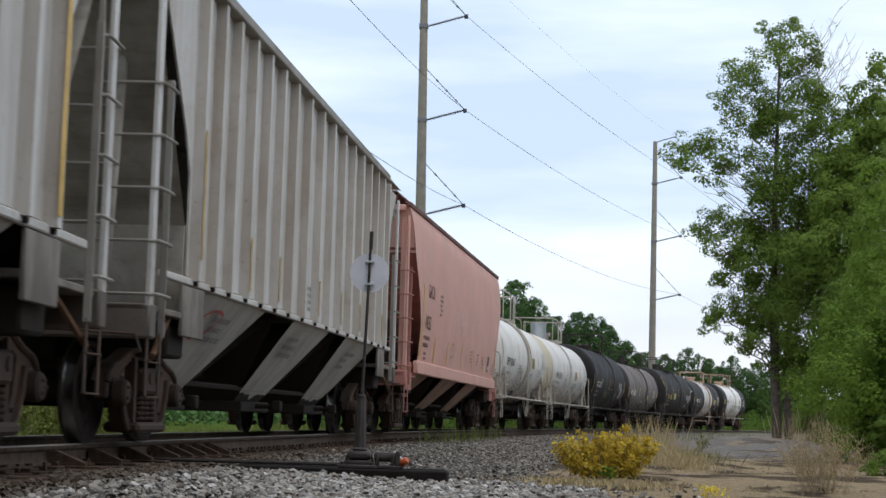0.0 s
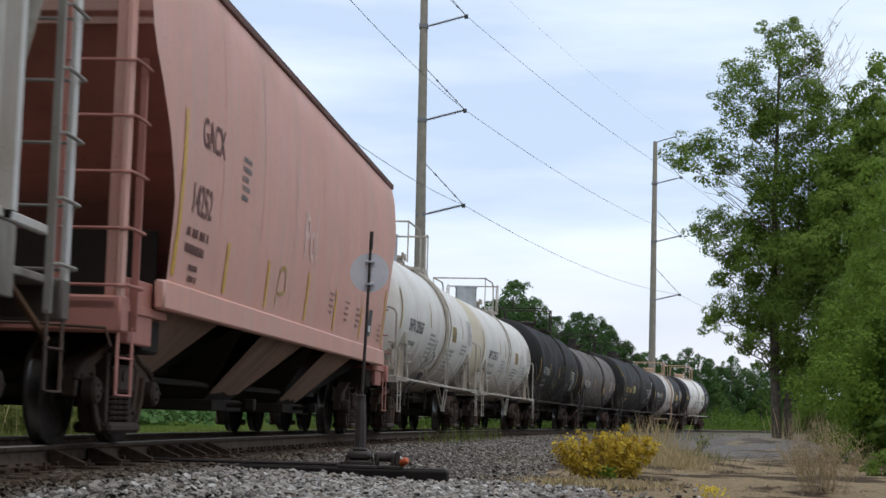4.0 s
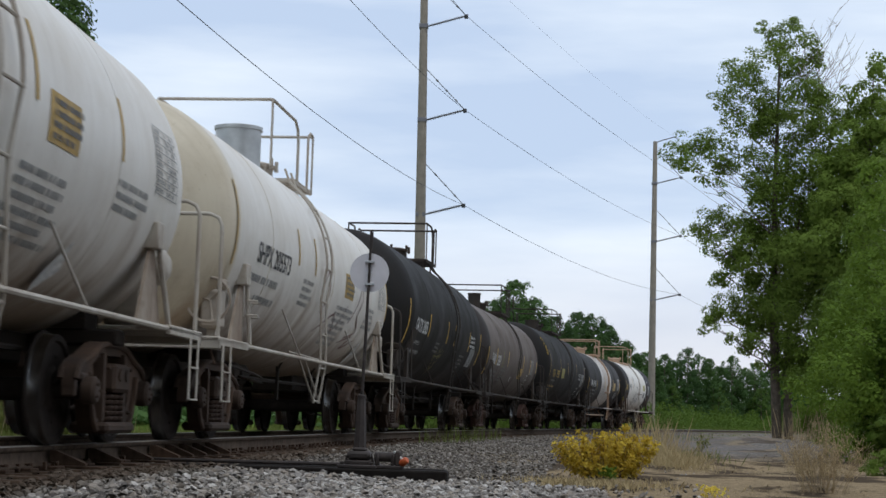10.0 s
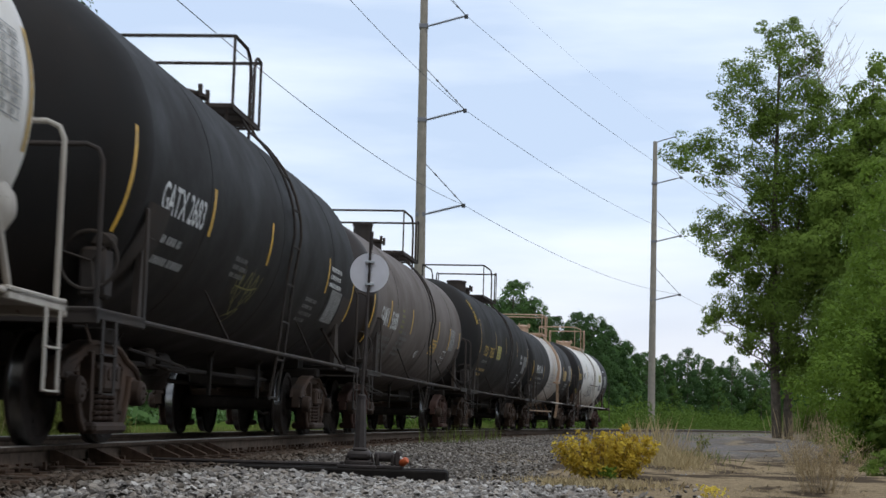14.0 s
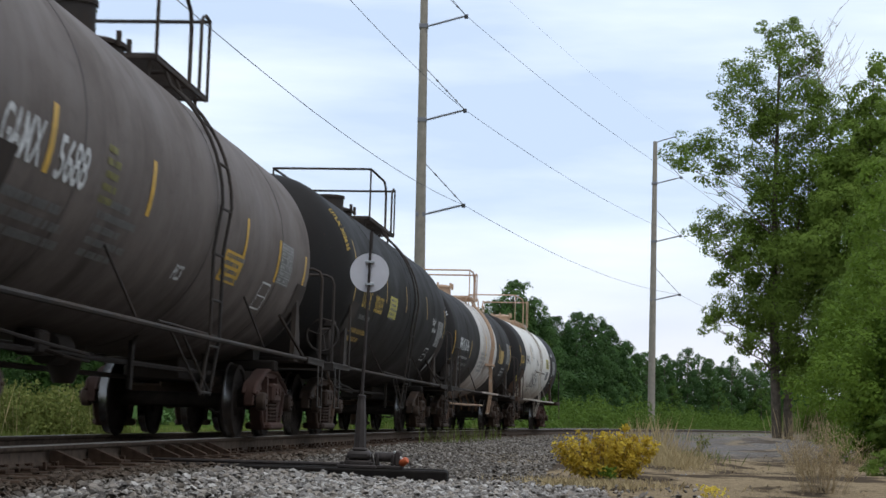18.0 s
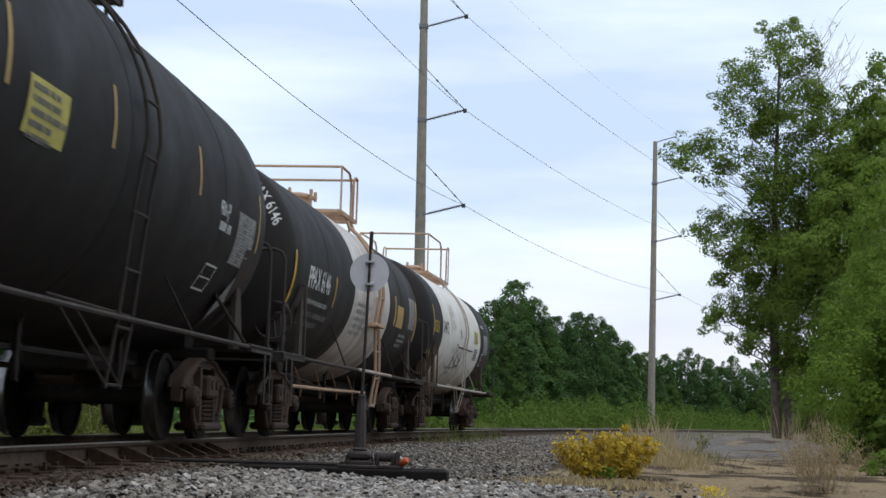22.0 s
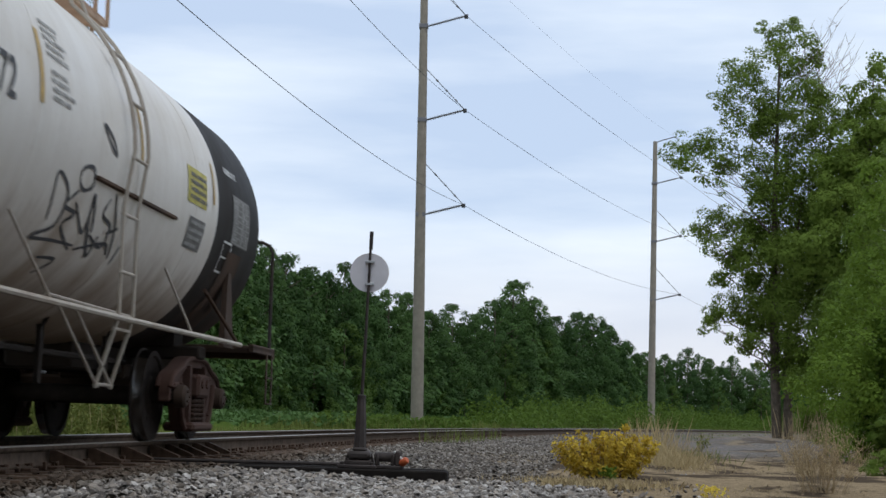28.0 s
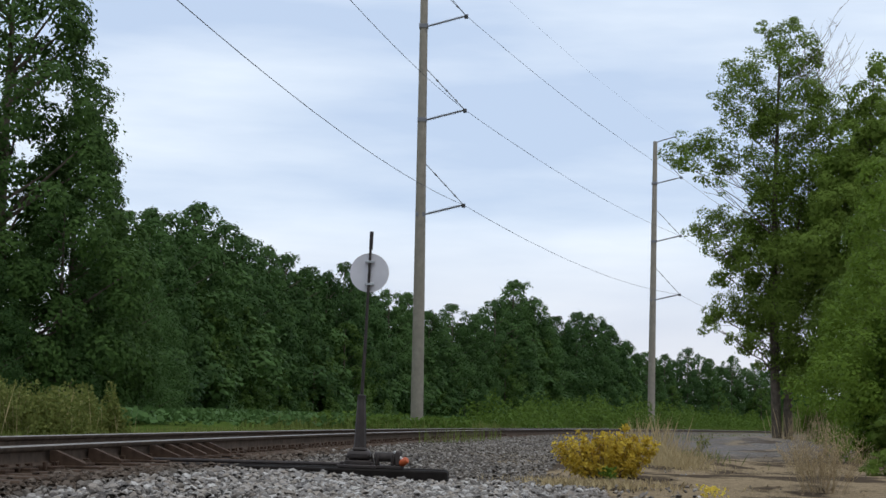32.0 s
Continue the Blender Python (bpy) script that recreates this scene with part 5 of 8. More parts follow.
    part("train_pipe", g, M["under"], car)
    return car, R, zc


CARS = []   # (car, rear-wards place of its middle on the track at the start)


def enlist(car, s_front, s_rear):
    CARS.append((car, (s_front + s_rear) / 2, (s_rear - s_front) / 2))
# -- covered hopper wagons --
def flat_side(y):
    def place(u, v, up):
        return (u, y, v + up)
    return place


def flat_letters(car, body, size, x, z, surf, mat, thin=0.8, name="lettering", label=""):
    vs, fs = glyphs(body, size, 1.0, thin)
    g = Geo().add([surf(x + u, z + v, 0) for u, v in vs], fs)
    return part(name, g, mat, car, label, 0)


def flat_patch(car, x0, x1, z0, z1, surf, mat, name="stripe", label="", lean=0.0):
    n = 6
    rows = [[surf(x + lean * i / n, z0 + (z1 - z0) * i / n, 0) for x in (x0, x1)] for i in range(n + 1)]
    return part(name, Geo().sheet(rows), mat, car, label, 0)


def end_frame(car, e, end, mat, mat_low, top=4.2, mat_step=None, bare_sides=(), mat_post=None):
    """Open end of a hopper: corner posts, end ladder, side ladder, brake step, sill."""
    mat_step = mat_step or mat
    part("end_sill", Geo().box(min(e, e - end * 0.22), max(e, e - end * 0.22), -1.5, 1.5, 0.92, 1.22, 0.02), mat_low, car)
    for y in (-1.47, 1.47):
        if (end, y < 0) in bare_sides:
            # no side ladder here: one grab iron above the step
            part("grab_iron", Geo().tube([(e - end * 0.45, y, 1.45), (e - end * 0.45, y * 1.04, 1.45), (e - end * 0.05, y * 1.04, 1.45), (e - end * 0.05, y, 1.45)], 0.013, 6), mat, car)
            continue
        part("side_ladder_rail", Geo().box(e - end * 0.47 - 0.018, e - end * 0.47 + 0.018, y - 0.03, y + 0.03, 0.95, 3.25, 0.005), mat, car)
        part("corner_post", Geo().box(e - end * 0.07 - 0.065, e - end * 0.07 + 0.065, y - 0.02, y + 0.02, 0.95, top, 0.006), mat_post or mat, car)
        for i in range(5):
            z = 1.30 + i * 0.46
            part("rung", Geo().tube([(e - end * 0.48, y, z - 0.01), (e - end * 0.46, y * 1.045, z), (e - end * 0.02, y * 1.045, z), (e, y, z - 0.01)], 0.015, 6), mat, car)
    for i in range(5):
        z = 1.30 + i * 0.46
        part("end_rung", Geo().tube([(e - end * 0.01, -1.47, z), (e - end * 0.01, -0.95, z)], 0.013, 6), mat, car)
    part("end_post", Geo().box(e - end * 0.03 - 0.025, e - end * 0.03 + 0.025, -0.97, -0.92, 1.1, top - 0.3, 0.006), mat, car)
    part("end_post", Geo().box(e - end * 0.03 - 0.03, e - end * 0.03 + 0.03, 0.92, 0.98, 1.1, top, 0.006), mat, car)
    for y in (-1.47, 1.47):
        stirrup(car, e - end * 0.26, y, 0.98, 0.42, mat_step, 0.40, 2)
    part("cross_over_step", Geo().box(min(e + end * 0.02, e - end * 0.25), max(e + end * 0.02, e - end * 0.25), -0.9, 0.9, 1.23, 1.26, 0.005), mat_low, car)


def hopper_pockets(car, xs, w, z_top, z_low, half_w, mat, mat_dark, long_side=6.7):
    """Discharge hoppers: sloping end sheets between side sheets that lean inwards."""
    for x0, x1 in xs:
        c = (x0 + x1) / 2 - 0.40
        vs = [(x0, -half_w, z_top), (x1, -half_w, z_top), (x1, half_w, z_top), (x0, half_w, z_top),
              (c - w, -0.62, z_low), (c + w, -0.62, z_low), (c + w, 0.62, z_low), (c - w, 0.62, z_low)]
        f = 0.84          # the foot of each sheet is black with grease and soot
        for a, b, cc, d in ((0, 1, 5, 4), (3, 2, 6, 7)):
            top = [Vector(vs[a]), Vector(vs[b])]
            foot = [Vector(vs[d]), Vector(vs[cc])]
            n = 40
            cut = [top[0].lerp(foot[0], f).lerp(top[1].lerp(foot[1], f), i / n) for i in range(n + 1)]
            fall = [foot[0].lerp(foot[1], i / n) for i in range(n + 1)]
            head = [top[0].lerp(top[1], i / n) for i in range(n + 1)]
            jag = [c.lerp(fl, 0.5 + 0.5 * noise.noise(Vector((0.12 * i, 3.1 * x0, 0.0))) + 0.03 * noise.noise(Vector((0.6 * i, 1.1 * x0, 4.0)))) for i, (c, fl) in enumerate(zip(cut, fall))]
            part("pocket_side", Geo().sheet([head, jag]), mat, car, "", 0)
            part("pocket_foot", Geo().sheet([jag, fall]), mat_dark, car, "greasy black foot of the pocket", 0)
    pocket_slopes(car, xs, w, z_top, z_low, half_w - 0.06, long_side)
    for x0, x1 in xs:
        c = (x0 + x1) / 2 - 0.40
        part("outlet_gate", Geo().box(c - w - 0.10, c + w + 0.10, -0.75, 0.75, z_low - 0.14, z_low, 0.015), mat_dark, car)
        part("gate_shaft", Geo().tube([(c, -1.05, z_low - 0.06), (c, 1.05, z_low - 0.06)], 0.03, 8), mat_dark, car)
        part("gate_head", Geo().box(c - 0.07, c + 0.07, -1.10, -0.98, z_low - 0.12, z_low + 0.02, 0.015), mat_dark, car)


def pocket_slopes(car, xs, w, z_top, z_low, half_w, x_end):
    """Slope sheets, painted dark for grime and shade, that run from each pocket up to the ridge half-way to the next.
    """
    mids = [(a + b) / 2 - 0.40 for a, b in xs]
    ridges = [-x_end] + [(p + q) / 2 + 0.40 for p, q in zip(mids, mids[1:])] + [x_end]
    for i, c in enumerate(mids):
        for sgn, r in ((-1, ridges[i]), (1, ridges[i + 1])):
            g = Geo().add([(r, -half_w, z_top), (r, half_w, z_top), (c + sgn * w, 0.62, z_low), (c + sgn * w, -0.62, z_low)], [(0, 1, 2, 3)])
            part("slope_sheet", g, M["slope_shade_grime"], car, "slope sheet painted dark with grime and shade", 0)


def ribbed_hopper():
    half = 6.7
    e = half + 1.42
    car = thing("covered_hopper", "pale grey steel covered hopper car with ribbed sides", "hopper car", "train cars")
    z0, z1 = 1.58, 4.40
    y = 1.42
    grey, low = M["hopper_grey"], M["hopper_grey_low"]
    # side sheets: long at the top, cut back along the end slopes
    half_out = [(6.66, z0), (6.68, 2.55), (6.90, 2.95), (7.75, 4.05), (8.12, z1)]
    out = half_out + [(-x, z) for x, z in reversed(half_out)]
    for s in (-1, 1):
        part("side_sheet", Geo().prism(out, s * y, s * (y - 0.02)), grey, car, "", 25)
        for i, x in enumerate((-6.53, -5.85, -5.16, -4.37, -3.59, -2.80, -1.98, -1.05, -0.12, 0.78, 1.71, 2.63, 3.51, 4.38, 5.18, 5.98, 6.64)):
            g = Geo()
            b = s * (y + 0.095)
            ya, yb = s * y, s * (y + 0.10)
            vs = []
            for z in (z0 - 0.04, z1):
                vs += [(x - 0.085, ya, z), (x - 0.055, yb, z), (x + 0.055, yb, z), (x + 0.085, ya, z)]
            g.add(vs, [(0, 1, 5, 4), (1, 2, 6, 5), (2, 3, 7, 6), (0, 3, 2, 1), (4, 5, 6, 7)])
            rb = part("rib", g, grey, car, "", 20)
            part("rib_foot", Geo().box(x - 0.035, x + 0.035, min(s * (y + 0.02), s * (y + 0.075)), max(s * (y + 0.02), s * (y + 0.075)), z0 - 0.085, z0 - 0.042, 0.006), M["under"], rb)
            # flanks take a browner copy of the grey: rust plus painted-in side shade
            rb.data.materials.append(M["flank_shade_rust"])
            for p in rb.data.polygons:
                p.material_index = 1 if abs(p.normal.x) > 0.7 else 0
        part("side_sill", Geo().box(-7.6, 7.6, min(s * 1.40, s * 1.465), max(s * 1.40, s * 1.465), z0 - 0.09, z0 - 0.02, 0.012), grey, car)
        part("roof_rail", Geo().box(-6.35, 6.35, min(s * 1.40, s * 1.55), max(s * 1.40, s * 1.55), z1, z1 + 0.12, 0.015), M["fit_grey"], car)
    prof = [(-1.5, z1 + 0.10), (-0.9, 4.56), (0, 4.62), (0.9, 4.56), (1.5, z1 + 0.10)]
    part("roof", Geo().sheet([[(x, a, b) for a, b in prof] for x in (-8.2, 0, 8.2)]), grey, car, "", 40)
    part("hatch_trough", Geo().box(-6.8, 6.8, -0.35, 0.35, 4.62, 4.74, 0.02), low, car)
    g = Geo()
    for yy in (-0.85, 0.55):
        g.box(-7.9, 7.9, yy, yy + 0.30, 4.72, 4.75, 0.004)
    part("running_board", g, M["galv"], car)
    for end in (-1, 1):
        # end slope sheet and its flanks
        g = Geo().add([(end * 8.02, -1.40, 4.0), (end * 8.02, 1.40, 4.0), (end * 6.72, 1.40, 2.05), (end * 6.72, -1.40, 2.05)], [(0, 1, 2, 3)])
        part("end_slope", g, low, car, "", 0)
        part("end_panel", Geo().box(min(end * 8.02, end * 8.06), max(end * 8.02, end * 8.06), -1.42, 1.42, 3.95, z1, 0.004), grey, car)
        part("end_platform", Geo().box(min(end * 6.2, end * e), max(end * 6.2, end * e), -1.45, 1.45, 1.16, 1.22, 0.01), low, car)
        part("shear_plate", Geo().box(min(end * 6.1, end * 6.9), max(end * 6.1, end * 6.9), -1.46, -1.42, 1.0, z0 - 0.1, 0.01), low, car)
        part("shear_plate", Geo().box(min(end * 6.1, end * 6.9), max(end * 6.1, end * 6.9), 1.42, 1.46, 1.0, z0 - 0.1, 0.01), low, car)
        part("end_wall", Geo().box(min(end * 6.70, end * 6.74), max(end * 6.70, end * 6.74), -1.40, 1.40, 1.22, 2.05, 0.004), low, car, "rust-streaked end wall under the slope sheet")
        for yy in (-1.47, 1.47):
            part("step_brace", Geo().tube([(end * (e - 1.15), yy * 0.92, 1.18), (end * (e - 0.35), yy * 0.98, 0.78)], 0.030, 6), M["rust_bar"], car, "rusty diagonal brace")
        for yy in (-1.0, 1.0):
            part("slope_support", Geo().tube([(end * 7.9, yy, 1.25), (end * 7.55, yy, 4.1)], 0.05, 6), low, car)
        end_frame(car, end * e, end, M["fit_grey"], low, 4.3, M["cast"], (), grey)
        coupler(car, end * (e + 0.22), end)
        part("body_bolster", Geo().box(end * half - 0.3, end * half + 0.3, -1.35, 1.35, 0.80, 1.12, 0.03), M["under"], car)
        part("end_bulkhead", Geo().box(end * half - 0.02, end * half + 0.02, -1.38, 1.38, 1.12, 1.9, 0.005), M["under"], car)
        truck(car, end * half)
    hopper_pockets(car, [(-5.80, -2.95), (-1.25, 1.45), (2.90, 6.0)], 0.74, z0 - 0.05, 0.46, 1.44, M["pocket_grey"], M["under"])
    part("centre_sill", Geo().box(-e, e, -0.30, 0.30, 0.72, 1.0, 0.02), M["under"], car)
    part("brake_rod", Geo().tube([(-5, -0.7, 0.62), (5, -0.7, 0.62)], 0.035, 6), M["under"], car)
    return car, flat_side(-y - 0.005), flat_side(-(y + 0.082))


def pink_side(z):
    """Half width of the round-sided hopper at height z."""
    return float(np.interp(z, [1.20, 1.45, 2.0, 2.6, 3.2, 3.7, 4.1, 4.35, 4.5], [1.49, 1.52, 1.575, 1.605, 1.605, 1.58, 1.54, 1.49, 1.42]))


def round_hopper():
    half = 6.75
    e = half + 1.42
    car = thing("covered_hopper", "faded pink covered hopper car with smooth rounded sides", "hopper car", "train cars")
    pink, red, low = M["pink"], M["pink_red"], M["pink_low"]
    zs = [1.42 + (4.42 - 1.42) * i / 16 for i in range(17)]
    ends = [float(np.interp(z, [1.42, 2.2, 2.8, 3.4, 4.42], [6.92, 7.00, 7.38, 7.90, 8.08])) for z in zs]
    for s in (-1, 1):
        rows = [[(x * k, s * pink_side(z), z) for k in np.linspace(-1, 1, 25)] for z, x in zip(zs, ends)]
        part("side_sheet", Geo().sheet(rows), pink, car, "", 60)
        for k in (-5.3, -3.4, -1.5, 0.4, 2.3, 4.2, 5.9):
            r = [[(k + d, s * (pink_side(z) + 0.003), z) for d in (-0.012, 0.012)] for z in zs]
            part("weld_seam", Geo().sheet(r), pink, car, "", 60)
        part("side_sill", Geo().box(-7.1, 7.1, min(s * 1.46, s * 1.56), max(s * 1.46, s * 1.56), 1.18, 1.44, 0.02), pink, car)
        part("roof_rail", Geo().box(-8.1, 8.1, min(s * 1.40, s * 1.50), max(s * 1.40, s * 1.50), 4.38, 4.48, 0.015), M["roof_rust"], car)
    prof = [(-1.42, 4.45), (-0.8, 4.56), (0, 4.62), (0.8, 4.56), (1.42, 4.45)]
    part("roof", Geo().sheet([[(x, a, b) for a, b in prof] for x in (-8.1, 0, 8.1)]), M["roof_rust"], car, "", 40)
    part("hatch_trough", Geo().box(-6.6, 6.6, -0.3, 0.3, 4.62, 4.72, 0.02), M["roof_rust"], car)
    g = Geo()
    for yy in (-1.10, 0.72):
        g.box(-7.5, 7.5, yy, yy + 0.38, 4.74, 4.78, 0.004)
    for x in (-7.5, 7.1):
        g.box(x, x + 0.4, -1.1, 1.1, 4.74, 4.78, 0.004)
    part("running_board", g, M["roof_rust"], car)
    for i in range(15):
        x = -7.3 + i * 14.6 / 14
        for yy in (-1.02, 1.02):
            part("running_board_bracket", Geo().tube([(x, yy, 4.48), (x, yy * 1.06, 4.76)], 0.018, 6), red, car)
    for end in (-1, 1):
        g = Geo()
        g.sheet([[(end * x, -w_, z) for w_ in (pink_side(z), 0.5, -0.5, -pink_side(z))] for z, x in ((3.6, 7.95), (3.0, 7.40), (1.6, 5.4))])
        part("end_slope", g, red, car, "", 30)
        part("end_platform", Geo().box(min(end * 6.6, end * e), max(end * 6.6, end * e), -1.45, 1.45, 1.10, 1.18, 0.01), red, car)
        for yy in (-1.4, 1.4):
            part("end_stanchion", Geo().box(end * 7.95 - 0.07, end * 7.95 + 0.07, yy * 0.97 - 0.05, yy * 0.97 + 0.05, 1.1, 4.4, 0.015), pink, car)
            part("shear_plate", Geo().box(min(end * 7.0, end * 7.75), max(end * 7.0, end * 7.75), yy - 0.03, yy + 0.03, 0.85, 1.40, 0.012), red, car)
        part("end_beam", Geo().box(end * 8.14 - 0.05, end * 8.14 + 0.05, -1.40, 1.40, 4.30, 4.42, 0.015), pink, car)
        zz = np.linspace(3.5, 4.42, 8)
        part("end_panel", Geo().sheet([[(end * float(np.interp(z, [3.5, 4.42], [7.90, 8.06])), k * (pink_side(z) - 0.004), z) for k in np.linspace(-1, 1, 9)] for z in zz]), pink, car, "", 60)
        part("step_board", Geo().box(min(end * 7.5, end * (e + 0.05)), max(end * 7.5, end * (e + 0.05)), -0.9, 0.9, 4.70, 4.74, 0.006), M["roof_rust"], car)
        hoop_rail(car, end * 7.55, end * (e - 0.02), -0.95, 4.35, 4.74, red, 0.016, "roof_grab")
        end_frame(car, end * e, end, red, red, 4.2, None, ((1, True), (-1, False)), pink)
        coupler(car, end * (e + 0.22), end)
        part("body_bolster", Geo().box(end * half - 0.3, end * half + 0.3, -1.35, 1.35, 0.80, 1.12, 0.03), M["under"], car)
        part("end_bulkhead", Geo().box(end * half - 0.02, end * half + 0.02, -1.38, 1.38, 1.12, 1.9, 0.005), M["under"], car)
        truck(car, end * half)
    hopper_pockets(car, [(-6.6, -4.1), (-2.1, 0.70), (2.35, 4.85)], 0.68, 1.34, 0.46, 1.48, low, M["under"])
    part("centre_sill", Geo().box(-e, e, -0.30, 0.30, 0.72, 1.0, 0.02), M["under"], car)
    part("brake_rod", Geo().tube([(-5, -0.7, 0.62), (5, -0.7, 0.62)], 0.035, 6), M["under"], car)

    def surf(u, v, up):
        return (u, -(pink_side(v + up) + 0.008), v + up)
    return car, surf


def build_hoppers():
    car, web, rib = ribbed_hopper()
    bare = copy_thing(car, Matrix.Identity(4))
    # copied wheelsets must roll too
    second = [o for o in bare.children_recursive if o.name.startswith("wheelset")]
    for o in second:
        WHEELSETS.append((o, o.matrix_basis.translation.x))
    flat_patch(bare, 6.55, 6.66, 1.62, 3.3, flat_side(-1.527), M["yellow"], label="yellow reflective stripe")
    enlist(bare, -12.65, 0.85)
    for body, x, z in (("NA", -5.92, 2.84), ("21", -5.92, 2.34)):
        flat_letters(car, body, 0.40, x, z, web, M["ink"], 0.85)
    for body, x, z in (("C", -5.2, 2.80), ("5", -5.2, 2.30), ("3", -5.2, 1.98)):
        flat_letters(car, body, 0.36, x, z, web, M["ink_soft"], 0.85)
    for x, z0, z1 in ((-6.57, 1.75, 3.0), (-4.41, 1.62, 2.2), (-2.84, 1.62, 2.15), (-0.16, 1.62, 2.1), (1.67, 1.62, 2.1), (3.47, 1.62, 2.05), (5.94, 1.62, 2.05)):
        flat_patch(car, x, x + 0.08, z0, z1, flat_side(-1.527), M["yellow_box"], label="yellow reflective stripe")
    for i, x in enumerate((-2.8, -0.55, 1.75, 4.05, 5.2)):
        text_bars(car, x, x + 0.42, 2.0, 4, 0.09, 1, 1, M["ink_soft"], 3 + i, flat=web)
    for i, x in enumerate((-5.0, -1.0, 3.6)):
        text_bars(car, x, x + 0.9, 1.30, 3, 0.10, 1, 1, M["ink_dim"], 13 + i, flat=lambda u, v, w: (u, -1.44 + 0.72 * (1.50 - v) - 0.015, v))
    flat_patch(car, -6.30, -6.1, 1.80, 2.02, web, M["ink_red"], "reflector", "small red mark")
    scrawl(car, [[(-5.6, 1.20), (-5.2, 1.34), (-4.75, 1.32), (-4.9, 1.16), (-5.4, 1.05), (-5.6, 1.20)]], 1, 1, M["ink_red"], 0.035, label="red oval spray mark", flat=lambda u, v, w: (u, -1.44 + 0.72 * (1.50 - v) - 0.015, v))
    enlist(car, 5.0, 18.4)

    car, surf = round_hopper()
    flat_letters(car, "GACX", 0.40, -6.20, 2.77, surf, M["ink_brown"], 0.78)
    flat_letters(car, "14252", 0.40, -6.45, 2.12, surf, M["ink_brown"], 0.78)
    text_bars(car, -6.5, -5.7, 1.98, 2, 0.15, 1, 1, M["ink_brown"], 31, flat=surf)
    text_bars(car, -6.3, -5.9, 1.65, 2, 0.10, 1, 1, M["ink_brown"], 32, flat=surf)
    for x, z0, z1 in ((-6.85, 1.50, 3.0), (-4.9, 1.50, 2.0), (-2.9, 1.50, 2.02), (-0.45, 1.50, 2.10), (1.75, 1.50, 2.06), (4.2, 1.50, 2.0), (6.72, 1.50, 2.45)):
        flat_patch(car, x, x + 0.10, z0, z1, surf, M["yellow"], label="worn yellow reflective stripe")
    for i, (x, z) in enumerate(((1.25, 2.0), (2.6, 1.98), (3.7, 1.95), (6.15, 1.85))):
        text_bars(car, x, x + 0.42, z, 4, 0.085, 1, 1, M["graffiti_red"], 41 + i, flat=surf, fill=0.42)
    flat_patch(car, 5.05, 5.40, 1.60, 2.02, surf, M["ink"], "placard", "small black and white stencilled square")
    flat_patch(car, 5.12, 5.33, 1.66, 1.76, lambda u, v, w: (u, surf(u, v, w)[1] - 0.004, v), M["ink_white"], "placard_mark")
    text_bars(car, -4.5, -4.1, 2.95, 5, 0.10, 1, 1, M["ink_dim"], 52, flat=surf)
    flat_letters(car, "Pol", 0.78, -0.92, 2.28, surf, M["graffiti_pale"], 0.95, "graffiti", "faint pale spray-paint letters")
    scrawl(car, [[(-2.3, 1.55), (-2.2, 1.95), (-1.9, 2.0), (-1.85, 1.75), (-2.2, 1.7)]], 1, 1, M["yellow_box"], 0.05, label="ochre spray mark", flat=surf)
    enlist(car, 22.65, 36.14)


build_hoppers()


# -- the seven tank wagons --
def hazard(car, x, up, R, zc, mat):
    """Diamond placard in its holder."""
    pl = on_tank(R, zc, 0.05)
    pts = [pl(x, up - 0.28, 0), pl(x + 0.16, up, 0), pl(x, up + 0.28, 0), pl(x - 0.16, up, 0)]
    part("placard", Geo().add(pts, [(0, 1, 2, 3)]), mat, car, "diamond placard", 0)


def stencil_frame(car, x0, x1, a, b, R, zc, mat):
    """A stencilled box: four straight lines of paint with a few short bars in it."""
    pl = on_tank(R, zc, 0.006)
    g = Geo()
    w = 0.022
    for p, q, r, s in ((x0, x1, b - w, b), (x0, x1, a, a + w), (x0, x0 + w, a, b), (x1 - w, x1, a, b), (x0, x1, (a + b) / 2 - 0.008, (a + b) / 2 + 0.008)):
        g.sheet([[pl(p, r + (s - r) * i / 4, 0), pl(q, r + (s - r) * i / 4, 0)] for i in range(5)])
    return part("stencil_frame", g, mat, car, "", 0)


def stencil_table(car, x0, x1, a, b, R, zc, mat, rows=8, seed=1):
    """A stencilled test table: ruled lines with short entries between them."""
    rng = random.Random(seed)
    pl = on_tank(R, zc, 0.009)
    g = Geo()

    def bar(p, q, r, t):
        g.sheet([[pl(p, r + (t - r) * i / 2, 0), pl(q, r + (t - r) * i / 2, 0)] for i in range(3)])
    step = (b - a) / rows
    for i in range(rows + 1):
        bar(x0, x1, a + i * step - 0.005, a + i * step + 0.005)
    cols = [x0, x0 + 0.52 * (x1 - x0), x0 + 0.76 * (x1 - x0), x1]
    for x in cols:
        g.sheet([[pl(x - 0.006, a + (b - a) * i / rows, 0), pl(x + 0.006, a + (b - a) * i / rows, 0)] for i in range(rows + 1)])
    for i in range(rows):
        for p, q in zip(cols, cols[1:]):
            x = p + 0.03
            while x < q - 0.05 - rng.uniform(0, 0.5) * (q - p):
                w = rng.uniform(0.02, 0.05)
                bar(x, x + w, a + (i + 0.25) * step, a + (i + 0.75) * step)
                x += w + 0.018
    ob = part("stencil_table", g, mat, car, "", 0)
    ob["kind"] = "stuff"


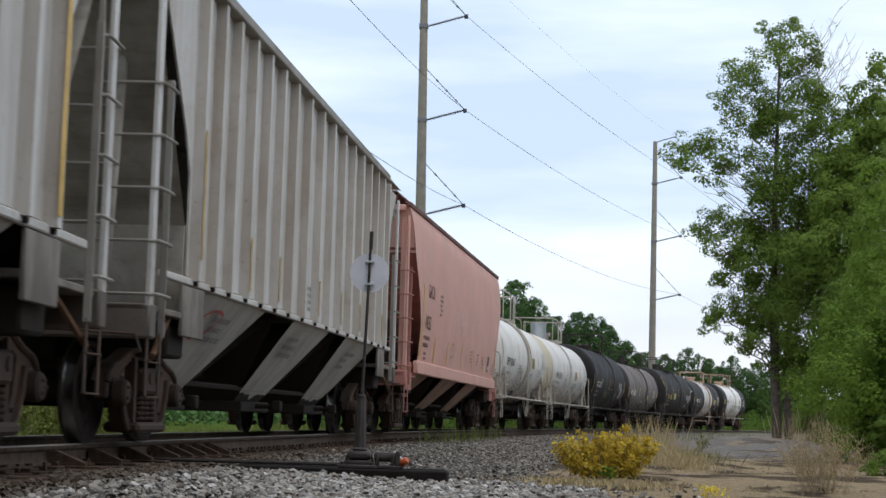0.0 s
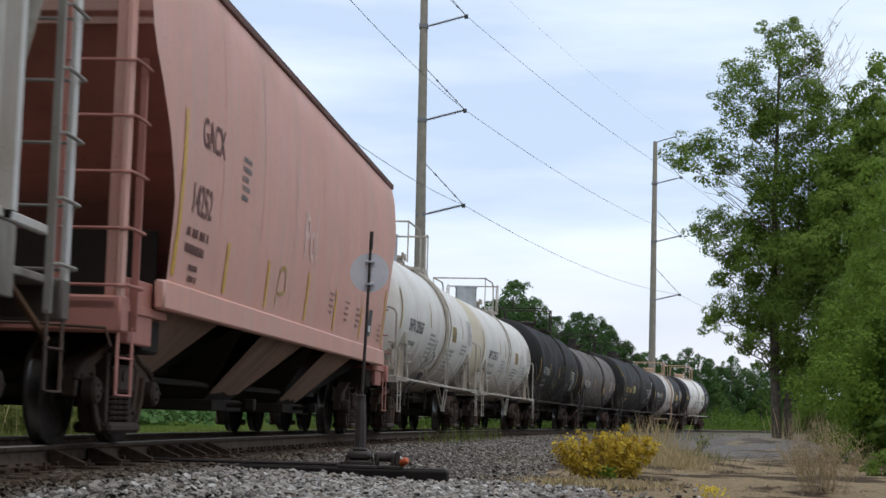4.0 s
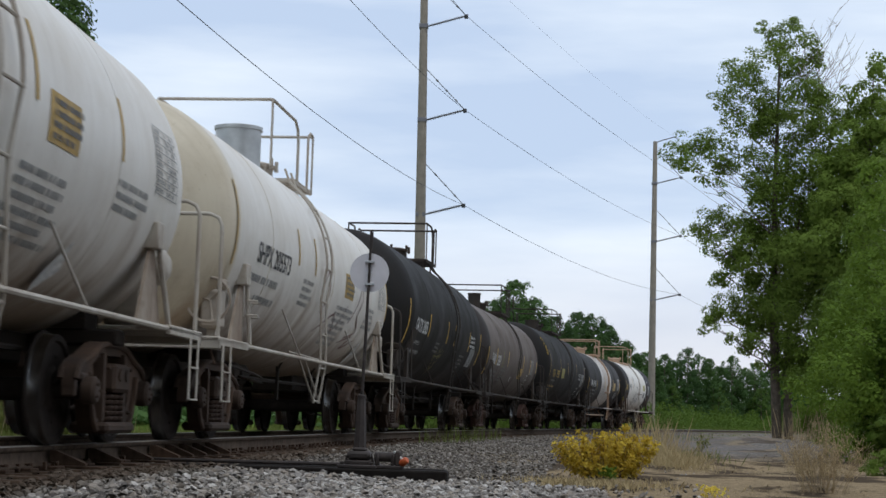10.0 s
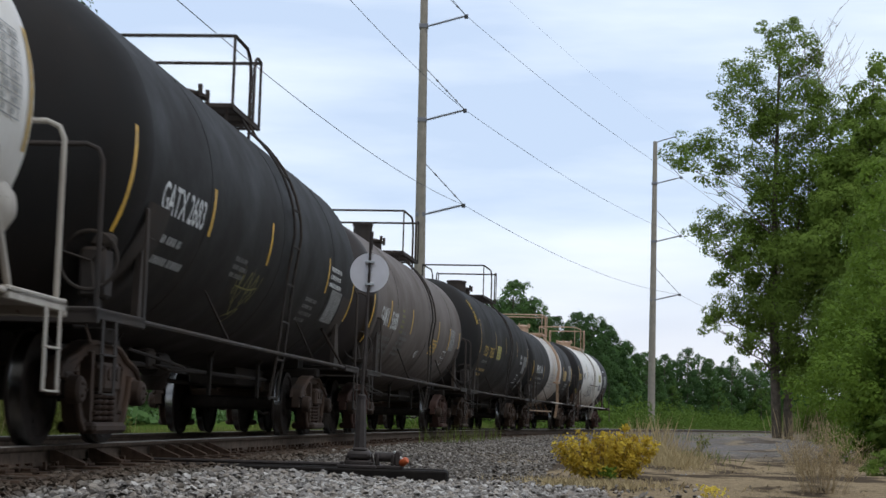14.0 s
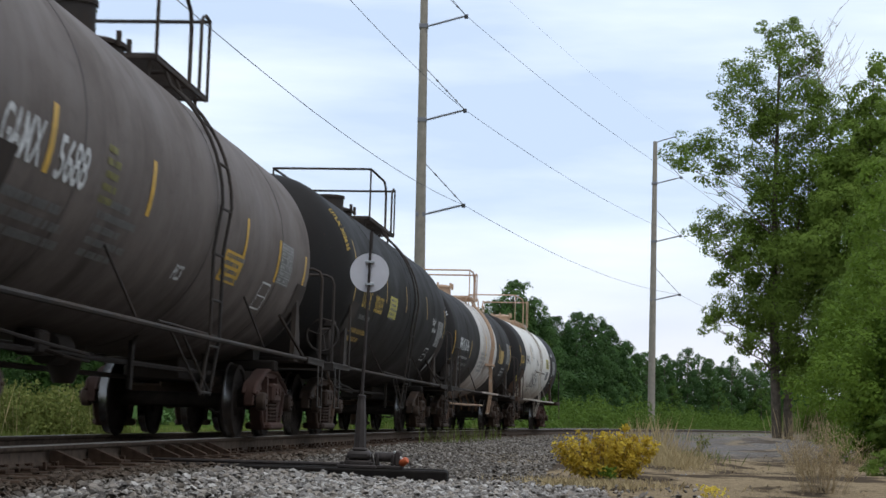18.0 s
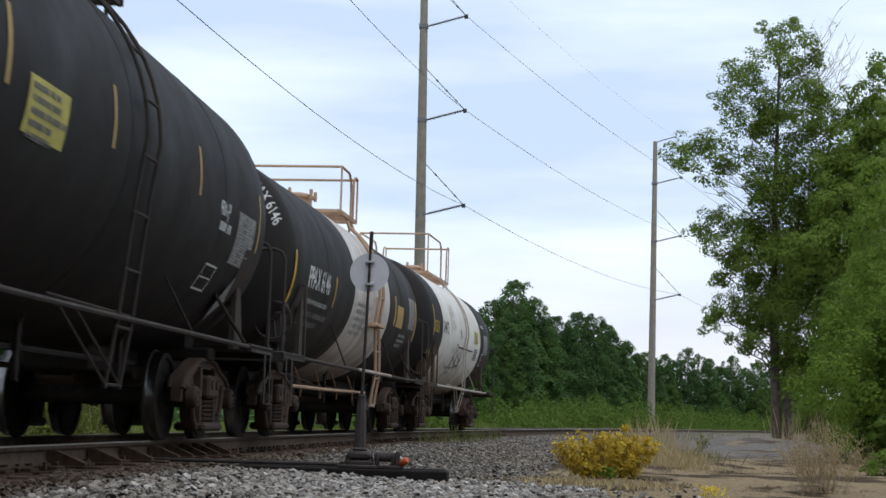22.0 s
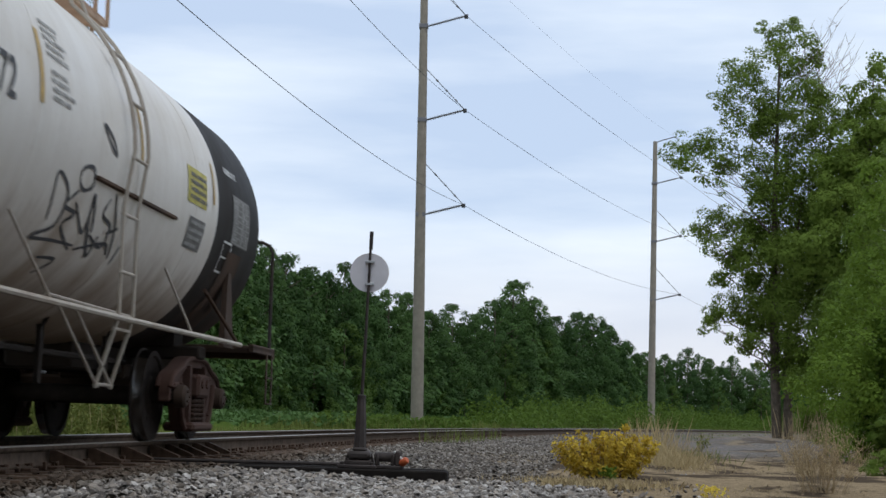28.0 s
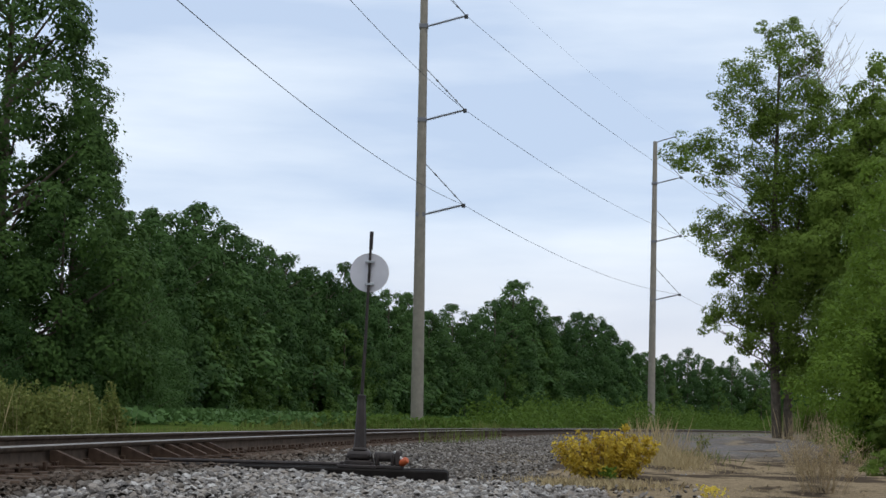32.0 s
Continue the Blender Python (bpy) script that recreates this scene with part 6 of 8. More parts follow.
def build_tanks():
    # white, with a round bonnet and a bent drain pipe
    base = dict(bracket=True, R=1.44, zc=2.34, fit="fit_white", low="under", platform=(-1.4, 1.6), bonnet=0.66, deck=0.25, bonnet_x=0.02, man=1.0, plat_half=0.80, man_mat="fit_white", bonnet_mat="galv")
    car, R, zc = tank_car(dict(base, name="tank_car", label="white steel tank car with black lettering and white guard rails", half=5.05, ladder=0.68, seams=(-3.9, 0.2, 3.6), bands=[(-99, 99, "tank_white", "")]))
    letters(car, "SHPX 205637", 0.335, -4.78, -0.31, R, zc, M["ink"], 1.0)
    text_bars(car, -4.95, -3.0, -0.51, 1, 0.16, R, zc, M["ink_soft"], 1)
    text_bars(car, -4.35, -2.8, -0.73, 1, 0.16, R, zc, M["ink_soft"], 2)
    text_bars(car, -1.85, -0.9, -0.22, 6, 0.10, R, zc, M["ink_soft"], 3)
    patch(car, -1.95, -1.86, -0.10, 0.42, R, zc, M["yellow_box"], label="brown-yellow stripe")
    patch(car, -5.85, -5.76, -0.35, 0.45, R, zc, M["yellow_box"], label="brown-yellow stripe")
    patch(car, 1.70, 2.45, -0.22, 0.14, R, zc, M["yellow_box"], "panel", "ochre stencil panel")
    text_bars(car, 1.78, 2.5, 0.10, 4, 0.08, R, zc, M["ink_dim"], 4, out=0.009)
    text_bars(car, 1.3, 2.7, -0.42, 6, 0.10, R, zc, M["ink_soft"], 5)
    patch(car, 3.60, 3.68, -0.06, 0.46, R, zc, M["yellow_box"], label="brown-yellow stripe")
    patch(car, 1.36, 1.44, 0.0, 0.56, R, zc, M["yellow_box"], label="brown-yellow stripe")
    stencil_table(car, 4.75, 5.55, -0.15, 0.45, R, zc, M["ink_soft"], 8, 6)
    text_bars(car, 3.6, 4.6, -0.2, 3, 0.10, R, zc, M["ink_soft"], 7)
    scrawl(car, [[(-0.9, -0.30), (-0.75, -0.55), (-0.6, -0.30), (-0.55, -0.6)], [(-1.0, -0.85), (-0.6, -0.6), (-0.3, -0.7), (-0.6, -0.95), (-1.1, -1.05)], [(-0.5, -0.7), (-0.2, -0.65), (-0.3, -0.9), (-0.05, -0.75)], [(-1.3, -0.95), (-0.9, -0.8), (-0.8, -1.05)]], R, zc, M["graffiti"], 0.035, label="black scrawled tag")
    ring = [(0.42, -(R + 0.05) * math.cos(a), zc + (R + 0.05) * math.sin(a)) for a in np.linspace(-0.75, 1.45, 22)]
    part("wrap_pipe", Geo().tube(ring, 0.045, 8), M["fit_white"], car, "thick pipe bent round the shell")
    part("drain_pipe", Geo().tube([(-0.35, -1.02, 1.28), (-1.3, -1.05, 1.10), (-2.2, -1.02, 0.98), (-2.6, -1.0, 0.82), (-2.65, -1.0, 0.55)], 0.045, 8), M["under"], car)
    hazard(car, 3.0, -1.05, R, zc, M["ink_white"])
    part("strap", Geo().sheet([[(-3.35 + 1.4 * i / 6 + d, -(R + 0.015) * math.cos(-0.78 - 0.2 * i / 6), zc + (R + 0.015) * math.sin(-0.78 - 0.2 * i / 6)) for d in (0.0, 0.16)] for i in range(7)]), M["under"], car, "dark diagonal strap under the shell", 0)
    enlist(car, 40.2, 50.3)

    car, R, zc = tank_car(dict(base, name="tank_car", label="white tank car with a cream end and black lettering", half=5.10, ladder=-0.5, seams=(-4.0, 0.3, 3.7), bands=[(-99, -5.72, "tank_cream", "cream painted tank end"), (-5.72, 99, "tank_white", "")]))
    letters(car, "SHPX 205573", 0.335, -4.75, -0.30, R, zc, M["ink"], 1.0)
    text_bars(car, -4.9, -3.0, -0.44, 1, 0.16, R, zc, M["ink_soft"], 11)
    text_bars(car, -4.3, -2.8, -0.67, 1, 0.16, R, zc, M["ink_soft"], 12)
    text_bars(car, -1.9, -1.0, -0.25, 4, 0.10, R, zc, M["ink_soft"], 13)
    patch(car, -2.40, -2.31, -0.12, 0.36, R, zc, M["yellow_box"], label="brown-yellow stripe")
    patch(car, -1.22, -1.13, -0.15, 0.36, R, zc, M["yellow_box"], label="brown-yellow stripe")
    patch(car, -5.88, -5.83, -0.45, 0.5, R, zc, M["yellow_box"], label="brown-yellow stripe")
    patch(car, 1.35, 2.15, -0.25, 0.12, R, zc, M["yellow_box"], "panel", "ochre stencil panel")
    text_bars(car, 1.43, 2.2, 0.08, 4, 0.08, R, zc, M["ink_dim"], 14, out=0.009)
    text_bars(car, 0.9, 2.4, -0.40, 7, 0.10, R, zc, M["ink_soft"], 15)
    patch(car, 3.4, 3.47, -0.10, 0.40, R, zc, M["yellow_box"], label="brown-yellow stripe")
    patch(car, 5.75, 5.83, -0.35, 0.5, R, zc, M["yellow_box"], label="brown-yellow stripe")
    stencil_table(car, 4.75, 5.55, -0.18, 0.42, R, zc, M["ink_soft"], 8, 16)
    text_bars(car, 3.6, 4.7, -0.25, 4, 0.10, R, zc, M["ink_soft"], 17)
    scrawl(car, [[(-0.4, -0.2), (-0.1, 0.0), (0.1, -0.3), (-0.2, -0.6)], [(0.0, -0.9), (0.9, -0.55), (1.3, -0.8), (1.8, -0.35)], [(2.3, -0.6), (2.8, -0.15), (3.0, 0.15), (3.1, -0.2), (2.9, -0.45), (3.3, -0.7), (2.6, -0.85)], [(2.4, -0.95), (3.2, -0.8), (2.9, -1.05), (3.6, -0.85)]], R, zc, M["graffiti_red"], 0.04, label="dull red and grey scrawled tag")
    hazard(car, 4.1, -1.05, R, zc, M["ink_white"])
    enlist(car, 54.33, 64.53)

    # black tank with grey-white lettering
    car, R, zc = tank_car(dict(name="tank_car", label="black tank car with white lettering and yellow stripes", R=1.55, zc=2.45, half=5.28, fit="fit_black", ladder=0.6, platform=(-0.2, 1.32), bonnet=0.0, braces=0, depth=0.9, seams=(-3.6, 0.1, 3.8), bands=[(-99, 99, "tank_black", "")], man_mat="fit_black", rail=0.82))
    letters(car, "GATX 2683", 0.38, -5.30, -0.42, R, zc, M["ink_white"], 0.82)
    text_bars(car, -5.4, -3.9, -0.60, 1, 0.14, R, zc, M["ink_soft"], 21)
    text_bars(car, -5.1, -3.8, -0.80, 1, 0.14, R, zc, M["ink_soft"], 22)
    for x, a, b in ((-6.30, -0.75, 0.15), (-3.50, -0.45, 0.02), (-0.65, -0.46, 0.03), (0.62, -0.46, 0.03), (3.40, -0.46, 0.03), (5.72, -0.74, 0.1)):
        patch(car, x, x + 0.09, a, b, R, zc, M["yellow"], label="yellow reflective stripe")
    text_bars(car, -2.1, -1.2, -0.5, 3, 0.09, R, zc, M["ink_dim"], 23)
    scrawl(car, [[(-1.5, -0.55), (-1.3, -1.0), (-1.1, -0.6), (-0.9, -1.0), (-0.7, -0.65)], [(-1.6, -0.8), (-1.0, -0.8), (-0.6, -0.75)], [(-1.2, -1.2), (-0.8, -1.05), (-1.0, -1.3)], [(-1.65, -0.62), (-1.55, -0.9), (-1.4, -0.65), (-1.45, -0.95)], [(-1.0, -0.55), (-0.95, -0.85), (-0.75, -0.6), (-0.7, -0.95), (-0.5, -0.6)], [(-1.3, -0.95), (-1.0, -1.15), (-0.85, -0.95)]], R, zc, M["olive_faint"], 0.022, label="faint olive scrawl")
    text_bars(car, 3.6, 4.9, -0.06, 3, 0.11, R, zc, M["ink_white"], 24)
    patch(car, 3.95, 4.85, -0.85, -0.36, R, zc, M["ink_dim"], "panel", "grey stencilled table")
    stencil_table(car, 3.97, 4.83, -0.83, -0.38, R, zc, M["ink_faint"], 7, 25)
    text_bars(car, 2.3, 3.2, -0.6, 4, 0.10, R, zc, M["ink_dim"], 26)
    enlist(car, 68.58, 79.13)

    # dark grey
    car, R, zc = tank_car(dict(name="tank_car", label="weathered dark grey tank car with a brown-black end", R=1.46, zc=2.36, half=5.66, fit="fit_black", ladder=0.5, platform=(-0.2, 1.98), bonnet=0.55, bonnet_x=0.1, man=0.7, bonnet_r=0.20, bonnet_mat="fit_black", man_mat="fit_black", red=True, rear_in=0.38, seams=(-4.0, 0.4, 4.0), bands=[(-99, -6.2, "tank_brown", "brown-black tank end"), (-6.2, 99, "tank_grey", "")], rail=0.85))
    letters(car, "GAMX", 0.45, -5.68, -0.43, R, zc, M["ink_white"], 0.62)
    letters(car, "5688", 0.45, -4.54, -0.45, R, zc, M["ink_white"], 0.80)
    for x, a, b in ((-6.60, -0.85, 0.02), (-4.76, -0.45, 0.04), (-2.10, -0.42, 0.06), (1.86, -0.5, 0.06), (3.80, -0.48, 0.03), (5.63, -0.45, 0.02)):
        patch(car, x, x + 0.11, a, b, R, zc, M["yellow"], label="yellow reflective stripe")
    patch(car, 1.1, 2.0, -0.70, -0.36, R, zc, M["yellow"], "panel", "yellow stencilled panel")
    text_bars(car, 1.15, 2.05, -0.39, 4, 0.08, R, zc, M["ink_dim"], 31, out=0.009)
    patch(car, 3.95, 4.75, -0.48, 0.03, R, zc, M["ink_dim"], "panel", "grey stencilled table")
    stencil_table(car, 3.97, 4.73, -0.46, 0.01, R, zc, M["ink_faint"], 6, 32)
    stencil_frame(car, 3.3, 3.8, -0.87, -0.52, R, zc, M["ink_white"])
    text_bars(car, -5.4, -3.7, -0.62, 3, 0.13, R, zc, M["ink_dim"], 33)
    letters(car, "PCS", 0.22, -0.5, -0.85, R, zc, M["ink_white"], 0.85)
    text_bars(car, -3.42, -3.05, -0.02, 5, 0.10, R, zc, M["olive_faint"], 34)
    text_bars(car, -3.3, -2.2, -0.42, 5, 0.11, R, zc, M["ink_dim"], 35)
    enlist(car, 83.27, 94.6)

    # black with yellow lettering
    car, R, zc = tank_car(dict(name="tank_car", label="black tank car with yellow lettering and an olive panel", R=1.56, zc=2.46, half=5.49, fit="fit_black", ladder=0.61, depth=0.9, platform=(-1.0, 1.95), bonnet=0.42, bonnet_x=-0.26, man=0.5, bonnet_r=0.28, bonnet_mat="fit_black", man_mat="fit_black", seams=(-3.6, 0.2, 3.8), bands=[(-99, 99, "tank_black", "")], rail=0.88))
    head_letters(car, "UTLX 302635", 0.125, -6.16, 0.70, R, zc, -6.83, 0.9, M["ink_yellow"])
    letters(car, "UTLX", 0.39, -4.97, -0.42, R, zc, M["ink_yellow"], 0.80)
    letters(car, "302635", 0.39, -3.80, -0.42, R, zc, M["ink_yellow"], 0.72)
    text_bars(car, -4.9, -3.8, -0.54, 1, 0.14, R, zc, M["ink_dim"], 41)
    text_bars(car, -5.3, -3.6, -0.78, 2, 0.15, R, zc, M["yellow_box"], 42)
    for x, a, b in ((-5.78, -0.44, 0.56), (-2.71, -0.2, 0.31), (-0.33, -0.2, 0.28), (2.61, -0.15, 0.31), (5.6, -0.6, 0.25)):
        patch(car, x, x + 0.07, a, b, R, zc, M["yellow_box"], label="worn yellow stripe")
    patch(car, -2.26, -1.42, -0.42, -0.04, R, zc, M["olive"], "panel", "dull yellow stencilled panel")
    text_bars(car, -2.2, -1.45, -0.08, 5, 0.08, R, zc, M["ink_dim"], 43, out=0.009)
    letters(car, "FRA-JP", 0.20, 3.6, -0.2, R, zc, M["ink_white"], 0.8)
    text_bars(car, 3.65, 4.3, -0.26, 1, 0.16, R, zc, M["ink_white"], 46)
    patch(car, 4.5, 5.4, -0.62, -0.06, R, zc, M["ink_dim"], "panel", "grey stencilled table")
    stencil_table(car, 4.52, 5.38, -0.60, -0.08, R, zc, M["ink_faint"], 8, 44)
    stencil_frame(car, 3.7, 4.2, -1.0, -0.7, R, zc, M["ink_white"])
    hazard(car, 5.0, -1.0, R, zc, M["ink_soft"])
    enlist(car, 98.6, 109.57)

    # black with a white band round the middle
    car, R, zc = tank_car(dict(name="tank_car", label="black tank car with a rust-streaked white middle band", R=1.43, zc=2.33, half=5.36, fit="fit_black", rail_mat="fit_tan", braces=0, ladder=0.84, ladder_fat=0.028, rung_mat="fit_white", ladder_mat="fit_tan", ladder_label="tan rusty ladder", platform=(-0.2, 1.38), bonnet=0.0, man=0.4, man_mat="fit_tan", seams=(-3.8, 3.8), bands=[(-99, -1.45, "tank_dark", ""), (-1.45, 2.3, "band_white", "rust-streaked white band"), (2.3, 99, "tank_dark", "")], rail=0.72))
    head_letters(car, "PPAX 6146", 0.15, -6.40, 0.86, R, zc, -6.70, 0.62, M["ink_white"])
    letters(car, "PPAX 6146", 0.42, -5.15, -0.30, R, zc, M["ink_white"], 0.80)
    text_bars(car, -5.1, -3.2, -0.45, 1, 0.12, R, zc, M["ink_soft"], 51)
    text_bars(car, -5.0, -3.2, -0.62, 2, 0.14, R, zc, M["ink_dim"], 52)
    for x, a, b, m in ((-6.15, -0.95, 0.1, "yellow"), (-3.15, -0.45, 0.0, "yellow_box"), (-0.2, -0.3, 0.3, "yellow"), (3.0, -0.35, 0.2, "yellow"), (5.85, -0.5, 0.3, "yellow")):
        patch(car, x, x + 0.10, a, b, R, zc, M[m], label="yellow reflective stripe")
    patch(car, 3.3, 4.1, -0.35, 0.05, R, zc, M["yellow_box"], "panel", "ochre stencil panel")
    patch(car, 4.9, 5.7, -0.30, 0.32, R, zc, M["ink_dim"], "panel", "grey stencilled table")
    stencil_table(car, 4.92, 5.68, -0.28, 0.30, R, zc, M["ink_faint"], 8, 53)
    text_bars(car, 4.0, 5.0, -0.45, 3, 0.1, R, zc, M["ink_soft"], 56)
    text_bars(car, -1.1, 0.3, -0.2, 5, 0.12, R, zc, M["ink_soft"], 54)
    part("pipe_sleeve", Geo().tube([(-1.17, -1.46, 1.04), (2.42, -1.46, 1.04)], 0.031, 8), M["band_white"], car, "white painted length of running pipe")
    part("steam_pipe", Geo().tube([(-4.5, -1.1, 0.70), (-1.6, -1.1, 0.70), (1.75, -1.1, 0.72)], 0.026, 8), M["fit_tan"], car, "rusty tan heating pipe below the tank")
    for x in (-3.9, -2.4, -1.0, 0.5):
        part("pipe_hanger", Geo().tube([(x, -1.1, 0.56), (x, -1.1, 0.72), (x + 0.02, -1.0, 0.98)], 0.013, 6), M["rust_bar"], car)
    for x in (-0.72, 0.35, 1.35):
        weld_ring(car, x, R, zc, M["ink_soft"], 0.012, 0.002)
    part("shelf_bracket", Geo().box(0.2, 0.9, -1.56, -1.36, 1.80, 1.86, 0.01), M["fit_tan"], car)
    enlist(car, 113.5, 124.22)

    # the last one: black ends and a white middle
    car, R, zc = tank_car(dict(name="tank_car", label="tank car with a white middle, black ends and scrawled tags", R=1.46, zc=2.36, half=4.41, fit="fit_white", low="under", saddle="cast", rear="cast", front="cast", foot=-1.30, red_rear=True, rear_extra=0.60, hoop="fit_black", rail_mat="fit_tan", ladder=0.07, platform=(-2.2, 1.3), plat_half=0.82, bonnet=0.0, man=0.2, man_mat="fit_tan", seams=(-2.3, 0.3, 2.4), bands=[(-99, -3.75, "tank_dark", ""), (-3.75, 3.35, "tank_white", "white middle of the tank"), (3.35, 99, "tank_dark", "")], rail=0.88))
    letters(car, "UTLX", 0.36, -5.05, -0.15, R, zc, M["ink_yellow"], 0.80)
    letters(car, "24472", 0.38, -3.66, -0.10, R, zc, M["ink"], 0.92)
    patch(car, -2.32, -2.23, -0.02, 0.50, R, zc, M["yellow_box"], label="brown-yellow stripe")
    text_bars(car, -2.12, -1.62, 0.62, 5, 0.06, R, zc, M["ink_soft"], 61)
    text_bars(car, -2.05, -1.55, 0.26, 4, 0.06, R, zc, M["ink_soft"], 67)
    for x, a, b in ((0.30, -0.02, 0.48), (3.08, 0.0, 0.42)):
        patch(car, x, x + 0.08, a, b, R, zc, M["yellow_box"], label="brown-yellow stripe")
    patch(car, 2.0, 2.8, -0.10, 0.24, R, zc, M["olive"], "panel", "dull yellow stencilled panel")
    text_bars(car, 2.08, 2.8, 0.19, 4, 0.07, R, zc, M["ink_dim"], 62, out=0.009)
    patch(car, 2.2, 2.85, -0.52, -0.22, R, zc, M["ink_dim"], "panel", "small grey stencil panel")
    text_bars(car, 2.24, 2.9, -0.25, 4, 0.07, R, zc, M["ink_faint"], 63, out=0.009, fill=0.5)
    patch(car, 4.08, 4.95, -0.28, 0.24, R, zc, M["ink_dim"], "panel", "grey stencilled table")
    stencil_table(car, 4.10, 4.93, -0.26, 0.22, R, zc, M["ink_faint"], 8, 64)
    text_bars(car, 3.8, 4.5, 0.5, 1, 0.14, R, zc, M["ink_white"], 66)
    stencil_frame(car, 3.8, 4.2, -0.62, -0.28, R, zc, M["ink_white"])
    part("patch_plate", Geo().box(-0.85, 1.66, -1.462, -1.41, 2.03, 2.06, 0.006), M["cast"], car, "thin rusty welded strip")
    patch(car, -5.16, -5.07, -0.25, 0.42, R, zc, M["yellow_box"], label="brown-yellow stripe")
    part("brake_tag", Geo().box(-5.34, -5.12, -1.36, -1.33, 1.60, 1.78, 0.01), M["olive"], car, "small dull yellow plate on the hand brake")
    # the tag was sprayed aslant: u and v are its own axes
    def aslant(strokes):
        return [[(-2.40 + 0.93 * (u - 0.40) + 0.52 * (v - 1.15), -0.47 + 0.145 * (u - 0.40) - 0.30 * (v - 1.15)) for u, v in st] for st in strokes]
    tag = aslant([[(0.75, 2.25), (1.10, 1.30), (1.25, 1.50), (1.20, 1.85), (0.90, 2.40), (0.45, 2.62), (0.90, 2.75), (1.30, 2.90)], [(1.50, 1.65), (1.15, 1.95), (1.35, 2.15), (1.05, 2.40), (1.20, 3.00)], [(1.55, 1.45), (1.70, 1.20), (1.95, 1.20), (1.85, 1.55), (1.60, 1.65), (1.55, 1.45)], [(1.40, 1.90), (1.50, 2.60), (1.85, 1.75), (1.70, 2.60)]])
    tag += aslant([[(1.90, 1.75), (1.65, 2.30), (1.60, 3.20), (1.85, 2.70)], [(2.25, 1.85), (2.00, 2.20), (2.15, 2.50), (1.90, 3.00), (1.65, 2.65)], [(2.40, 1.75), (2.25, 2.60), (2.10, 3.30)], [(2.05, 2.65), (2.35, 2.55)], [(0.60, 3.15), (0.95, 3.25), (0.55, 3.60)], [(1.30, 3.00), (2.00, 2.90), (2.05, 3.20)], [(2.15, 3.50), (2.40, 3.00)], [(2.58, 0.60), (2.62, 0.30), (2.72, 0.60), (2.65, 0.95), (2.58, 0.60)]])
    scrawl(car, tag, R, zc, M["graffiti"], 0.035, label="black scrawled tag")
    enlist(car, 128.13, 136.95)


build_tanks()
# ---- vegetation ----
def leaf_cards(rng, centres, size, up_bias=0.35, slim=0.62, out=None, loose=0.30):
    """Small four-cornered leaves at the given places, each turned its own way, or facing out of their clump."""
    n = len(centres)
    d = rng.normal(size=(n, 3))
    d[:, 2] = d[:, 2] * 0.6 + up_bias
    if out is not None:
        d = d * loose + out + np.array([0, 0, 0.22])
    d /= np.linalg.norm(d, axis=1)[:, None]
    a = np.cross(d, rng.normal(size=(n, 3)))
    a /= np.linalg.norm(a, axis=1)[:, None] + 1e-9
    b = np.cross(d, a)
    s = (size * rng.uniform(0.6, 1.35, n))[:, None]
    c = np.asarray(centres)
    return np.stack([c - a * s, c + b * s * slim - d * s * 0.12, c + a * s, c - b * s * slim - d * s * 0.12], axis=1)


def unit(v):
    return v / (np.linalg.norm(v, axis=-1, keepdims=True) + 1e-9)


def crown_mesh(rng, blobs, leaf, n_leaves, mat):
    """A crown: every bough (x, y, z, r) carries clumps, and every clump is a dome of leaves that face up and outwards."""
    blobs = np.asarray(blobs, float)
    mid = np.array([np.mean(blobs[:, 0]), np.mean(blobs[:, 1]), 0.7 * np.mean(blobs[:, 2])])
    subs, subr, lean = [], [], []
    for x, y, z, r in blobs:
        k = int(rng.integers(8, 13))
        d = unit(rng.normal(size=(k, 3)) + 0.45 * unit(np.array([x, y, z]) - mid))
        subs.append(np.array([x, y, z]) + d * r * rng.uniform(0.35, 1.10, (k, 1)) * np.array([1, 1, 0.85]))
        subr.append(r * rng.uniform(0.30, 0.50, k))
        lean.append(d)
    return dome_leaves(rng, np.concatenate(subs), np.concatenate(subr), np.concatenate(lean), leaf, n_leaves, mat, 4)


def dome_leaves(rng, subs, subr, lean, leaf, n_leaves, mat, corners):
    """Leaves on the upper and outer skin of clumps (place, radius, outward way); some hang loose between them."""
    share = subr ** 2 / np.sum(subr ** 2)
    which = rng.choice(len(subs), n_leaves, p=share)
    way = unit(lean[which] + np.array([0, 0, 0.45]))
    d = unit(unit(rng.normal(size=(n_leaves, 3))) + 0.62 * way)
    rad = subr[which] * (0.62 + 0.42 * np.sqrt(rng.random(n_leaves)))
    loose = rng.random(n_leaves) < 0.16
    rad = np.where(loose, subr[which] * rng.uniform(0.9, 1.5, n_leaves), rad)
    pts = subs[which] + d * rad[:, None] * np.array([1.0, 1.0, 0.80])
    cards = leaf_cards(rng, pts, leaf, 0.2, 0.62, unit(d + 0.35 * way), 0.34)
    if corners == 3:
        cards = np.stack([cards[:, 0], cards[:, 1] * 1.25 - 0.25 * cards[:, 3], 0.6 * cards[:, 2] + 0.4 * cards[:, 3]], 1)
    return fast_mesh("crown", cards, corners, mat)


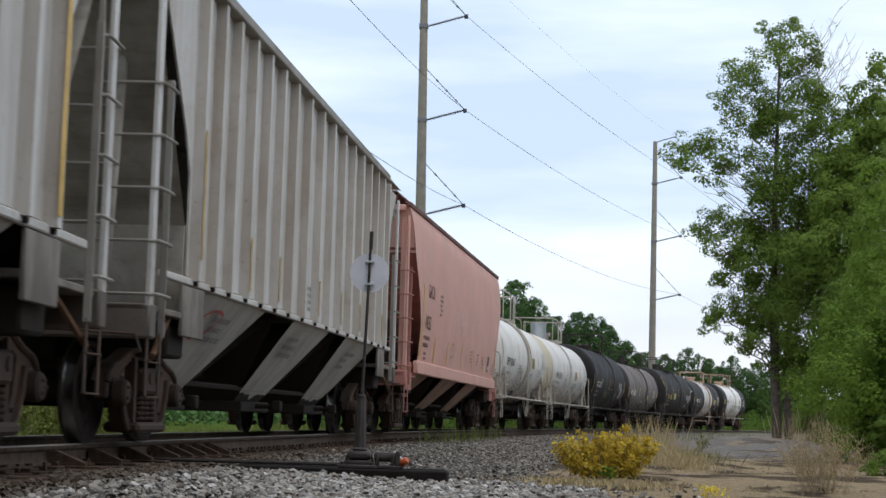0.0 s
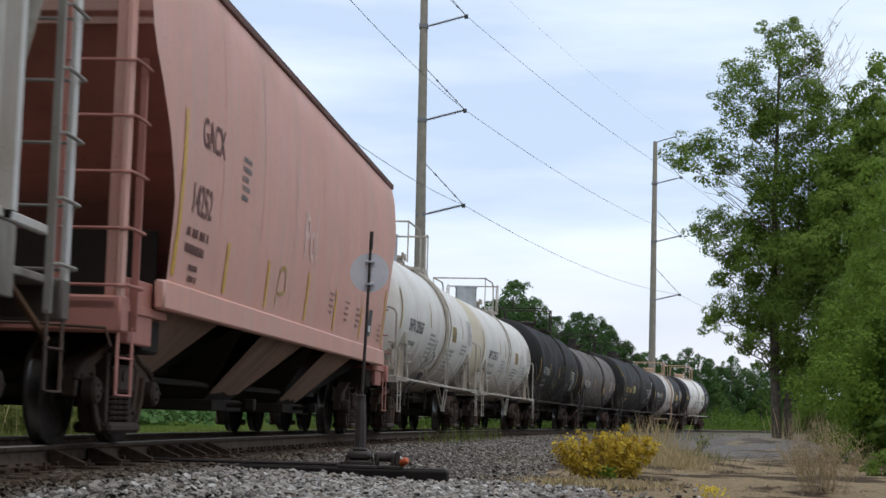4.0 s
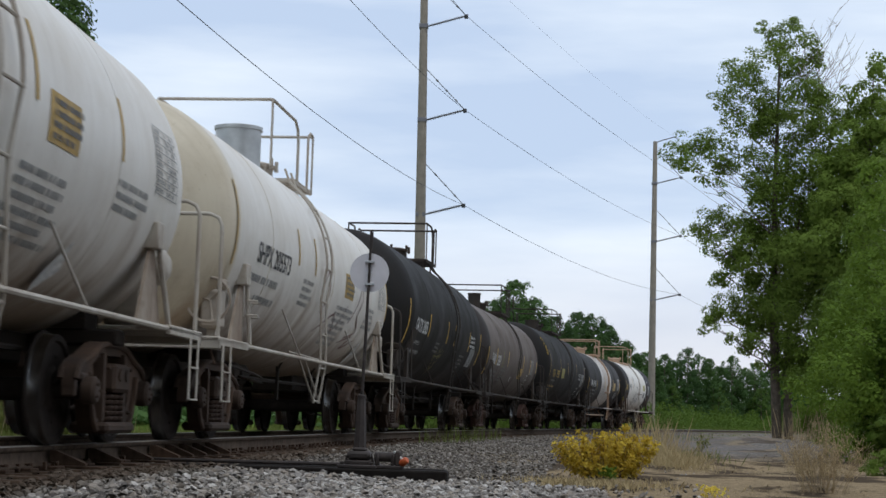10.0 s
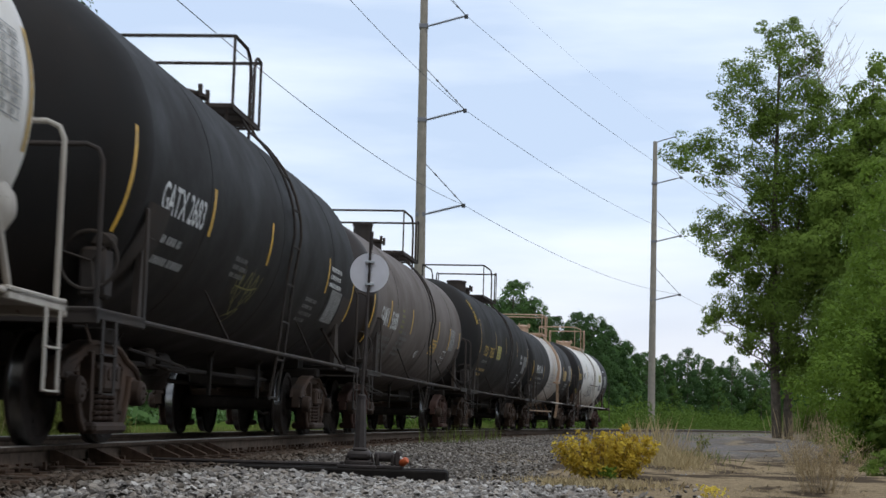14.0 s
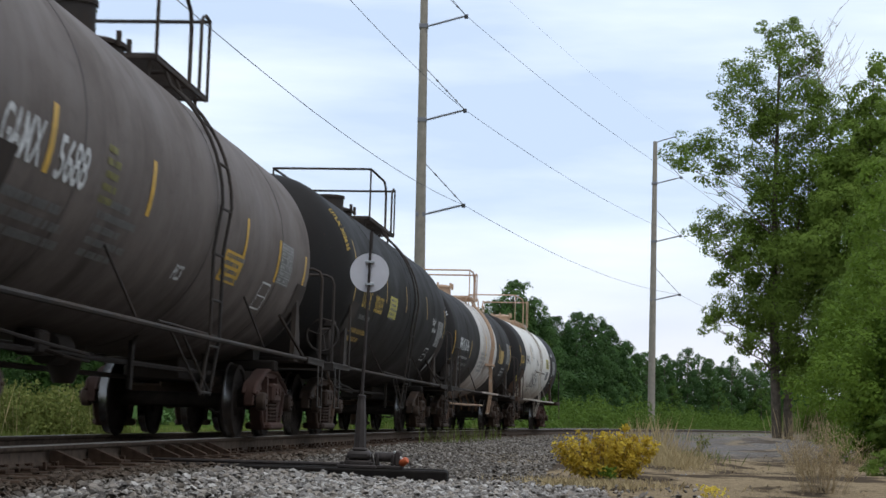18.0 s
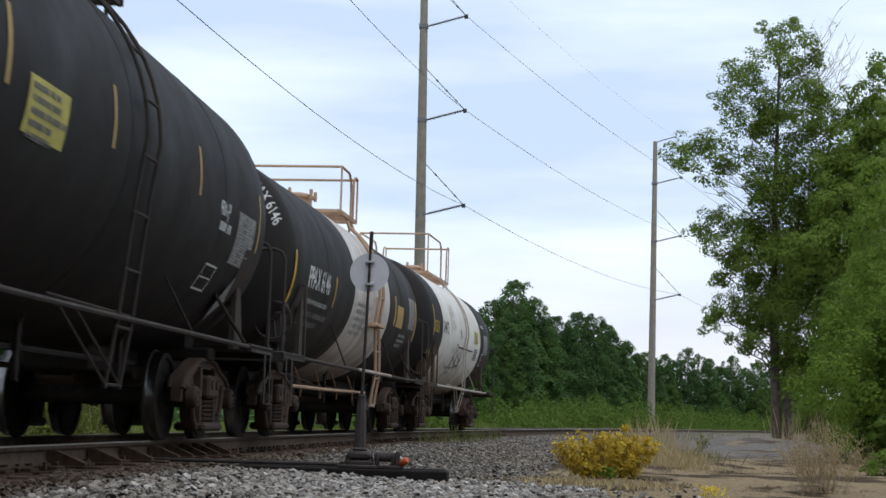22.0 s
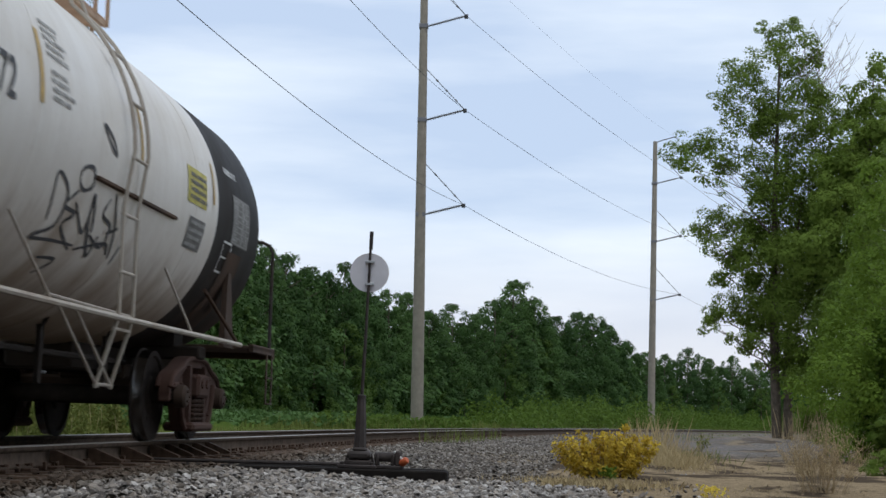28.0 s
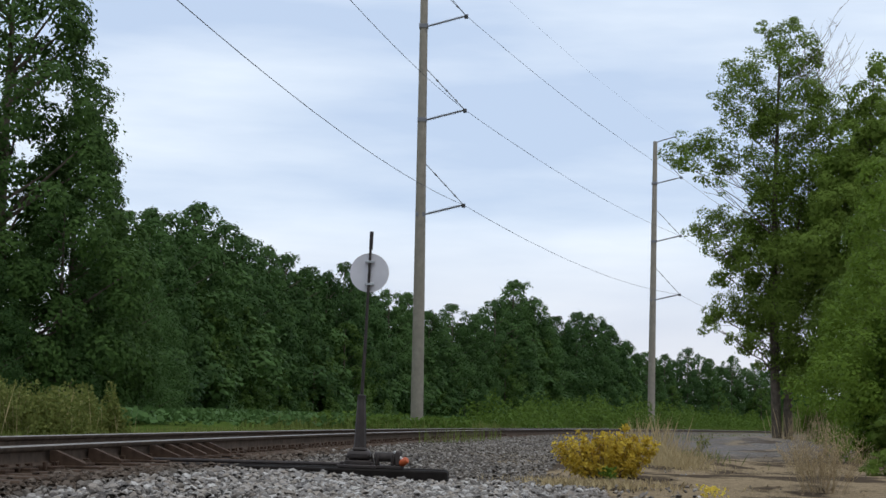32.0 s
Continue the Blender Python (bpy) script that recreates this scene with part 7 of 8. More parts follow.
def forest_tree(seed, width, n_clumps, leaf, n_leaves, mat, taper, low=0.10, size=0.060):
    """A woodland tree of 10 m: clumps in uneven tiers on the skin of a crown that narrows to its top."""
    rng = np.random.default_rng(seed)
    subs, subr, lean = [], [], []
    lobes = rng.uniform(0, 6.283, 3)
    g = Geo()
    g.tube([(0, 0, -0.3), (0.08 * math.sin(seed), 0.06, 4.5), (0, 0, 9.4)], 0.17, 7, 0.02)
    for i in range(n_clumps):
        u = low + (1 - low) * ((i + rng.random()) / n_clumps) ** 0.92
        w = (u - low) / (1 - low)
        az = i * 2.39996 + rng.normal(0, 0.25)
        reach = 0.5 * width * (max(0.0, 1.0 - w) ** taper) * (0.72 + 0.28 * min(1.0, w / 0.22))
        reach *= 0.86 + 0.20 * math.sin(2 * az + lobes[0]) + 0.14 * math.sin(3 * az + lobes[1] + 5 * w) + rng.uniform(-0.22, 0.12)
        r = 10 * size * rng.uniform(0.75, 1.3) * (1.1 - 0.55 * w)
        subs.append((math.cos(az) * reach, math.sin(az) * reach, 10 * u * 0.97 - 0.30 * reach * 0.3))
        subr.append(r)
        lean.append((math.cos(az), math.sin(az), 0.1 + 0.6 * w))
        if i % 5 == 0:
            g.tube([(0, 0, max(0.3, subs[-1][2] - 0.5 * reach - 0.2)), subs[-1]], 0.05, 4, 0.012)
    for k in range(3):
        subs.append((rng.normal(0, 0.3), rng.normal(0, 0.3), 9.35 + 0.2 * k))
        subr.append(0.42 - 0.08 * k)
        lean.append((0.0, 0.0, 1.0))
    return g.mesh("trunk", M["bark"], 60), dome_leaves(rng, np.array(subs), np.array(subr), np.array(lean), leaf, n_leaves, mat, 3)


def tree_meshes(seed, height, width, leaf, n_leaves, mat, bare=0.22, lean=0.0, limbs=26, clump=0.085, shape="oval", trunk=0.022, boughs=None):
    """Trunk with limbs that bear leafy boughs; boughs may be given as (x, z, r), else they fill the crown's shape."""
    rng = np.random.default_rng(seed)
    g = Geo()
    r0 = height * trunk
    path = [Vector((lean * height * u * u + 0.012 * height * math.sin(3 * u + seed), 0.015 * height * math.sin(4 * u + 2 * seed), height * 0.95 * u)) for u in np.linspace(0, 1, 9)]
    path[0].z = -0.3
    g.tube(path, r0, 9, r0 * 0.12)

    def axis(u):
        u = min(0.999, max(0.0, u))
        k = min(7, int(u * 8))
        return path[k].lerp(path[k + 1], u * 8 - k)

    blobs = []
    if boughs:
        for x, z, r in boughs:
            blobs.append((x, rng.uniform(-0.9, 0.9) * (0.6 + 0.4 * abs(x)), z, r * 1.12))
            if r > 1.2:
                blobs.append((x * 0.8 + rng.uniform(-0.4, 0.4), rng.uniform(-2.0, 2.0), z - 0.5 * r, r * 0.9))
    else:
        for i in range(limbs):
            u = bare + (1.0 - bare) * (i + rng.uniform(0, 0.9)) / limbs
            w = (u - bare) / (1 - bare)
            if shape == "oval":
                reach = width * 0.5 * (0.30 + 0.85 * math.sin(math.pi * min(1.0, w * 0.80 + 0.16)) ** 0.8)
            else:
                reach = width * 0.5 * (1.06 - w) ** 0.8
            reach *= rng.uniform(0.40, 0.90)
            az = i * 2.399 + rng.uniform(-0.4, 0.4)
            a = axis(u)
            r = height * clump * rng.uniform(0.8, 1.25) * (1.2 - 0.6 * w)
            blobs.append((a.x + math.cos(az) * reach, a.y + math.sin(az) * reach, max(r * 0.5, a.z + reach * 0.12 - r * 0.4), r))
    for x, y, z, r in blobs:
        far = math.hypot(x, y)
        a = axis((z - 0.45 * far - 0.3 * r) / height)
        tip = Vector((x, y, z))
        rr = max(0.0011 * height, r0 * 0.17 * (1 - 0.6 * z / height))
        way = tip - a
        bow = Vector((-0.10 * way.y, 0.10 * way.x, -0.10 * far)) * math.sin(7.0 * x + 3.0 * z)
        g.tube([a, a.lerp(tip, 0.30) + bow * 0.6 + Vector((0, 0, 0.06 * far)), a.lerp(tip, 0.6) + bow, a.lerp(tip, 0.85) - 0.4 * bow, tip], rr, 5, rr * 0.25)
        for k in range(3 if leaf < 0.1 else 1):
            f = rng.uniform(0.45, 0.9)
            g.tube([a.lerp(tip, f), tip + Vector(rng.normal(0, r * 0.45, 3))], rr * 0.4, 4, rr * 0.1)
    return g.mesh("trunk", M["bark"], 60), crown_mesh(rng, blobs, leaf, n_leaves, mat)


def plant_tree(name, label, category, meshes, m, group=""):
    t = thing(name, label, category, group, m=m)
    part("trunk", meshes[0], None, t)
    part("crown", meshes[1], None, t)
    return t


def on_ground(x, y, dz=0.0):
    return float(ground_z(x, y)) + dz


# the wood's edge: bearing as x over y, how far off it stands, and how high its tree tops reach as a slope
WOOD_FAR = ([-0.30, -0.195, -0.155, -0.091, -0.032, 0.024, 0.072, 0.116, 0.168, 0.25], [84, 88, 105, 129, 153, 177, 206, 238, 264, 300])
WOOD_TOPS = [(-0.196, 0.122), (-0.180, 0.123), (-0.167, 0.120), (-0.153, 0.127), (-0.134, 0.116), (-0.122, 0.108), (-0.108, 0.102), (-0.096, 0.097), (-0.082, 0.090), (-0.070, 0.087), (-0.060, 0.093), (-0.046, 0.083), (-0.032, 0.077), (-0.020, 0.076), (-0.007, 0.065), (0.007, 0.070), (0.021, 0.064), (0.033, 0.073), (0.044, 0.085), (0.057, 0.075), (0.069, 0.064), (0.083, 0.067), (0.093, 0.066), (0.104, 0.056), (0.114, 0.050), (0.126, 0.044), (0.137, 0.043), (0.151, 0.047), (0.164, 0.041), (0.178, 0.043), (0.192, 0.039), (0.206, 0.042), (0.222, 0.046)]
UNDER_TOPS = [(-0.197, 0.062), (-0.172, 0.050), (-0.152, 0.078), (-0.136, 0.058), (-0.123, 0.066), (-0.108, 0.046), (-0.092, 0.034), (-0.076, 0.046), (-0.058, 0.056), (-0.041, 0.034), (-0.022, 0.030), (-0.004, 0.026), (0.016, 0.024), (0.040, 0.046), (0.062, 0.050), (0.088, 0.034), (0.112, 0.026), (0.142, 0.024), (0.170, 0.024), (0.196, 0.024)]


def build_woods():
    rng = np.random.default_rng(21)
    kinds = [forest_tree(100 + i, w, 74, 0.108, 16000, M["leaf_wood"], tp, 0.06, 0.070) for i, (w, tp) in enumerate(((7.4, 0.40), (6.4, 0.58), (7.8, 0.36), (6.2, 0.62), (7.0, 0.48)))]
    bright = [forest_tree(120 + i, 7.6, 50, 0.15, 6500, M["leaf_fresh"], 0.48, 0.0, 0.088) for i in range(3)]
    plainer = [forest_tree(130 + i, 7.8, 48, 0.175, 5600, M["leaf_wood"], 0.42, 0.0, 0.09) for i in range(3)]

    def stand(name, label, meshes, slope, rise, nearer, wide, group):
        y = float(np.interp(slope, *WOOD_FAR)) + nearer
        x = slope * y
        z = on_ground(x, y, -0.2)
        h = (rise * y + 0.31 - z) / 9.9
        wd = h * wide
        plant_tree(name, label, "tree", meshes, Matrix.LocRotScale((x, y, z), Euler((0, 0, rng.uniform(0, 6.28))), (wd, wd, h)), group)

    for i, (slope, rise) in enumerate(WOOD_TOPS):
        stand("tree", "dark green leafy tree at the edge of the wood", kinds[i % 5], slope, rise, rng.uniform(-1.0, 2.0), rng.uniform(0.82, 1.05), "woodland edge trees")
        # its lower neighbours, half a crown aside and a little deeper in the wood
        stand("tree", "dark green leafy tree inside the wood", plainer[(i + 2) % 3], slope + 0.007, rise * rng.uniform(0.80, 0.92), rng.uniform(2.0, 6.0), rng.uniform(0.9, 1.1), "woodland trees")
        stand("tree", "dark green leafy tree inside the wood", plainer[(i + 1) % 3], slope - 0.004, rise * 0.84, rng.uniform(7.0, 11.0), 1.35, "woodland trees")
        if i % 2 == 0:
            stand("tree", "dark green leafy tree inside the wood", plainer[i % 3], slope + 0.003, rise * 0.62, rng.uniform(-3.0, -1.0), rng.uniform(0.9, 1.15), "woodland edge trees")
    for i, (slope, rise) in enumerate(UNDER_TOPS):
        stand("young_tree", "young leafy tree in front of the wood", bright[i % 3], slope, rise, -rng.uniform(4.0, 7.0), rng.uniform(0.85, 1.1), "woodland edge trees")
        stand("shrub", "low dense green shrub at the foot of the wood", (bright if i % 3 == 0 else plainer)[i % 3], slope + 0.008, rise * 0.42, -rng.uniform(5.0, 8.0), 1.5, "woodland edge shrubs")
    # unseen trees added behind the camera to keep low sky light off the train
    for i in range(40):
        a = radians(-4 - 6.3 * i)
        d = 22 + rng.uniform(0, 9)
        x, y = d * math.cos(a) + 2, d * math.sin(a) - 4
        if lateral(np.array([x]), np.array([y]))[0] < 9:
            continue
        sc = rng.uniform(1.5, 1.9)
        m = Matrix.LocRotScale((x, y, on_ground(x, y)), Euler((0, 0, rng.uniform(0, 6.28))), (sc * 0.95, sc * 0.95, sc))
        plant_tree("tree", "unseen leafy tree behind the camera that blocks low sky light", "tree", plainer[i % 3], m, "roadside trees")


def build_big_trees():
    # tall tree that stands out at the near end of the wood
    def tall_tree(seed, width, clumps, leaf, n, mat, taper):
        return forest_tree(seed, width, clumps, leaf, n, mat, taper, 0.02, 0.046)
    tall = tall_tree(301, 5.6, 230, 0.055, 84000, M["leaf_young"], 0.42)
    for x, y, h, w, turn in ((-17.5, 64.5, 2.12, 2.05, 0), (-15.6, 69.0, 1.32, 1.5, 130)):
        plant_tree("tall_tree", "tall dark green tree rising above the wood", "tree", tall, Matrix.LocRotScale((x, y, on_ground(x, y)), Euler((0, 0, radians(turn))), (w, w, h)))
    side = forest_tree(302, 6.6, 90, 0.075, 20000, M["leaf_wood"], 0.5, 0.02, 0.07)
    for x, y, turn, s in ((-14.9, 64.0, 0, 0.92), (-18.6, 60.5, 140, 1.05), (-13.0, 70, 60, 0.74), (-16.8, 60, 220, 0.66), (-14.0, 62.5, 20, 0.46), (-15.2, 76, 80, 0.80), (-15.6, 82, 170, 0.92)):
        m = Matrix.LocRotScale((x, y, on_ground(x, y, -0.2)), Euler((0, 0, radians(turn))), (s, s, s))
        plant_tree("tree", "dense dark green tree at the edge of the wood", "tree", side, m, "woodland edge trees")
    # the open tree by the dirt road: its boughs tier by tier, as (x, z, r)
    top = [(-0.9, 19.3, 0.35), (0.6, 19.5, 0.40), (0.45, 18.4, 0.95), (1.1, 17.6, 0.85), (-0.1, 17.3, 1.15), (0.7, 16.3, 1.15), (-0.2, 15.6, 1.2), (-1.5, 17.1, 0.85), (-2.4, 16.5, 0.75), (-2.75, 15.8, 0.5), (-1.75, 16.1, 0.95), (-1.25, 14.9, 1.0), (-2.3, 14.7, 0.6), (0.9, 14.7, 1.25), (1.7, 15.4, 1.0), (1.9, 13.7, 1.2)]
    middle = [(-0.5, 14.0, 1.2), (-4.85, 13.2, 0.6), (-4.2, 13.4, 0.8), (-3.4, 12.9, 0.9), (-4.5, 12.3, 0.6), (-2.5, 13.7, 0.75), (-3.7, 11.7, 0.42), (-2.3, 12.4, 0.8), (-1.2, 12.9, 1.0), (0.0, 12.4, 1.45), (1.4, 12.1, 1.5), (-1.0, 11.4, 0.8), (-3.05, 11.4, 0.35), (-3.6, 9.7, 0.6), (-2.7, 10.1, 0.8), (-1.75, 9.8, 1.05), (-0.5, 10.3, 1.4), (0.9, 10.1, 1.5), (-2.3, 9.05, 0.8), (-3.3, 8.9, 0.45)]
    lower = [(-1.0, 8.8, 1.25), (0.3, 8.5, 1.5), (1.7, 8.8, 1.5), (-2.3, 7.5, 0.65), (-1.5, 7.7, 0.95), (-2.9, 5.8, 0.60), (-3.2, 5.2, 0.45), (-2.3, 6.2, 0.75), (-2.5, 4.65, 0.30), (-1.25, 6.2, 1.15), (0.0, 6.5, 1.5), (1.4, 6.2, 1.6), (-1.1, 4.7, 0.85), (0.0, 4.4, 1.2), (1.1, 4.6, 1.3), (-0.7, 3.6, 0.55), (0.4, 3.3, 0.8), (2.5, 10.6, 1.4), (2.5, 7.5, 1.5), (-0.6, 7.4, 1.4), (0.9, 7.4, 1.6), (2.0, 5.0, 1.5), (1.4, 3.2, 1.2), (2.6, 14.4, 0.9), (3.0, 13.0, 1.2), (3.2, 11.6, 1.4)]
    road = tree_meshes(305, 19.6, 9.6, 0.060, 140000, M["leaf"], 0.16, -0.01, 110, 0.045, "oval", 0.0125, top + middle + lower)
    t = plant_tree("roadside_tree", "tall open-crowned green tree beside the dirt road", "tree", road, pose(15.55, 75, on_ground(15.55, 75)))
    part("second_trunk", Geo().tube([(0.45, 0.2, -0.3), (0.40, 0.2, 3.0), (0.5, 0.1, 7.0), (0.9, 0.0, 11.0)], 0.24, 9, 0.06), M["bark"], t)
    g = Geo()
    rng = np.random.default_rng(9)
    for i in range(22):
        a = Vector((0.9 + rng.uniform(-0.6, 1.3), 0, 15.0 + rng.uniform(0, 2.8)))
        b = a + Vector((rng.uniform(-0.5, 2.0), rng.uniform(-0.5, 0.5), rng.uniform(1.0, 2.7)))
        g.tube([a, a.lerp(b, 0.5) + Vector((0.1, 0, -0.1)), b], 0.024, 4, 0.006)
        for k in range(5):
            c = a.lerp(b, rng.uniform(0.3, 0.95))
            g.tube([c, c + Vector((rng.uniform(-0.5, 0.8), 0, rng.uniform(0.2, 0.9)))], 0.011, 4, 0.004)
    part("dead_branch", g, M["deadwood"], t, "bare grey dead twigs")
    crown = [(0.2, 16.5, 0.7), (-0.3, 15.6, 0.8), (0.7, 15.5, 1.0), (-0.8, 14.4, 0.9), (0.5, 14.2, 1.3), (-1.3, 13.2, 1.0), (-0.2, 13.0, 1.3), (1.0, 12.8, 1.3), (-1.8, 11.8, 1.1), (-0.5, 11.6, 1.4), (0.9, 11.2, 1.5), (-2.2, 10.3, 1.2), (-0.9, 10.0, 1.5), (0.6, 9.6, 1.6), (-2.3, 8.6, 1.3), (-0.8, 8.2, 1.6), (0.8, 7.8, 1.7), (-0.6, 6.4, 1.6), (0.9, 6.0, 1.7), (0, 4.5, 1.6), (0.5, 2.5, 1.6)]
    second = tree_meshes(311, 17.4, 8.0, 0.075, 90000, M["leaf"], 0.1, 0.0, 40, 0.06, "oval", 0.012, crown)
    plant_tree("brush_tree", "tall dense green tree behind the roadside brush", "tree", second, pose(19.0, 72, on_ground(19.0, 72)), "roadside brush")
    # screen of brush on the right: x, y, height, width, seed, light leaves or not
    for x, y, h, w, seed, light in ((12.9, 46, 8.2, 4.4, 312, 1), (11.0, 38, 4.4, 3.4, 313, 1), (9.4, 33, 3.0, 2.2, 314, 1), (15.2, 52, 11.4, 4.4, 315, 0), (17.5, 63, 10.0, 5.5, 316, 0), (8.6, 29.5, 1.5, 1.6, 317, 0), (14.4, 58, 4.4, 3.0, 318, 1), (9.5, 33.0, 6.4, 3.0, 319, 1)):
        near = y < 60
        ms = tree_meshes(seed, h, w, 0.046 if near else 0.085, 23000 if near else 30000, M["leaf_light" if light else "leaf"], 0.02, 0.0, 40, min(0.110, 0.95 / h), "oval", 0.011)
        plant_tree("brush_tree", "bushy %s green tree beside the dirt road" % ("light" if light else "mid"), "tree", ms, pose(x, y, on_ground(x, y)), "roadside brush")


def blades(rng, n, place, h0, h1, width, lean=0.35):
    """Grass: narrow bent blades; place gives (x, y, z) arrays."""
    x, y, z = place(n)
    h = rng.uniform(h0, h1, n)
    a = rng.uniform(0, 6.283, n)
    l = rng.uniform(0.05, lean, n) * h
    p = np.stack([x, y, z], 1)
    side = np.stack([np.cos(a), np.sin(a), np.zeros(n)], 1) * width * rng.uniform(0.7, 1.4, n)[:, None]
    bend = np.stack([-np.sin(a), np.cos(a), np.zeros(n)], 1) * l[:, None]
    top = p + bend + np.stack([np.zeros(n), np.zeros(n), h], 1)
    midp = p + bend * 0.48 + np.stack([np.zeros(n), np.zeros(n), h * 0.55], 1)
    return np.stack([p - side, p + side, midp + side * 0.8, top], 1)


def stuff(name, label, category, me):
    ob = new(name, me)
    return tagged(ob, label, category, kind="stuff")


def build_low_plants():
    rng = np.random.default_rng(77)

    def strip(s0, s1, l0, l1, pw=1.0):
        def f(n):
            s = s0 + (s1 - s0) * rng.random(n) ** pw
            l = rng.uniform(l0, l1, n)
            x, y, h = np.interp(s, GRID, LINE_X), np.interp(s, GRID, LINE_Y), np.interp(s, GRID, HEAD)
            px, py = x + l * np.cos(h), y - l * np.sin(h)
            return px, py, ground_z(px, py) - 0.02
        return f

    stuff("verge_grass", "rough green grass along the far side of the track", "grass", fast_mesh("verge_grass", np.concatenate([blades(rng, 16000, strip(4, 70, -9.5, -2.2), 0.08, 0.30, 0.012), blades(rng, 14000, strip(60, 210, -14, -2.6), 0.25, 0.8, 0.024)]), 4, M["grass"]))
    # soybean field: leafy tops in rows
    n = 52000
    x = rng.uniform(-34, 14, n)
    y = rng.uniform(38, 175, n)
    row = np.round((x + 0.1 * y) / 0.76) * 0.76 - 0.1 * y + rng.normal(0, 0.16, n)
    l = lateral(row, y)
    keep = (l < -9.5) & (row > np.interp(y, [38, 66, 110, 150, 190], [-22, -20, -20, -15, 2]))
    c = np.stack([row, y, ground_z(row, y) + rng.uniform(0.25, 0.72, n)], 1)[keep]
    stuff("soybean_field", "even green field of low bean plants", "crop field", fast_mesh("soybean_field", leaf_cards(rng, c, 0.13, 1.1), 4, M["crop"]))

    # weed clumps beyond the curve, and by the track at the near end
    def clumps(spots, per, spread, size, mat, hmul=1.0):
        pts = []
        for (cx, cy, r, h) in spots:
            o = rng.normal(size=(per, 3))
            o /= np.linalg.norm(o, axis=1)[:, None]
            o *= (rng.uniform(0.1, 1, per) ** 0.45)[:, None]
            z0 = float(ground_z(cx, cy))
            q = np.stack([cx + o[:, 0] * r, cy + o[:, 1] * r, z0 + np.abs(o[:, 2]) * h], 1)
            pts.append(q)
        return fast_mesh("weeds", leaf_cards(rng, np.concatenate(pts), size, 0.6), 4, mat)

    spots = []
    for i in range(240):
        s = rng.uniform(84, 215) if i > 40 else rng.uniform(62, 84)
        p = beside(s, -rng.uniform(3.4, 11))
        spots.append((p.x, p.y, rng.uniform(0.8, 1.8), rng.uniform(0.6, 1.9) * (1.65 if s > 90 else 0.6)))
    stuff("weed_thicket", "bright green weed thicket beyond the curve", "weeds", clumps(spots, 320, 1, 0.115, M["weed"]))
    spots = [(-9.6 + rng.uniform(-2.2, 1.6), 38 + rng.uniform(-3, 6), rng.uniform(0.25, 0.55), rng.uniform(0.8, 1.45)) for _ in range(60)]
    stuff("tall_weeds", "tall pale green weeds beside the track", "weeds", clumps(spots, 520, 1, 0.048, M["weed_pale"]))
    px = lambda n: (rng.normal(-9.3, 0.9, n), rng.normal(38, 2.2, n), np.full(n, -0.40))
    stuff("dry_stalks", "pale dry grass stalks among the weeds", "grass", fast_mesh("dry_stalks", blades(rng, 170, px, 0.5, 1.25, 0.004, 0.3), 4, M["dry"]))

    # yellow shrub
    shrub = thing("yellow_shrub", "low shrub covered in bright yellow leaves", "shrub", m=pose(1.86, 18.4, on_ground(1.86, 18.4, -0.03)))
    g = Geo()
    pts, outs = [], []
    for i in range(74):
        a = rng.uniform(0, 6.283)
        r = 0.62 * rng.uniform(0.05, 1.0) ** 0.55
        rise = 0.60 * (1 - 0.36 * (r / 0.62) ** 2) * rng.uniform(0.72, 1.08) * (1.0 + 0.10 * math.sin(3 * a + 1.0))
        tip = Vector((r * math.cos(a), r * 0.7 * math.sin(a), rise))
        root = Vector((0.5 * tip.x, 0.5 * tip.y, 0.0))
        g.tube([(0.05 * math.cos(a), 0.05 * math.sin(a), -0.02), root * 0.8 + Vector((0, 0, 0.10)), tip], 0.005, 4, 0.002)
        # leaves hang in tufts along each shoot
        for k in range(11):
            f = rng.uniform(0.12, 1.0)
            c = root.lerp(tip, f) + Vector((0, 0, 0.05))
            way = Vector((math.cos(a), math.sin(a), 0.5)) + Vector(rng.normal(0, 0.5, 3))
            for j in range(9):
                q = c + Vector(rng.normal(0, 0.024, 3)) + way * 0.02
                pts.append((q.x, q.y, max(0.05, q.z)))
                outs.append(tuple(way))
    part("stem_tangle", g, M["bark"], shrub)
    part("leaves", fast_mesh("leaves", leaf_cards(rng, np.array(pts), 0.0195, 0.3, 0.70, unit(np.array(outs)), 0.5), 4, M["leaf_yellow"]), None, shrub, "yellow leaves")["kind"] = "stuff"
    low = np.array([(rng.normal(0.02, 0.05), rng.normal(-0.35, 0.05), rng.uniform(0.0, 0.2)) for _ in range(160)])
    part("green_shoot", fast_mesh("green_shoot", leaf_cards(rng, low, 0.022), 4, M["leaf_light"]), None, shrub, "small green shoot")["kind"] = "stuff"
    sm = thing("weed", "small yellow-green weed in the dirt", "weed", m=pose(2.55, 15.3, on_ground(2.55, 15.3)))
    lw = np.array([(rng.normal(0, 0.06), rng.normal(0, 0.06), rng.uniform(0.0, 0.1)) for _ in range(120)])
    part("leaves", fast_mesh("leaves", leaf_cards(rng, lw, 0.016), 4, M["leaf_yellow"]), None, sm)

    far = thing("sapling", "thin yellowing sapling beside the gravel heap", "sapling", m=pose(6.15, 39.5, on_ground(6.15, 39.5)))
    twig = Geo()
    fl = []
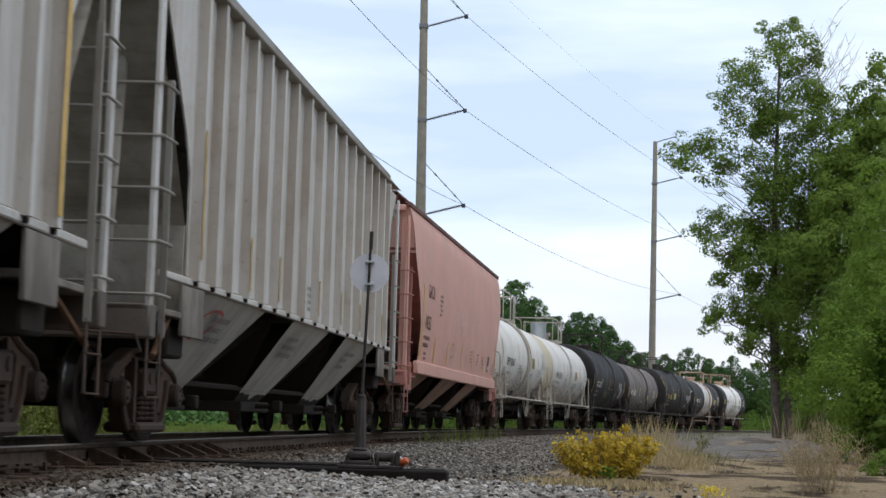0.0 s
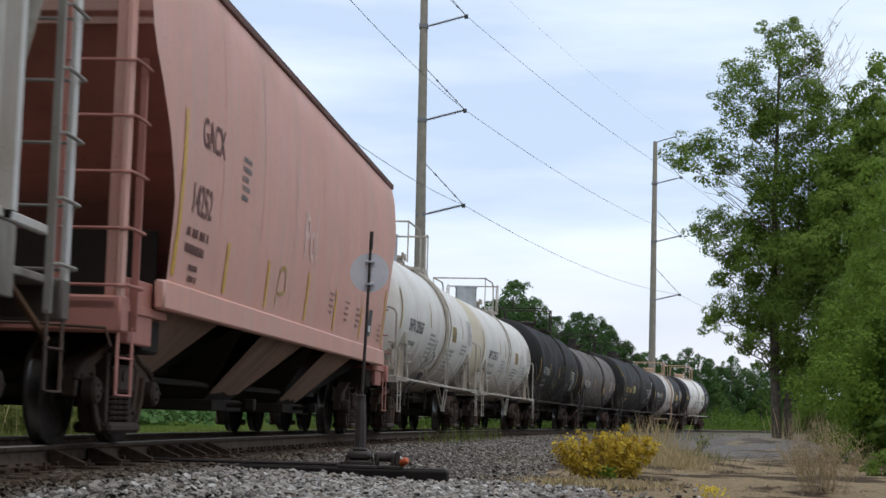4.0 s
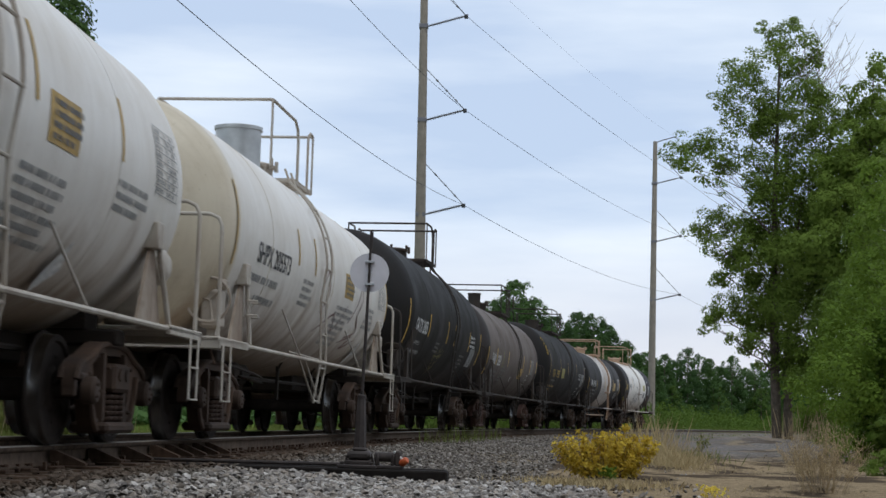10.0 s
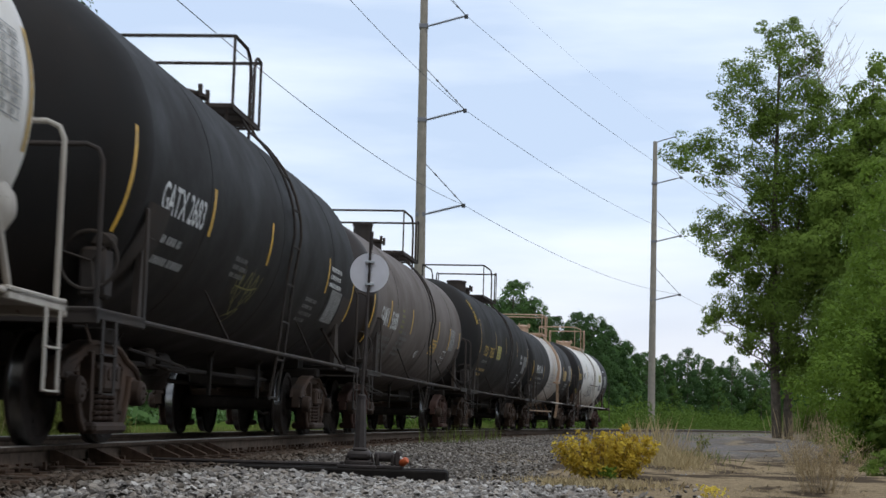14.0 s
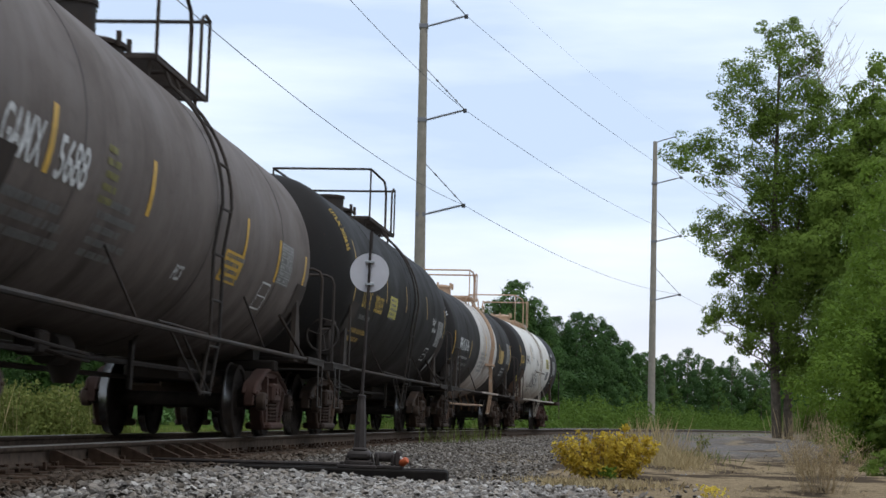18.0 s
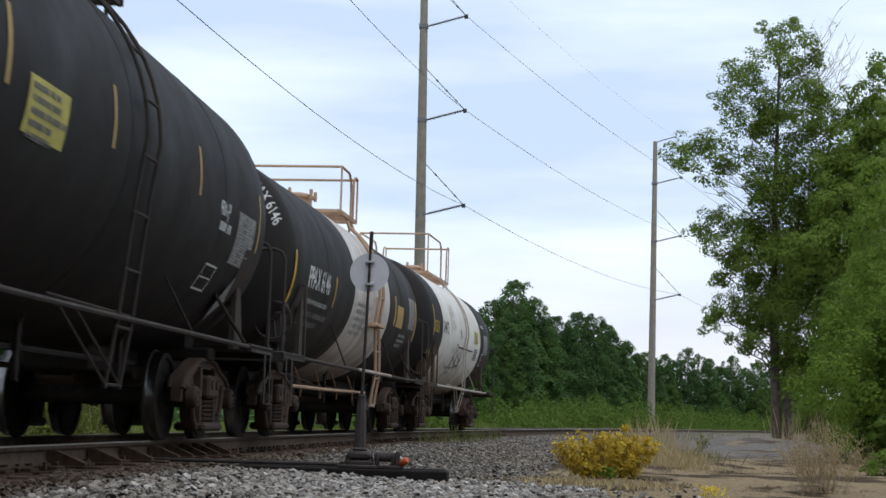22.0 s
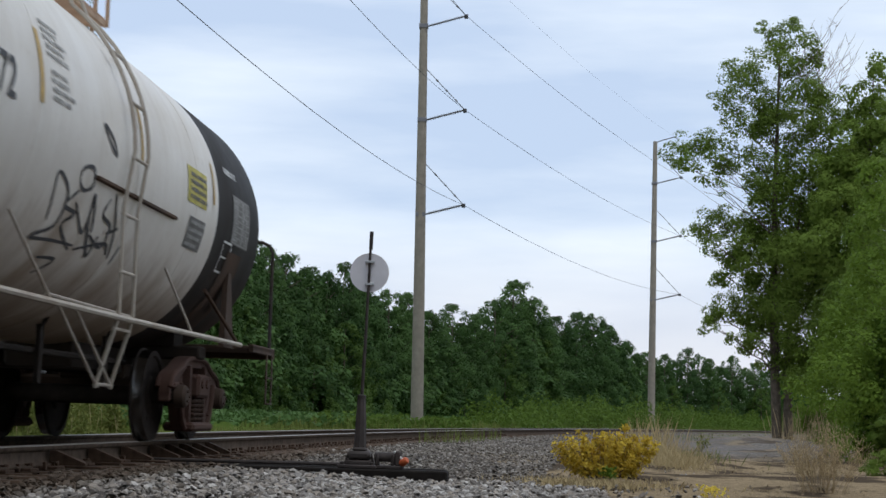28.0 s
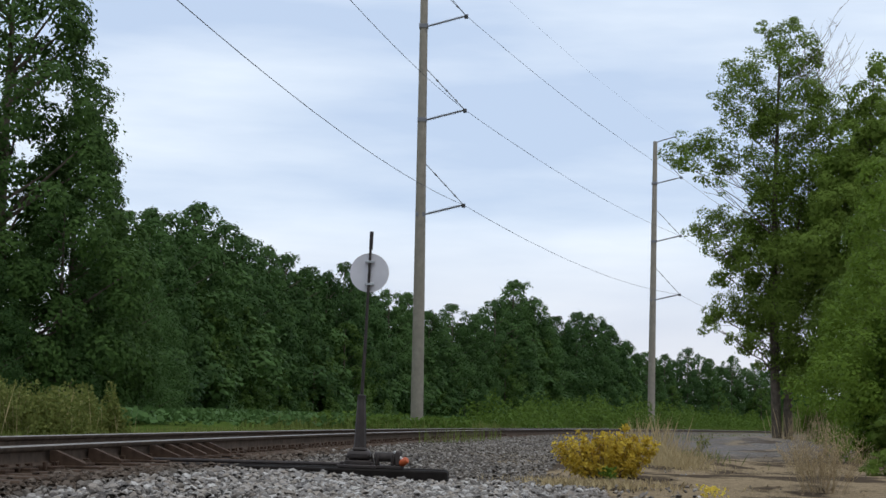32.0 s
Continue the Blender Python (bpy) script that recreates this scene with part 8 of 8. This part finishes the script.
    for k in range(9):
        tip = Vector((rng.normal(0.25, 0.30), rng.normal(0, 0.2), rng.uniform(0.15, 0.48)))
        twig.tube([(0.3 * tip.x, 0.3 * tip.y, -0.02), tip * 0.6, tip], 0.005, 4, 0.002)
        for j in range(16):
            fl.append(tuple(tip * rng.uniform(0.4, 1.0) + Vector(rng.normal(0, 0.035, 3))))
    part("stem_tangle", twig, M["bark"], far)
    part("leaves", fast_mesh("leaves", leaf_cards(rng, np.array(fl), 0.026, 0.3, 0.7), 4, M["weed_pale"]), None, far, "yellow-green leaves")["kind"] = "stuff"

    # dry grass, straw and brush on the camera's side
    def spot(cx, cy, sx, sy):
        def f(n):
            x, y = rng.normal(cx, sx, n), rng.normal(cy, sy, n)
            return x, y, ground_z(x, y) - 0.01
        return f

    def straw(n):
        # flattened straw in patches on the bare dirt
        x, y = rng.uniform(0.9, 8.0, 6 * n), 13.5 + 18.0 * rng.random(6 * n)
        p = np.array([noise.noise(Vector((1.1 * a, 0.42 * b, 5.0))) for a, b in zip(x, y)])
        k = np.flatnonzero((p > 0.08) & (lateral(x, y) > 4.6))[:n]
        k = np.resize(k, n)
        return x[k], y[k], ground_z(x[k], y[k]) - 0.01

    stuff("dry_grass", "pale dry straw-coloured grass by the dirt road", "grass", fast_mesh("dry_grass", np.concatenate([
        blades(rng, 300, spot(4.0, 30.5, 0.24, 1.3), 0.30, 0.92, 0.0020, 0.35),
        blades(rng, 5200, spot(3.62, 26.5, 0.22, 1.2), 0.05, 0.25, 0.0026, 1.0),
        blades(rng, 900, spot(3.75, 28.5, 0.30, 1.6), 0.10, 0.42, 0.0022, 0.8),
        blades(rng, 1600, spot(1.55, 17.2, 0.45, 0.5), 0.03, 0.10, 0.006, 1.0),
        blades(rng, 2600, straw, 0.010, 0.035, 0.0025, 1.6),
        blades(rng, 120, spot(4.6, 32, 0.3, 1.5), 0.15, 0.4, 0.003, 0.4)]), 4, M["dry"]))
    stuff("green_weeds", "low green weeds between track and dirt road", "weeds", fast_mesh("green_weeds", np.concatenate([
        blades(rng, 260, spot(4.75, 30.5, 0.25, 1.5), 0.06, 0.30, 0.004, 0.8),
        blades(rng, 900, strip(60, 120, 3.0, 6.5), 0.04, 0.14, 0.012, 0.7),
        blades(rng, 160, strip(24, 36, 1.3, 2.0), 0.15, 0.5, 0.008, 0.3)]), 4, M["grass"]))
    # leaf litter and crumbs of soil on the bare dirt
    n = 3600
    lx, ly = rng.uniform(0.6, 9.5, n), 13.0 + 30.0 * rng.random(n) ** 1.6
    patchy = np.array([noise.noise(Vector((1.1 * a, 0.42 * b, 5.0))) for a, b in zip(lx, ly)])
    ok = (lateral(lx, ly) > 4.4) & (patchy < rng.uniform(-0.45, 0.10, n))
    lp = np.stack([lx, ly, ground_z(lx, ly) + 0.012], 1)[ok]
    stuff("leaf_litter", "brown fallen leaves and twigs on bare dirt", "leaf litter", fast_mesh("leaf_litter", leaf_cards(rng, lp, 0.024, 1.6, 0.55), 4, M["litter"]))
    # dry twiggy bush near the right edge
    bush = thing("dry_bush", "dry brown twiggy bush beside the dirt road", "shrub", m=pose(4.05, 17.4, on_ground(4.05, 17.4)))
    seeds = []
    for k in range(80):
        a = rng.uniform(0, 6.283)
        lean = rng.uniform(0.05, 1.0) ** 0.7
        hh = rng.uniform(0.45, 0.74) * (1.05 - 0.35 * lean)
        tip = Vector((math.cos(a) * lean * 0.50, math.sin(a) * lean * 0.40, hh))
        root = Vector((0.42 * tip.x + rng.normal(0, 0.05), 0.4 * tip.y + rng.normal(0, 0.05), -0.02))
        gg = Geo().tube([root, root.lerp(tip, 0.5) + Vector((0, 0, 0.05)), tip], 0.0024, 4, 0.0009)
        for j in range(20):
            f = rng.uniform(0.25, 0.98)
            p = root.lerp(tip, f) + Vector((0, 0, 0.1 * f * (1 - f)))
            q = p + Vector((rng.normal(0, 0.045), rng.normal(0, 0.045), rng.uniform(0.03, 0.11)))
            gg.tube([p, q], 0.0013, 3, 0.0006)
            seeds.append(tuple(q))
            seeds.append(tuple(p.lerp(q, 0.6)))
        part("stem", gg, M["twig_dry"], bush)
    sd = part("seed_haze", fast_mesh("seed_haze", leaf_cards(rng, np.array(seeds), 0.0075, 0.3, 0.6), 4, M["dry"]), None, bush, "tiny dry seed heads")
    sd["kind"] = "stuff"
    nub = thing("green_bush", "small dense green bush at the edge of the brush", "shrub", m=pose(6.75, 25.0, on_ground(6.75, 25.0)))
    part("crown", crown_mesh(rng, [(0, 0, 0.16, 0.26), (-0.15, 0, 0.10, 0.2), (0.2, 0.05, 0.12, 0.22)], 0.022, 2200, M["leaf"]), None, nub)
    stuff("roadside_stalks", "grey-brown dry stalks under the roadside brush", "weeds", fast_mesh("roadside_stalks", np.concatenate([
        blades(rng, 520, spot(11.2, 43, 0.45, 4), 0.3, 1.3, 0.005, 0.3),
        blades(rng, 420, spot(8.3, 29, 0.35, 2.0), 0.1, 0.4, 0.004, 0.6),
        blades(rng, 600, spot(15.0, 62, 0.5, 4), 0.4, 1.6, 0.007, 0.25)]), 4, M["twig_dry"]))


build_woods()
build_big_trees()
build_low_plants()
build_ballast()


# ---- motion: the train rolls by at an even pace ----
def motions():
    for car, mid, half in CARS:
        rows = []
        for i in range(33):
            t = float(i)
            s = mid - SPEED * t
            a, b = beside(s - half, 0.0), beside(s + half, 0.0)
            c = (a + b) / 2
            rows.append((t, pose(c.x, c.y, 0.0, 0, 0, math.degrees(math.atan2(b.y - a.y, b.x - a.x)))))
        walk(car, rows)
    for wheels, x in WHEELSETS:
        turn0 = 37.0 * x
        walk(wheels, [(i * 0.1, pose(x, 0, WHEEL_R, 0, turn0 - math.degrees(SPEED * i * 0.1 / WHEEL_R), 0)) for i in range(321)])


motions()
